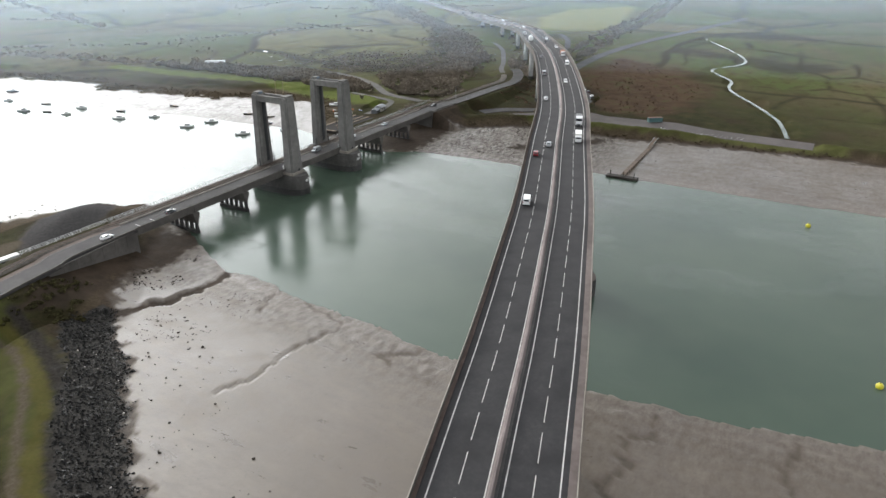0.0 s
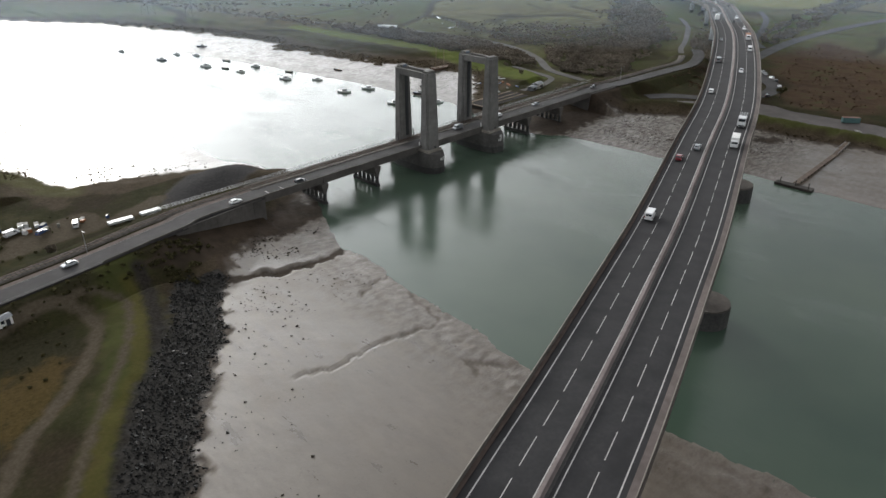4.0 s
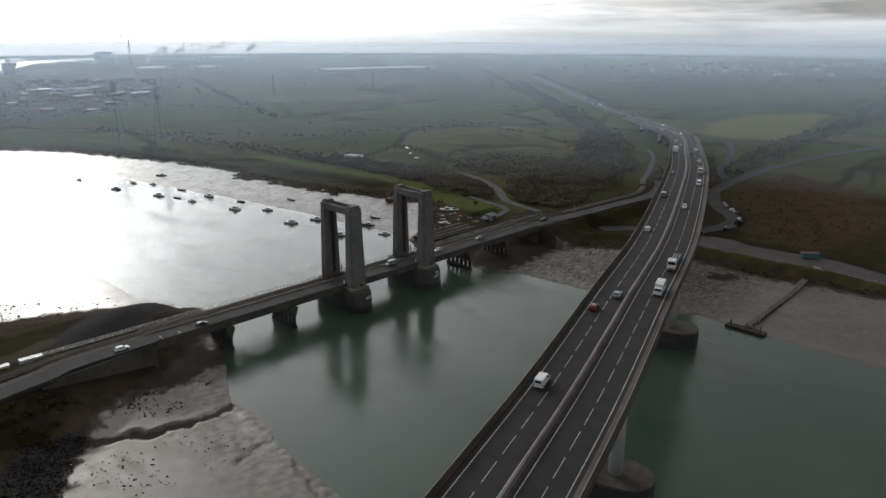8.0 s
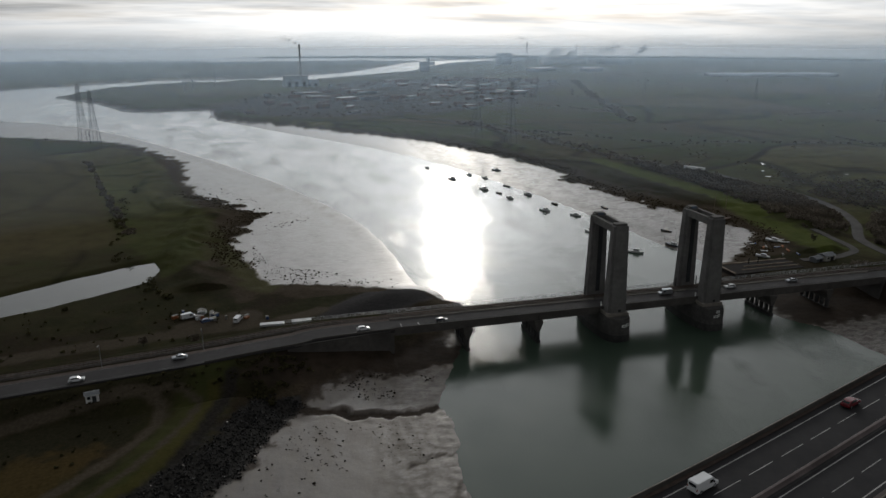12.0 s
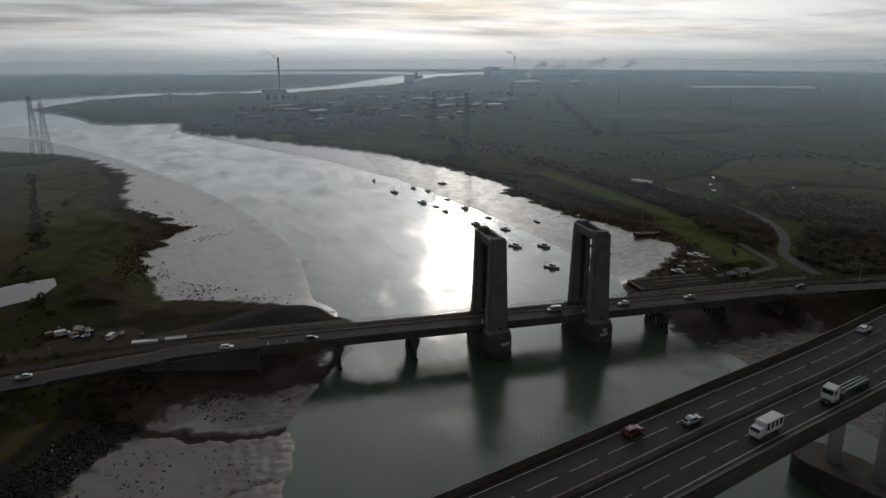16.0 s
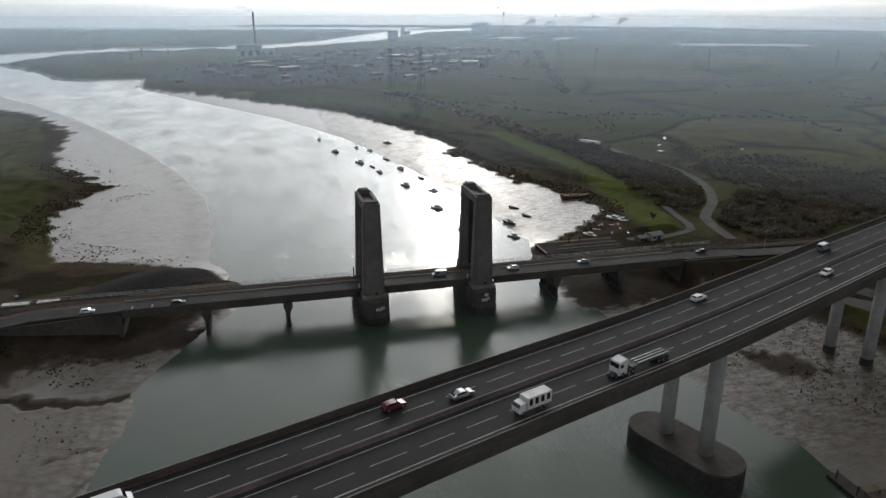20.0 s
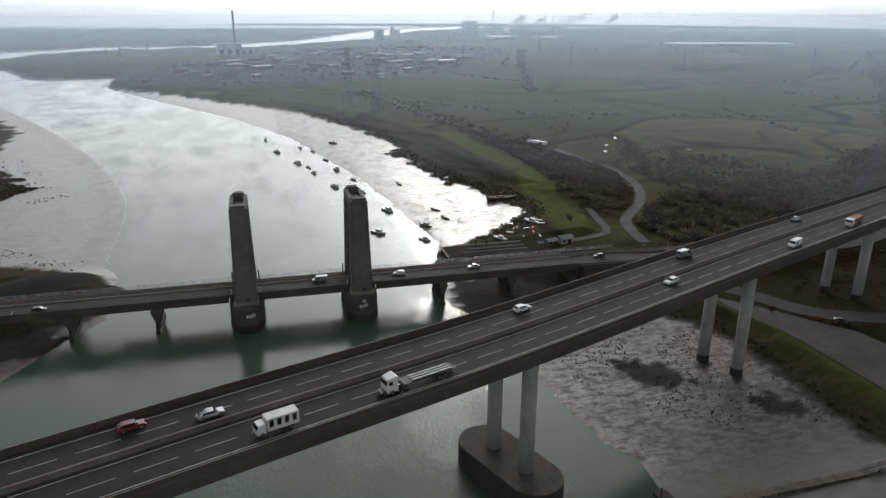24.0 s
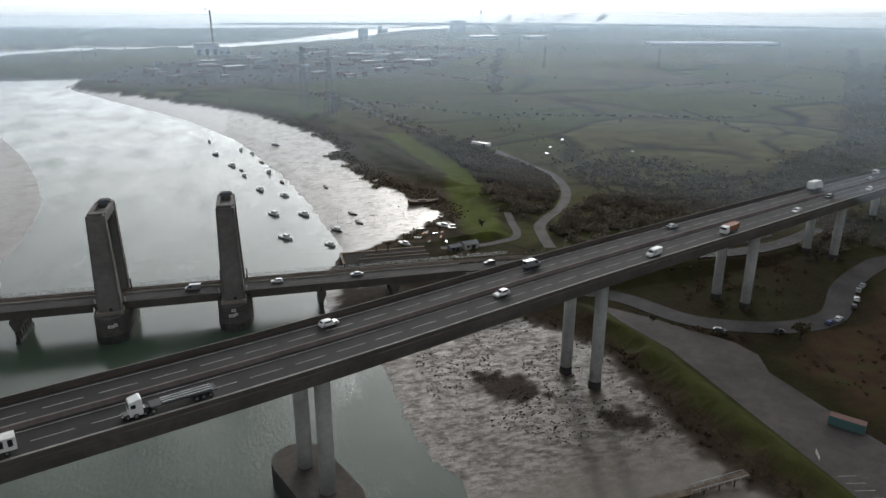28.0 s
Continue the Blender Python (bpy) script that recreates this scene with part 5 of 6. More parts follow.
part("box", block((8.2, 2.5, 2.9), (-1.2, 0, 1.0), 0.06), white_paint, truck)
wheels(truck, (4.0, -2.4, -3.8), 2.4, 0.5)

# ---- plants, stones and drift, in numbers that nobody could count ----
def leaf_cloud(name, spots, mat, leaves=42, size=0.55, seed=1, parent=None, flat=0.75):
    """Bushes as loose clouds of small leaf and twig faces. spots: (x, y, z, radius)."""
    rng = np.random.RandomState(seed)
    verts, faces = [], []
    for x, y, z, r in spots:
        n = int(leaves * (0.7 + 0.6 * rng.rand()))
        d = rng.normal(size=(n, 3))
        d /= np.linalg.norm(d, axis=1)[:, None]
        rad = r * (0.45 + 0.6 * rng.rand(n, 1) ** 0.6) * (1 + 0.25 * np.sin(3 * d[:, :1] + 5 * d[:, 1:2] + x))
        c = d * rad * (1, 1, flat) + (x, y, z + r * 0.55)
        c[:, 2] = np.maximum(c[:, 2], z - 0.2)
        u = rng.normal(size=(n, 3))
        u /= np.linalg.norm(u, axis=1)[:, None]
        w = np.cross(u, d)
        w /= np.linalg.norm(w, axis=1)[:, None] + 1e-6
        s = size * r ** 0.5 * (0.5 + rng.rand(n, 1))
        k = len(verts)
        quad = np.stack([c - u * s, c + w * s * 0.55, c + u * s, c - w * s * 0.55], 1).reshape(-1, 3)
        verts.extend(quad.tolist())
        faces.extend((np.arange(n)[:, None] * 4 + np.arange(4) + k).tolist())
    ob = piece(name, mesh_from(name, verts, faces, mat), parent)
    return ob


def foliage(name, dark, light, thin=False):
    n = Nodes(name)
    r = n.node("ShaderNodeNewGeometry").outputs["Random Per Island"]
    c = n.ramp(r, (0.0, dark), (0.6, light), (1.0, tuple(0.5 * (a + b) for a, b in zip(dark, light))))
    c = n.mix(n.ramp(n.noise(0.05, 3, 0.6), (0.4, 0.0), (0.7, 0.6)), c, tuple(0.6 * v for v in dark))
    n.done(c, 0.95, 0.0, 0.03)
    if thin:
        back, blend = n.node("ShaderNodeBsdfTranslucent"), n.node("ShaderNodeMixShader", Fac=0.45)
        n.tree.links.new(c, back.inputs["Color"])
        end = next(k for k in n.tree.nodes if k.type == "OUTPUT_MATERIAL")
        n.tree.links.new(n.bsdf.outputs[0], blend.inputs[1])
        n.tree.links.new(back.outputs[0], blend.inputs[2])
        n.tree.links.new(blend.outputs[0], end.inputs["Surface"])
    return n.mat


scrub_mat = foliage("winter_scrub", (0.085, 0.074, 0.060), (0.180, 0.152, 0.120), True)
green_mat = foliage("rough_green_bush", (0.042, 0.041, 0.020), (0.090, 0.080, 0.040), True)
reed_mat = foliage("dead_reed_and_saltmarsh", (0.055, 0.044, 0.030), (0.120, 0.096, 0.062), True)
rust_mat = foliage("red_brown_bramble", (0.066, 0.045, 0.032), (0.115, 0.080, 0.054), True)


def heights(x, y):
    return ground_height(np.asarray(x, float), np.asarray(y, float))[0]


def strewn(poly, count, seed, low=1.0, high=2.6):
    """Spots strewn over a plan outline: x, y, ground height, radius."""
    rng = np.random.RandomState(seed)
    p = np.array(poly, float)
    x = rng.uniform(p[:, 0].min(), p[:, 0].max(), count * 3)
    y = rng.uniform(p[:, 1].min(), p[:, 1].max(), count * 3)
    keep = inside(list(poly), x, y) & (wave(x, y, 22, seed + 50) > -0.35)
    x, y = x[keep][:count], y[keep][:count]
    return np.c_[x, y, heights(x, y), low + (high - low) * rng.rand(len(x)) ** 1.8]


def strip(line, wide, count, seed, low=1.0, high=2.4):
    rng = np.random.RandomState(seed)
    p = spline(line, 4.0)
    i = rng.randint(0, len(p) - 1, count)
    f = rng.rand(count, 1)
    q = p[i] * (1 - f) + p[i + 1] * f
    x, y = q[:, 0] + rng.normal(size=count) * wide * 0.4, q[:, 1] + rng.normal(size=count) * wide * 0.4
    return np.c_[x, y, heights(x, y), low + (high - low) * rng.rand(count) ** 1.6]


def clear(s):
    """Leaves out spots that would stand on a road, in the water or on the bridge."""
    x, y = s[:, 0], s[:, 1]
    ok = (away(LOOP, x, y)[0] > 6.5) & (away(LANE, x, y)[0] > 4.2) & (away(LANE_2, x, y)[0] > 3.5) & ((away(ROAD, x, y)[0] > 5.5) | (x > 296)) & ((away(RAIL, x, y)[0] > 4.0) | (x > 268)) & (away(BYWAY, x, y)[0] > 3.6) & (away(SPUR, x, y)[0] > 4.5) & (away(FARM, x, y)[0] > 3.0) & ~inside(PARK, x, y) & (s[:, 2] > 0.9)
    ok &= (away(MOTORWAY, x, y)[0] > 14) | (x < 560)
    return s[ok]


SCRUB = [(171, 298), (172, 187), (168, 144), (160, 124), (182, 113), (199, 122), (218, 160), (219, 195), (204, 243), (190, 304)]
SCRUB_2 = [(176, 66), (199, 92), (222, 112), (271, 100), (310, 92), (330, 72), (255, 62), (210, 36), (178, 36)]
YARD_EDGE = [(-165, 800), (-60, 690), (60, 690), (170, 740), (320, 880), (550, 1250), (380, 1420), (100, 1390), (-20, 1130), (-150, 950)]
scrub = [strewn([(162, 82), (176, 80), (203, 118), (214, 150), (214, 200), (200, 190), (175, 130), (163, 112)], 520, 96, 1.0, 2.6), strewn([(225, 112), (300, 100), (330, 130), (300, 200), (250, 190), (226, 170)], 700, 97, 0.5, 1.6), strewn(SCRUB, 1500, 1, 1.1, 3.0), strewn(SCRUB_2, 1500, 91, 0.9, 2.8), strewn([(224, 190), (232, 130), (300, 110), (340, 160), (300, 230), (235, 225)], 160, 92, 0.4, 1.2), strewn(YARD_EDGE, 800, 93, 1.5, 4.0), strip([(205, 262), (172, 345), (150, 470), (120, 590)], 16, 260, 2, 1.2, 3.0), strip([(122, 26), (160, 30), (205, 32)], 8, 80, 3, 0.8, 1.8),
         strip([(305, -4), (383, 9), (550, 26), (692, 28), (1101, 78)], 9, 620, 4, 1.2, 3.2), strip([(305, 8), (383, 23), (550, 42), (692, 46), (1101, 98)], 7, 420, 5, 1.2, 3.0),
         strip([(330, 75), (434, 165), (557, 295), (794, 545), (1282, 1070)], 14, 900, 6, 1.2, 3.4), strip([(420, 60), (560, 170), (680, 285), (794, 400), (1282, 910)], 10, 520, 7, 1.2, 3.4),
         strip([(318, 78), (380, 128), (434, 150), (557, 268), (794, 515), (1050, 770)], 13, 1300, 8, 1.2, 3.2), strip([(235, 60), (300, 88), (350, 112), (420, 170)], 26, 620, 94, 1.0, 2.8), strip([(268, 2), (330, 40), (400, 66), (470, 110)], 12, 260, 95, 0.8, 2.0), strip([(276, 10), (298, 26), (312, 40), (330, 50)], 9, 240, 93, 0.9, 2.4), strip([(235, 160), (260, 230), (250, 330), (300, 420)], 20, 60, 9, 0.6, 1.6)]
stuff(tagged(leaf_cloud("scrub", clear(np.concatenate(scrub)), scrub_mat, 40, 0.42, 11, None, 0.55), "dark leafless winter scrub beside lane and railway", "scrub"))
left = [strewn([(-240, 22), (-150, 30), (-126, 60), (-150, 62), (-172, 76), (-240, 66)], 100, 21, 0.25, 0.9), strip([(-240, -20), (-170, -13), (-140, -10), (-112, -6)], 7, 140, 22, 0.25, 0.8),
        strewn([(-180, -25), (-160, -22), (-168, -42), (-195, -52), (-240, -75), (-225, -32)], 70, 23, 0.25, 0.7), strip([(-160, 74), (-185, 120), (-200, 200), (-205, 300)], 6, 60, 24, 0.8, 2.0), strip([(-120, -6), (-128, -20)], 9, 40, 25, 0.6, 1.4)]
stuff(tagged(leaf_cloud("bushes", clear(np.concatenate(left)), green_mat, 46, 0.36, 12, None, 0.5), "low green and brown bushes on the road bank", "bushes"))
rust_spots = [strewn([(194, -74), (212, -64), (241, -58), (275, -32), (318, -16), (391, -26), (357, -80), (288, -115), (203, -108)], 260, 31, 0.3, 0.9), strip([(166, -30), (176, -42), (186, -53), (192, -60)], 3, 60, 32, 0.5, 1.1),
              strewn([(186, -16), (196, -40), (222, -42), (250, -18), (262, -6), (240, 2), (200, 2)], 110, 33, 0.5, 1.3)]
stuff(tagged(leaf_cloud("brambles", clear(np.concatenate(rust_spots)), rust_mat, 26, 0.34, 13, None, 0.25), "red-brown bramble and rough growth", "brambles"))


def fringe(line, inner, outer, count, seed, low=0.4, high=1.0):
    rng = np.random.RandomState(seed)
    p = spline(line, 4.0)
    i = rng.randint(0, len(p) - 1, count * 2)
    q = p[i] + rng.uniform(-1, 1, (count * 2, 2)) * outer
    z, _, dh, _ = ground_height(q[:, 0], q[:, 1])
    keep = (dh < -inner) & (dh > -outer)
    return np.c_[q, z, low + (high - low) * rng.rand(count * 2)][keep][:count]


marsh = [fringe(RIGHT_HIGH[13:-2], -1, 13, 2600, 41, 0.15, 0.5), fringe(LEFT_HIGH[17:22], -1, 14, 1400, 42, 0.15, 0.5), fringe(RIGHT_HIGH[1:9], 0, 5, 160, 43, 0.3, 0.7)]
stuff(tagged(leaf_cloud("saltmarsh", np.concatenate(marsh), reed_mat, 14, 0.5, 14, None, 0.22), "brown saltmarsh tussocks along the mud edge", "saltmarsh"))
rng = np.random.RandomState(77)
hedges = [strip([(-257, 420), (-228, 313), (-203, 222), (-190, 179)], 3.5, 130, 99, 0.7, 1.7), strip([(314, 555), (340, 637), (430, 900), (554, 1236)], 9, 320, 98, 1.2, 3.6)]
for i in range(26):
    a, x, y = rng.uniform(0, 3.14), rng.uniform(200, 1500), rng.uniform(200, 1500)
    if x + y < 600:
        continue
    l = rng.uniform(60, 260)
    hedges.append(strip([(x, y), (x + l * math.cos(a), y + l * math.sin(a))], 3, int(l / 2.5), 100 + i, 0.8, 2.0))
for i in range(110):
    hedges.append(np.array([[rng.uniform(180, 1500), rng.uniform(150, 1600), 3.0, rng.uniform(0.8, 2.4)]]))
for i in range(70):
    hedges.append(np.array([[rng.uniform(-900, -210), rng.uniform(100, 1300), 3.0, rng.uniform(0.8, 2.0)]]))
for i in range(260):
    hedges.append(np.array([[rng.uniform(500, 2600), rng.uniform(900, 2500), 4.0, rng.uniform(1.5, 4.0)]]))
hedges = np.concatenate(hedges)
hz, _, hdh, _ = ground_height(hedges[:, 0], hedges[:, 1])
hedges[:, 2] = hz
hedges = hedges[(hdh < -6) & (away(MOTORWAY, hedges[:, 0], hedges[:, 1])[0] > 18)]
stuff(tagged(leaf_cloud("field_hedges", hedges, scrub_mat, 26, 0.6, 15, None, 0.6), "scattered dark hedges and thorn bushes in far fields", "hedges"))


def stones(name, spots, mat, seed, parent=None):
    """Angular stones. spots: (x, y, z, size)."""
    rng = np.random.RandomState(seed)
    base = np.array([(1, 0, 0), (-1, 0, 0), (0, 1, 0), (0, -1, 0), (0, 0, 1), (0, 0, -1)], float)
    tri = [(0, 2, 4), (2, 1, 4), (1, 3, 4), (3, 0, 4), (2, 0, 5), (1, 2, 5), (3, 1, 5), (0, 3, 5)]
    verts, faces = [], []
    for x, y, z, s in spots:
        v = base * rng.uniform(0.55, 1.25, (6, 1)) * (1, rng.uniform(0.6, 1.0), 0.6) + rng.normal(size=(6, 3)) * 0.16
        a = rng.uniform(0, 6.28)
        c, q = math.cos(a), math.sin(a)
        v = v @ np.array([(c, q, 0), (-q, c, 0), (0, 0, 1)]) * s + (x, y, z + 0.1 * s)
        k = len(verts)
        verts.extend(v.tolist())
        faces.extend([tuple(i + k for i in f) for f in tri])
    return piece(name, mesh_from(name, verts, faces, mat), parent)


rock_mat = foliage("dark_wet_boulder", (0.002, 0.002, 0.002), (0.010, 0.0095, 0.009))
rock_mat.node_tree.nodes["Principled BSDF"].inputs["Roughness"].default_value = 0.32
rock_mat.node_tree.nodes["Principled BSDF"].inputs["Specular IOR Level"].default_value = 0.12
clod_mat = foliage("dark_weed_and_stone", (0.012, 0.011, 0.009), (0.040, 0.035, 0.028))
rng = np.random.RandomState(5)
line = spline([(-182, -140), (-167, -99), (-156, -81), (-147, -68), (-135, -54), (-122, -32), (-116, -24)], 2.0)
i = rng.randint(0, len(line) - 1, 13000)
q = line[i] + rng.uniform(-16, 6, (13000, 1)) * (0.85, -0.5) + rng.normal(size=(13000, 2)) * 0.8
z, cov, dh, _ = ground_height(q[:, 0], q[:, 1])
keep = (dh > -12.5) & (dh < 1.2 + 1.5 * rng.rand(13000) ** 3)
rocks = np.c_[q, z, 0.17 + 0.36 * rng.rand(13000) ** 2][keep]
stuff(tagged(stones("rock_armour", rocks, rock_mat, 6), "black wet boulders piled along the shore", "rocks"))


def clods(poly, count, seed, low, high, patch):
    rng = np.random.RandomState(seed)
    p = np.array(poly, float)
    x, y = rng.uniform(p[:, 0].min(), p[:, 0].max(), count * 6), rng.uniform(p[:, 1].min(), p[:, 1].max(), count * 6)
    keep = inside(list(poly), x, y) & (wave(x, y, 26, seed) + 0.6 * rng.rand(count * 6) > patch)
    x, y = x[keep][:count], y[keep][:count]
    z, _, dh, dl = ground_height(x, y)
    k = (dl < -1) & (dh > -2)
    return np.c_[x, y, z, low + (high - low) * rng.rand(len(x)) ** 3][k]


drift = [clods([(88, -20), (122, -20), (146, -45), (146, -96), (126, -100), (100, -80), (88, -60)], 3600, 61, 0.07, 0.42, 0.12), clods([(-125, -34), (-84, -34), (-84, -58), (-118, -60)], 190, 62, 0.15, 0.5, 0.3),
         clods([(-112, -22), (-80, -28), (-72, -14), (-95, -8)], 220, 63, 0.15, 0.6, 0.2), clods([(-128, 84), (-70, 66), (-66, 78), (-120, 112), (-128, 150)], 420, 64, 0.2, 0.7, 0.1), clods([(-165, -100), (-120, -40), (-100, -45), (-150, -120)], 70, 65, 0.2, 0.6, 0.2),
         clods([(80, 75), (130, 104), (122, 150), (80, 130)], 200, 66, 0.15, 0.5, 0.2), clods([(-130, 160), (-90, 200), (-150, 300), (-172, 300)], 160, 67, 0.3, 0.9, 0.2)]
stuff(tagged(stones("weed_and_stones", np.concatenate(drift), clod_mat, 7), "small dark stones and weed on the mud", "stones"))

# ---- boats ----
hull_white = simple("chalky_white_hull", (0.55, 0.56, 0.56), 0.4)
hull_dark = simple("dark_blue_hull", (0.025, 0.035, 0.055), 0.35)
hull_black = simple("tarred_black_hull", (0.018, 0.017, 0.016), 0.6)
deck_grey = simple("grey_boat_deck", (0.22, 0.21, 0.19), 0.7)


def hull(parent, length, width, depth, mat):
    bm = bmesh.new()
    rings = []
    for i in range(9):
        s = i / 8
        x = (s - 0.5) * length
        w = width / 2 * (0.78 + 0.22 * math.sin(min(1, s * 2.2) * math.pi / 2)) * (1 if s < 0.55 else max(0.04, math.cos((s - 0.55) / 0.45 * math.pi / 2)) ** 0.7)
        sheer = 0.25 * depth * (2 * s - 0.9) ** 2
        rings.append([bm.verts.new(v) for v in ((x, -w, depth + sheer), (x, -w * 0.8, depth * 0.3), (x, 0, -0.25 * depth), (x, w * 0.8, depth * 0.3), (x, w, depth + sheer))])
    for a, b in zip(rings, rings[1:]):
        for k in range(4):
            bm.faces.new((a[k], a[k + 1], b[k + 1], b[k]))
        bm.faces.new((a[4], a[0], b[0], b[4]))
    bm.faces.new(rings[0])
    bm.faces.new(rings[-1][::-1])
    return part("hull", bm, mat, parent)


def make_boat(label, mat, length, cabin, mast):
    b = thing("boat", label, "boat", group="moored boats")
    hull(b, length, length * 0.34, length * 0.12, mat)
    d = length * 0.12
    part("deck", block((length * 0.8, length * 0.26, 0.06), (-0.03 * length, 0, d * 0.95)), deck_grey, b)
    if cabin:
        c = part("cabin", block((length * 0.36, length * 0.22, length * 0.15), (0.04 * length, 0, d), 0.12), hull_white, b)
        part("cabin_window", block((length * 0.3, length * 0.225, length * 0.05), (0.04 * length, 0, d + length * 0.07)), glass, c)
    else:
        part("coaming", block((length * 0.3, length * 0.2, 0.22), (0.05 * length, 0, d)), timber, b)
    if mast:
        part("mast", tube(0.07, length * 1.25, (0.1 * length, 0, d), 6, 0.04), galvanised, b)
        part("boom", beam((0.1 * length, 0, d + 1.2), (-0.4 * length, 0, d + 1.2), 0.1), galvanised, b)
    part("outboard", block((0.3, 0.35, 0.9), (-length * 0.51, 0, 0.1)), dark_steel, b)
    return b


boat_kinds = [make_boat("small white motor cruiser at a mooring", hull_white, 6.5, True, False), make_boat("dark blue hulled sailing boat with a mast", hull_dark, 7.5, True, True), make_boat("black open workboat at a mooring", hull_black, 6.0, False, False), make_boat("white cabin boat with dark windows", hull_white, 8.0, True, False)]
moored = [(10, 341, 0), (17, 291, 1), (29, 251, 3), (34, 303, 0), (35, 236, 2), (42, 289, 0), (48, 257, 2), (37, 220, 0), (52, 226, 3), (46, 182, 3), (59, 197, 2), (59, 166, 0), (59, 312, 1), (83, 176, 2), (52, 130, 3), (67, 126, 3), (56, 90, 3), (75, 75, 0), (80, 95, 1), (91, 119, 2), (92, 103, 2), (129, 81, 3), (106, 60, 0), (133, 84, 2)]
rng = np.random.RandomState(9)
first = set()
for x, y, k in moored:
    g = max(0.0, height_at(x, y))
    m = pose(x, y, g - 0.1, 0, 4 if g > 0.1 else 0, -60 + rng.uniform(-18, 18))
    if k in first:
        copy_thing(boat_kinds[k], m)
    else:
        first.add(k)
        boat_kinds[k].matrix_basis = m
barge = thing("barge", "rusty brown old sailing barge with two bare masts", "boat", pose(130, 128, 1.0, 0, 3, 8))
hull(barge, 17, 5.0, 1.9, simple("rusty_brown_hull", (0.085, 0.048, 0.03), 0.8))
part("deck", block((13, 3.8, 0.1), (-0.5, 0, 1.85)), dark_timber, barge)
part("hatch", block((4, 2.2, 0.6), (-1, 0, 1.9), 0.06), timber, barge)
for x in (3.5, -5):
    part("mast", tube(0.14, 15, (x, 0, 1.5), 8, 0.08), timber, barge)
buoy_mat = simple("yellow_buoy_paint", (0.55, 0.50, 0.03), 0.4)
for x, y in ((63, -197), (-44, -222)):
    b = thing("mooring_buoy", "round yellow mooring buoy floating on the water", "buoy", Matrix.Translation((x, y, 0)), "yellow buoys")
    bm = bmesh.new()
    bmesh.ops.create_uvsphere(bm, u_segments=16, v_segments=10, radius=0.95)
    part("float", bm, buoy_mat, b, "", Matrix.Translation((0, 0, 0.4)), True)
    part("ring", tube(0.16, 0.3, (0, 0, 1.3), 8), dark_steel, b)

# ---- boatyard by the bridge ----
wharf = thing("wharf", "timber-faced wharf with pale planks beside the bridge", "wharf", Matrix.Translation((0, 0, 0.95)))
part("fill", block((36, 13, 3.4), (95, 47.5, -1.1), 0.1), simple("dark_wharf_fill", (0.030, 0.027, 0.025), 0.95, 0.0, 0.1), wharf)
part("capping", block((36.4, 0.9, 0.25), (95, 53.9, 2.3)), timber, wharf, "pale timber capping")
part("capping", block((0.9, 13, 0.25), (77, 47.5, 2.3)), timber, wharf)
for i in range(22):
    part("plank", block((1.5, 0.25, 3.5), (78 + i * 1.62, 40.9, -1.15)), dark_timber, wharf)
    part("plank", block((1.5, 0.25, 3.5), (78 + i * 1.62, 54.1, -1.15)), dark_timber, wharf)
part("slip_rail", block((30, 0.5, 0.3), (98, 44.5, 2.32)), timber, wharf, "pale timber slip rail")
part("slip_rail", block((26, 0.5, 0.3), (100, 48.5, 2.32)), timber, wharf)
for x in (92, 97):
    part("post", tube(0.25, 4.0, (x, 52, 1.0), 8), dark_timber, wharf)


def make_shed(label, x, y, a, l, w, h, wall, roof, name="shed", base=None):
    s = thing(name, label, "building" if name != "shed" else "shed", pose(x, y, height_at(x, y) - 0.2 if base is None else base, 0, 0, a))
    part("wall", block((l, w, h), (0, 0, 0)), wall, s)
    bm = bmesh.new()
    v = [bm.verts.new(p) for p in ((-l / 2 - 0.3, -w / 2 - 0.3, h), (l / 2 + 0.3, -w / 2 - 0.3, h), (l / 2 + 0.3, 0, h + w * 0.22), (-l / 2 - 0.3, 0, h + w * 0.22), (-l / 2 - 0.3, w / 2 + 0.3, h), (l / 2 + 0.3, w / 2 + 0.3, h))]
    for f in ((0, 1, 2, 3), (3, 2, 5, 4), (0, 3, 4), (1, 5, 2), (0, 4, 5, 1)):
        bm.faces.new([v[k] for k in f])
    part("roof", bm, roof, s)
    part("door", block((min(2.2, l * 0.3), 0.1, min(2.4, h * 0.8)), (l * 0.15, -w / 2 - 0.04, 0)), dark_steel, s)
    part("window", block((min(1.4, l * 0.25), 0.08, 0.9), (-l * 0.25, -w / 2 - 0.04, h * 0.45)), glass, s)
    return s


grey_sheet, brown_roof, brick_red = grainy("grey_metal_sheet", (0.14, 0.15, 0.16), (0.24, 0.25, 0.26), 0.4, 0.55, 0.2), grainy("brown_tile_roof", (0.07, 0.05, 0.04), (0.13, 0.09, 0.07), 0.6, 0.9), grainy("red_brick_wall", (0.12, 0.07, 0.05), (0.2, 0.12, 0.09), 0.8, 0.9)
cream = grainy("cream_render", (0.42, 0.40, 0.36), (0.56, 0.54, 0.50), 0.8, 0.8)
make_shed("small cream boatyard hut with a grey roof", 132, 49, 12, 6.5, 4.5, 2.6, cream, grey_sheet)
make_shed("grey metal boatyard store", 125, 47.5, 12, 5, 3.6, 2.2, grey_sheet, grey_sheet)
make_shed("small white equipment hut on the road bank", -172.5, -15.0, 12, 3.4, 2.4, 2.3, white_paint, grey_sheet, "shed")
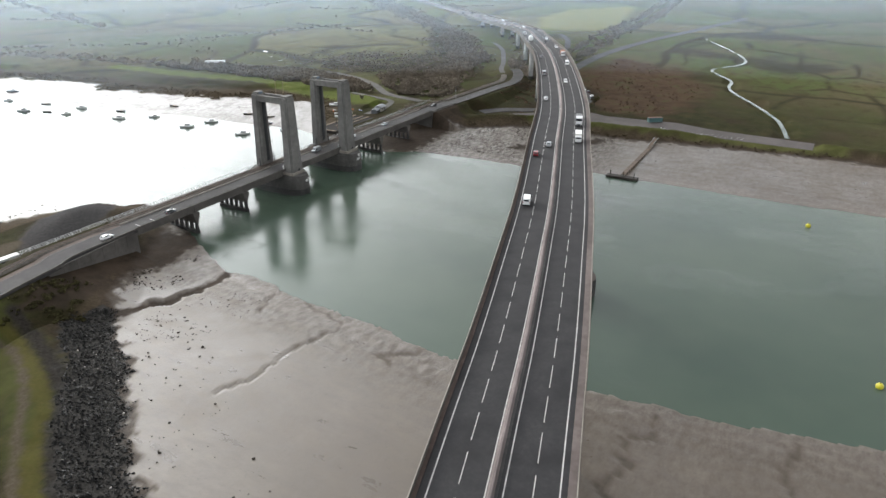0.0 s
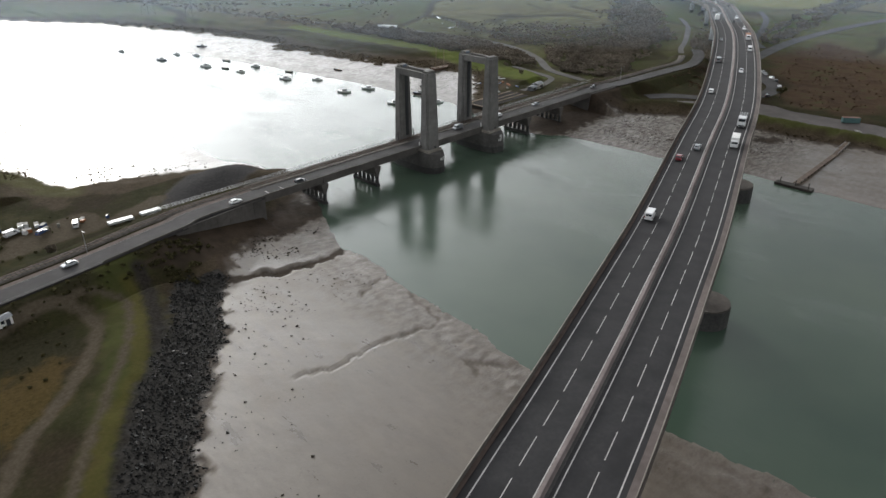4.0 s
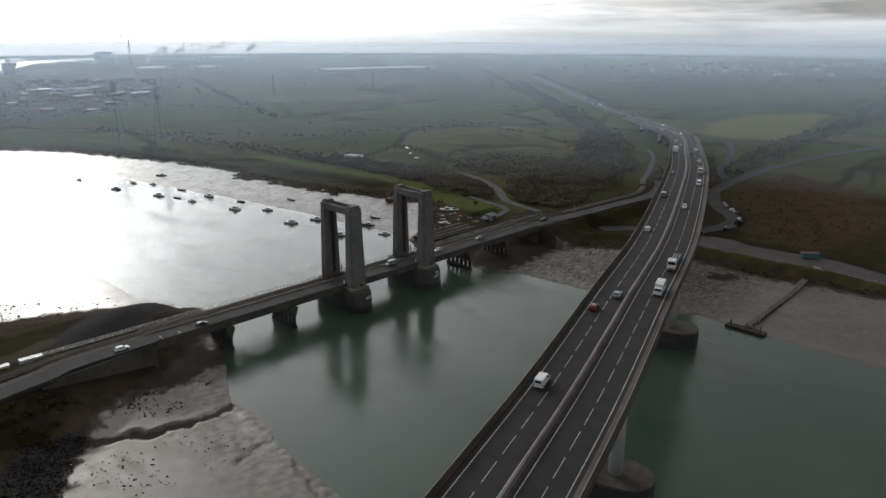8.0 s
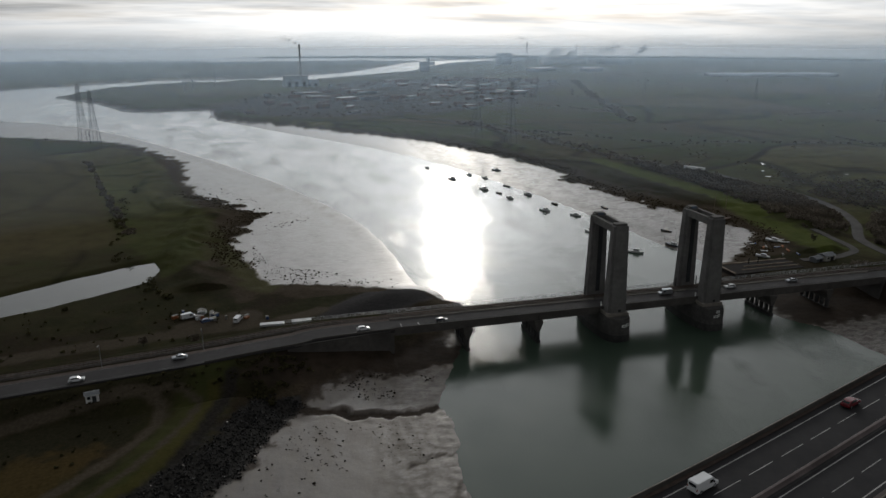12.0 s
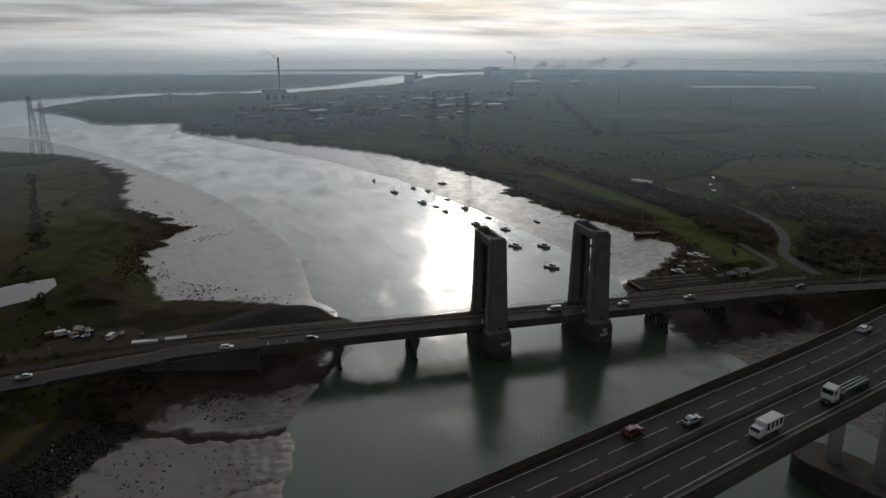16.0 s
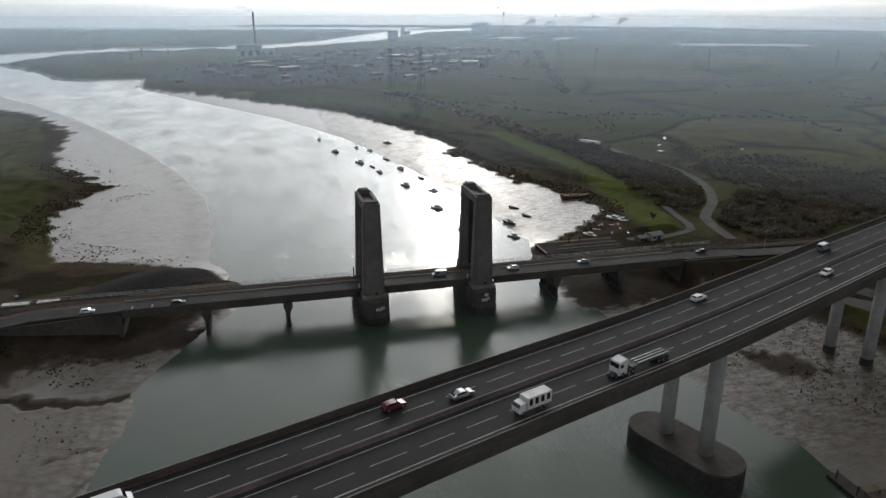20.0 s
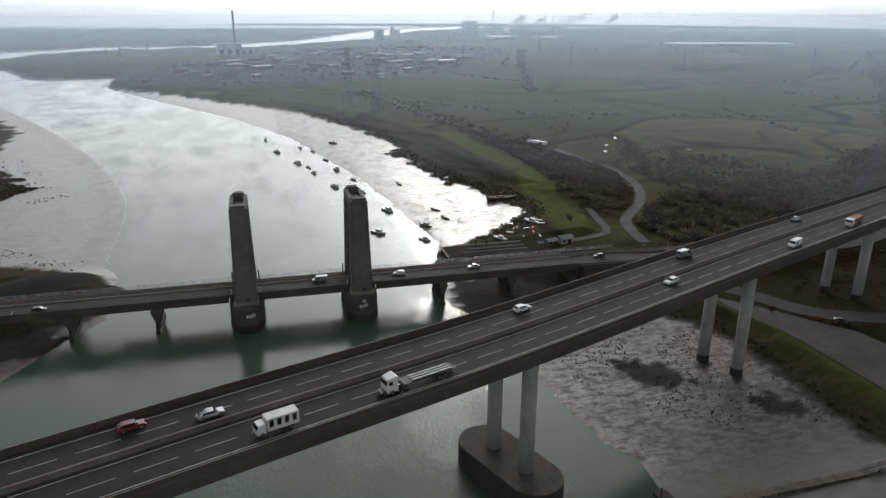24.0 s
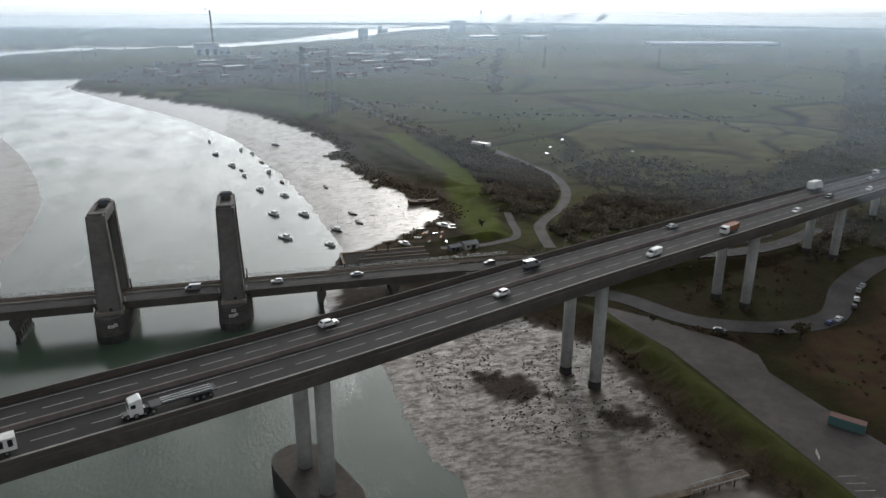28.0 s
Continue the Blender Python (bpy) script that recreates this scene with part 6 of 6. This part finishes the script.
for x, y, a, l in ((-122, 33.5, -3, 8.5), (-111.5, 33, -1, 7.0)):
    t = thing("trailer", "long white flat trailer parked by the railway", "trailer", pose(x, y, height_at(x, y) + 0.1, 0, 0, a), "white trailers")
    part("box", block((l, 2.4, 0.8), (0, 0, 0.6), 0.08), hull_white, t)
    for s in (-1, 1):
        for wx in (-l * 0.3, l * 0.3):
            piece("wheel", wheel_me, t, Matrix.Translation((wx, s * 1.1, 0.33)) @ Matrix.Rotation(math.pi / 2, 4, "X"))
crate_mats = (hull_white, blue_car, simple("orange_brown_plastic", (0.3, 0.1, 0.03), 0.6), deck_grey)
rng = np.random.RandomState(31)
for i in range(16):
    x, y = rng.uniform(-160, -118), 0
    y = 40 + (-118 - x) * 0.28 + rng.uniform(-3, 6)
    c = thing("crate", "stored crate or oddment in the railside yard", "crate", pose(x, y, height_at(x, y), 0, 0, rng.uniform(0, 90)), "yard oddments")
    s = rng.uniform(0.8, 2.6)
    part("body", block((s, s * 0.6, rng.uniform(0.6, 1.4)), (0, 0, 0), 0.06), crate_mats[i % 4], c)
    part("lid", block((s * 1.04, s * 0.64, 0.08), (0, 0, 1.35)), deck_grey, c)
for i in range(12):
    x, y = rng.uniform(108, 138), rng.uniform(58, 84)
    g = height_at(x, y)
    d = thing("dinghy", "small upturned dinghy ashore in the boatyard", "boat", pose(x, y, g, 0, 0, rng.uniform(0, 180)), "dinghies ashore")
    hull(d, rng.uniform(2.6, 4.4), 1, 0.5, crate_mats[i % 4])
    part("thwart", block((0.3, 0.8, 0.05), (0, 0, 0.4)), timber, d)


def make_lamp(x, y, z, a):
    p = thing("street_lamp", "tall grey street lamp beside the old road", "lamp", pose(x, y, z, 0, 0, a), "street lamps")
    part("pole", tube(0.09, 8.0, (0, 0, 0), 8, 0.06), galvanised, p)
    part("arm", beam((0, 0, 7.9), (1.6, 0, 8.15), 0.08), galvanised, p)
    part("lantern", block((0.7, 0.25, 0.14), (1.7, 0, 8.1), 0.03), galvanised, p)
    return p


for x, off in ((-172, 5.2), (-205, 5.2), (-145, 5.2), (160, 5.2)):
    k = int(np.argmin(np.abs(road_line[:, 0] - x)))
    make_lamp(road_line[k][0], road_line[k][1] + off, road_line[k][2] - 0.7, -90)

# trees near the roads
def make_tree(name, label, x, y, h, seed, mat, crown=0.45):
    rng = np.random.RandomState(seed)
    t = thing(name, label, "tree", Matrix.Translation((x, y, height_at(x, y) - 0.1)))
    bm = tube(h * 0.035, h * 0.55, (0, 0, 0), 8, h * 0.018)
    for i in range(9):
        a, z = rng.uniform(0, 6.28), h * rng.uniform(0.25, 0.55)
        beam((0, 0, z), (math.cos(a) * h * 0.28, math.sin(a) * h * 0.28, z + h * rng.uniform(0.2, 0.4)), h * 0.016, None, bm)
    part("trunk", bm, dark_timber, t)
    spots = []
    for i in range(26):
        a, r = rng.uniform(0, 6.28), h * crown * 0.75 * rng.rand() ** 0.5
        spots.append((math.cos(a) * r, math.sin(a) * r, h * rng.uniform(0.3, 0.8), h * rng.uniform(0.07, 0.15)))
    leaf_cloud("crown", spots, mat, 34, 0.34, seed, t)
    return t


make_tree("conifer", "dark green dense evergreen by the side road", 208, -62, 7, 1, green_mat)
for i, (x, y, h) in enumerate(((145, 72, 4), (170, -38, 3), (185, 60, 6), (205, 72, 7), (232, 95, 7), (262, 80, 6), (300, 10, 6), (330, 20, 7), (360, 12, 6), (420, 24, 7), (478, 34, 7), (540, 30, 7), (610, 40, 8), (690, 40, 8), (-148, 24, 4), (-165, 28, 4))):
    make_tree("tree", "bare brown winter tree among scrub", x, y, h, 20 + i, scrub_mat)

# ---- distance: pylons, docks, works and villages ----
def make_pylon(label, x, y, h, a):
    p = thing("pylon", label, "pylon", pose(x, y, height_at(x, y) - 0.3, 0, 0, a), "lattice pylons")
    w = h * 0.075

    def corner(i, z):
        s = w * (1 - 0.86 * z / h) if z < h * 0.62 else w * (1 - 0.86 * 0.62) * (1 - 0.5 * (z - h * 0.62) / (h * 0.38))
        return (s * (1 if i in (0, 3) else -1), s * (1 if i < 2 else -1), z)

    for i in range(4):
        leg = bmesh.new()
        for z0, z1 in ((0, h * 0.62), (h * 0.62, h)):
            beam(corner(i, z0), corner(i, z1), 0.26, None, leg)
        part("leg", leg, pylon_steel, p)
    levels = [0, 0.14, 0.27, 0.38, 0.48, 0.57, 0.65, 0.73, 0.81, 0.9, 1.0]
    for i in range(4):
        bm = bmesh.new()
        j = (i + 1) % 4
        for z0, z1 in zip(levels, levels[1:]):
            beam(corner(i, z0 * h), corner(j, z1 * h), 0.11, None, bm)
            beam(corner(j, z0 * h), corner(i, z1 * h), 0.11, None, bm)
            beam(corner(i, z1 * h), corner(j, z1 * h), 0.11, None, bm)
        stuff(part("bracing", bm, pylon_steel, p))
    for z, l in ((0.66, 0.13), (0.79, 0.15), (0.92, 0.11)):
        bm = bmesh.new()
        for s in (-1, 1):
            for k in (-1, 1):
                beam((0, k * w * 0.12, z * h), (s * l * h, 0, z * h + 0.4), 0.15, None, bm)
                beam((0, k * w * 0.12, z * h + h * 0.045), (s * l * h, 0, z * h + 0.4), 0.12, None, bm)
        part("cross_arm", bm, pylon_steel, p)
    return p


pylon_steel = simple("dull_grey_lattice_steel", (0.09, 0.095, 0.10), 0.7)
make_pylon("tall grey lattice pylon in the far fields", 92, 471, 58, 20)
make_pylon("tall grey lattice pylon in the far fields", 112, 426, 58, 20)
make_pylon("tall grey lattice pylon on the marsh bank", -280, 529, 54, 35)
make_pylon("tall grey lattice pylon on the marsh bank", -268, 517, 50, 35)
for x, y, h in ((330, 900, 34), (480, 820, 34), (640, 760, 34), (820, 700, 34), (560, 1150, 34)):
    make_pylon("distant grey lattice pylon among fields", x, y, h, 60)


def make_stack(label, x, y, h, r):
    s = thing("chimney", label, "chimney", Matrix.Translation((x, y, 2.5)), "works chimneys")
    part("shaft", tube(r, h, (0, 0, 0), 14, r * 0.75), concrete, s)
    part("band", tube(r * 0.85, h * 0.05, (0, 0, h * 0.93), 14, r * 0.82), dark_stone, s)
    return s


def make_works(label, x, y, a, l, w, h, wall, roof):
    b = thing("works_building", label, "building", pose(x, y, 2.2, 0, 0, a), "works buildings")
    part("wall", block((l, w, h)), wall, b)
    part("roof", block((l * 1.01, w * 1.02, h * 0.06), (0, 0, h)), roof, b)
    n = max(2, int(l / 14))
    for i in range(n):
        part("bay_door", block((l / n * 0.45, 0.3, h * 0.5), (-l / 2 + (i + 0.5) * l / n, -w / 2 - 0.1, 0)), dark_steel, b)
    return b


far_sheet = grainy("pale_grey_cladding", (0.26, 0.28, 0.30), (0.36, 0.38, 0.40), 0.1, 0.7)
far_roof = grainy("pale_blue_grey_roofing", (0.40, 0.44, 0.48), (0.52, 0.56, 0.60), 0.1, 0.6)
make_stack("tall slim grey power station chimney", -26, 1265, 80, 2.2)
make_works("large grey power station hall by the river", -38, 1250, 8, 44, 28, 20, far_sheet, far_sheet)
make_works("grey power station annexe beside the hall", -6, 1262, 8, 24, 20, 12, far_sheet, far_sheet)
make_stack("tall slim grey mill chimney", 775, 2095, 70, 2.4)
for i, (x, y, h) in enumerate(((985, 2160, 62), (1010, 2150, 60), (1030, 2140, 58))):
    make_stack("slim grey mill chimney in a row", x, y, h, 2.0)
make_works("tall dark mill building", 700, 2110, 20, 46, 30, 34, far_sheet, far_sheet)
make_works("long pale mill hall", 900, 2080, -10, 150, 40, 22, cream, grey_sheet)
make_works("long pale mill hall", 1060, 2020, -10, 110, 36, 16, grey_sheet, white_paint)
make_works("pale warehouse with white roof", 640, 1640, 10, 70, 40, 10, grey_sheet, white_paint)
make_works("pale warehouse with white roof", 770, 1600, 10, 50, 36, 10, grey_sheet, white_paint)
make_works("very long low pale distribution shed", 1090, 1290, -13, 300, 60, 7, far_sheet, far_roof)
make_works("grey dockside silo block by the river", 330, 1700, 0, 24, 18, 26, grey_sheet, grey_sheet)
rng = np.random.RandomState(404)
yard_mats = (grey_sheet, brick_red, brick_red, cream, concrete)
n_made = 0
for i in range(400):
    x, y = rng.uniform(-170, 560), rng.uniform(705, 1420)
    if n_made >= 120 or not inside([(-165, 800), (-60, 690), (60, 690), (170, 740), (320, 880), (550, 1250), (380, 1420), (100, 1390), (-20, 1130), (-150, 950)], np.array([x]), np.array([y]))[0]:
        continue
    if ground_height(np.array([x]), np.array([y]))[2][0] > -14:
        continue
    n_made += 1
    l = rng.uniform(8, 30) * (0.6 if y < 900 else 1)
    make_works("low industrial shed on the far dockland", x, y, rng.uniform(-15, 15) + 20, l, l * rng.uniform(0.35, 0.6), rng.uniform(3.5, 7), yard_mats[i % 3], (white_paint, grey_sheet, brown_roof, grey_sheet, brown_roof, brown_roof, grey_sheet, brown_roof, grey_sheet, brown_roof, grey_sheet)[i % 11])
for x, y in ((-238, 1150), (-228, 1215), (-190, 1290)):
    c = thing("dock_crane", "thin dark dockside crane", "crane", pose(x, y, 2.5, 0, 0, rng.uniform(0, 180)), "dock cranes")
    part("tower", tube(1.0, 18, (0, 0, 0), 8, 0.7), pylon_steel, c)
    part("jib", beam((0, 0, 17), (14, 0, 30), 0.9), pylon_steel, c)
    part("cab", block((3, 3, 3), (0, 0, 15)), pylon_steel, c)
ship = thing("ship", "dark cargo ship lying in the far reach", "ship", pose(470, 2200, 0, 0, 0, 50))
hull(ship, 60, 14, 9, hull_black)
part("superstructure", block((12, 10, 14), (-20, 0, 8), 0.2), grey_sheet, ship)
for i in range(90):
    x, y = rng.uniform(1500, 2500), rng.uniform(250, 1050)
    make_shed("far village house with a pitched roof", x, y, rng.uniform(0, 180), rng.uniform(9, 16), rng.uniform(7, 9), rng.uniform(4.5, 6.5), yard_mats[i % 4], brown_roof if i % 3 else grey_sheet, "house")
make_works("long white polytunnel shed beside the lane", 205, 266, -57, 16, 4, 2.6, white_paint, white_paint)

# small pools lying in the marsh fields
for outline in ([(237, 219), (246, 222), (243, 232), (236, 229)], [(246, 240), (254, 243), (256, 250), (248, 247)], [(262, 258), (270, 262), (277, 276), (279, 283), (272, 279)], [(300, 212), (306, 216), (304, 222), (298, 219)]):
    cx, cy = sum(p[0] for p in outline) / len(outline), sum(p[1] for p in outline) / len(outline)
    ring = [(cx + 0.38 * (px - cx), cy + 0.38 * (py - cy)) for px, py in spline(outline + outline[:1], 1.5)[:-1]]
    tagged(part("pool", prism(ring, height_at(cx, cy) - 0.3, height_at(cx, cy) + 0.12), water_mat, None), "small bright pool of standing water in the marsh", "pool", kind="structure")

# steam over the mill: loose wisps of droplets that pass the sun's light on
def misty(name, color, clearness, through_share=0.75):
    n = Nodes(name)
    n.tree.nodes.remove(n.bsdf)
    face, back, blend = n.node("ShaderNodeBsdfDiffuse"), n.node("ShaderNodeBsdfTranslucent"), n.node("ShaderNodeMixShader", Fac=through_share)
    veil, gap = n.node("ShaderNodeMixShader"), n.node("ShaderNodeBsdfTransparent")
    for k in (face, back):
        n.put(k, "Color", (*color, 1))
    end = next(k for k in n.tree.nodes if k.type == "OUTPUT_MATERIAL")
    for a, b in ((face.outputs[0], blend.inputs[1]), (back.outputs[0], blend.inputs[2]), (gap.outputs[0], veil.inputs[1]), (blend.outputs[0], veil.inputs[2]), (veil.outputs[0], end.inputs["Surface"])):
        n.tree.links.new(a, b)
    n.put(veil, "Fac", clearness(n)) if callable(clearness) else n.put(veil, "Fac", clearness)
    return n.mat


steam_mat, smoke_mat = misty("white_steam", (1.0, 1.0, 1.0), 0.5, 0.9), misty("grey_chimney_smoke", (0.85, 0.86, 0.88), 0.05, 0.9)
for x, y, z, l, rise, wide, seed in ((800, 1960, 8, 60, 36, 15, 1), (1080, 2130, 26, 84, 20, 20, 2), (1210, 2120, 26, 38, 16, 15, 3), (950, 2130, 28, 24, 8, 10, 4), (-47, 1264, 84, 34, 7, 9, 5), (758, 2093, 74, 26, 8, 8, 6)):
    rng2 = np.random.RandomState(seed)
    spots = [(x + l * (s - 0.5) * (-1 if seed > 4 else 1) + rng2.normal() * 2, y + rng2.normal() * 4, z + rise * s ** 0.7 + rng2.normal() * 2, (0.35 + 0.65 * s) * wide * (0.6 + 0.6 * rng2.rand())) for s in np.linspace(0, 1, 22)]
    tagged(leaf_cloud("steam_plume", spots, smoke_mat if seed > 4 else steam_mat, 6 if seed > 4 else 26, 1.1, seed + 70, None, 0.7), "grey smoke drifting from the far chimney" if seed > 4 else "white steam drifting above the far works", "steam", kind="stuff")


# thin tinted sheets added as distance haze, leaning, fading at foot and top
def haze_share(opacity):
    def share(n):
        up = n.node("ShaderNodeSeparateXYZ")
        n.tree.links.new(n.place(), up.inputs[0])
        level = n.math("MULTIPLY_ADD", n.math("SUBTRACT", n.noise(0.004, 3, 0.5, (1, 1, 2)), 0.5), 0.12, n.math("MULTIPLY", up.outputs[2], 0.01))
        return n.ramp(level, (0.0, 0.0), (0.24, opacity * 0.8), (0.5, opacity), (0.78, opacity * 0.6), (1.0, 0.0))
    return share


# farther sheets are more opaque, so the painted haze thickens with distance
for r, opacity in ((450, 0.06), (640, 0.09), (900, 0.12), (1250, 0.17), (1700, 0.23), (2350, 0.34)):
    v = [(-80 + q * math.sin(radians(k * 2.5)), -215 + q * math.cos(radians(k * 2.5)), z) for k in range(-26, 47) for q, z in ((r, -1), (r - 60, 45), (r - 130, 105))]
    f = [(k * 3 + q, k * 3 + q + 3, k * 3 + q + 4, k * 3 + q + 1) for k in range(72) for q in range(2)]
    tagged(piece("mist", mesh_from("mist", v, f, misty("distance_haze_tint", (0.66, 0.83, 1.0), haze_share(opacity), 0.92))), "thin blue-tinted sheets standing in for haze over the far fields", "mist", kind="stuff")

# added ring beyond the fields that glows as far haze, brighter towards the sun
haze = Nodes("glowing_haze_ring")
haze.tree.nodes.remove(haze.bsdf)
out_node = next(n for n in haze.tree.nodes if n.type == "OUTPUT_MATERIAL")
sep = haze.node("ShaderNodeSeparateXYZ")
haze.tree.links.new(haze.place(), sep.inputs[0])
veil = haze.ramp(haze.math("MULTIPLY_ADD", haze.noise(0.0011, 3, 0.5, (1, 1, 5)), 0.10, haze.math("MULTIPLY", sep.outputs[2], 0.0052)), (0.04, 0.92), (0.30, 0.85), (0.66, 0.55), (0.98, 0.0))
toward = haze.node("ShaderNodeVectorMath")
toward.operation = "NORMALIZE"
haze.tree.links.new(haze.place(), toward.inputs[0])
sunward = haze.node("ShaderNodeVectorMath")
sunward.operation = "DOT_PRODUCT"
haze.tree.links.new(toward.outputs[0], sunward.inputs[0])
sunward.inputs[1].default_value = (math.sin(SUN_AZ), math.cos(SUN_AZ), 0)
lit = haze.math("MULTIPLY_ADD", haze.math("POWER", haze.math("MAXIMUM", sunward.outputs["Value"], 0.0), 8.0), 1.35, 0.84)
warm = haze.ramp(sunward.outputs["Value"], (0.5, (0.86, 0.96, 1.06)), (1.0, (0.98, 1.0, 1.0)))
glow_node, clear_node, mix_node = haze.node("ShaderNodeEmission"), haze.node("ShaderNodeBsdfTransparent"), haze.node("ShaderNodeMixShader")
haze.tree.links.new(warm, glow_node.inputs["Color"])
# haze brightness is painted as emission, rising with height
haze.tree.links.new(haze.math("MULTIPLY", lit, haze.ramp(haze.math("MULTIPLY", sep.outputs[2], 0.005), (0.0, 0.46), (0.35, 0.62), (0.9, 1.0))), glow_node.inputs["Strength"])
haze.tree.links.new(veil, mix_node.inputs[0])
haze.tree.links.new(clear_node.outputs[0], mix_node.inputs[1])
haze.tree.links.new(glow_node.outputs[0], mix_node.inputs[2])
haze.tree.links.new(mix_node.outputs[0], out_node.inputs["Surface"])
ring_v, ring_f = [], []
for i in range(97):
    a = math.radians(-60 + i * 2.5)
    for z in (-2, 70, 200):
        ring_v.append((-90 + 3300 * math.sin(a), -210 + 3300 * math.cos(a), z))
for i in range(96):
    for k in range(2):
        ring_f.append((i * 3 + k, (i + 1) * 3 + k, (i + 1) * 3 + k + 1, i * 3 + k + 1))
tagged(piece("backdrop", mesh_from("backdrop", ring_v, ring_f, haze.mat)), "added glowing ring with pale blue-grey haze painted over the far horizon", "haze", kind="structure")
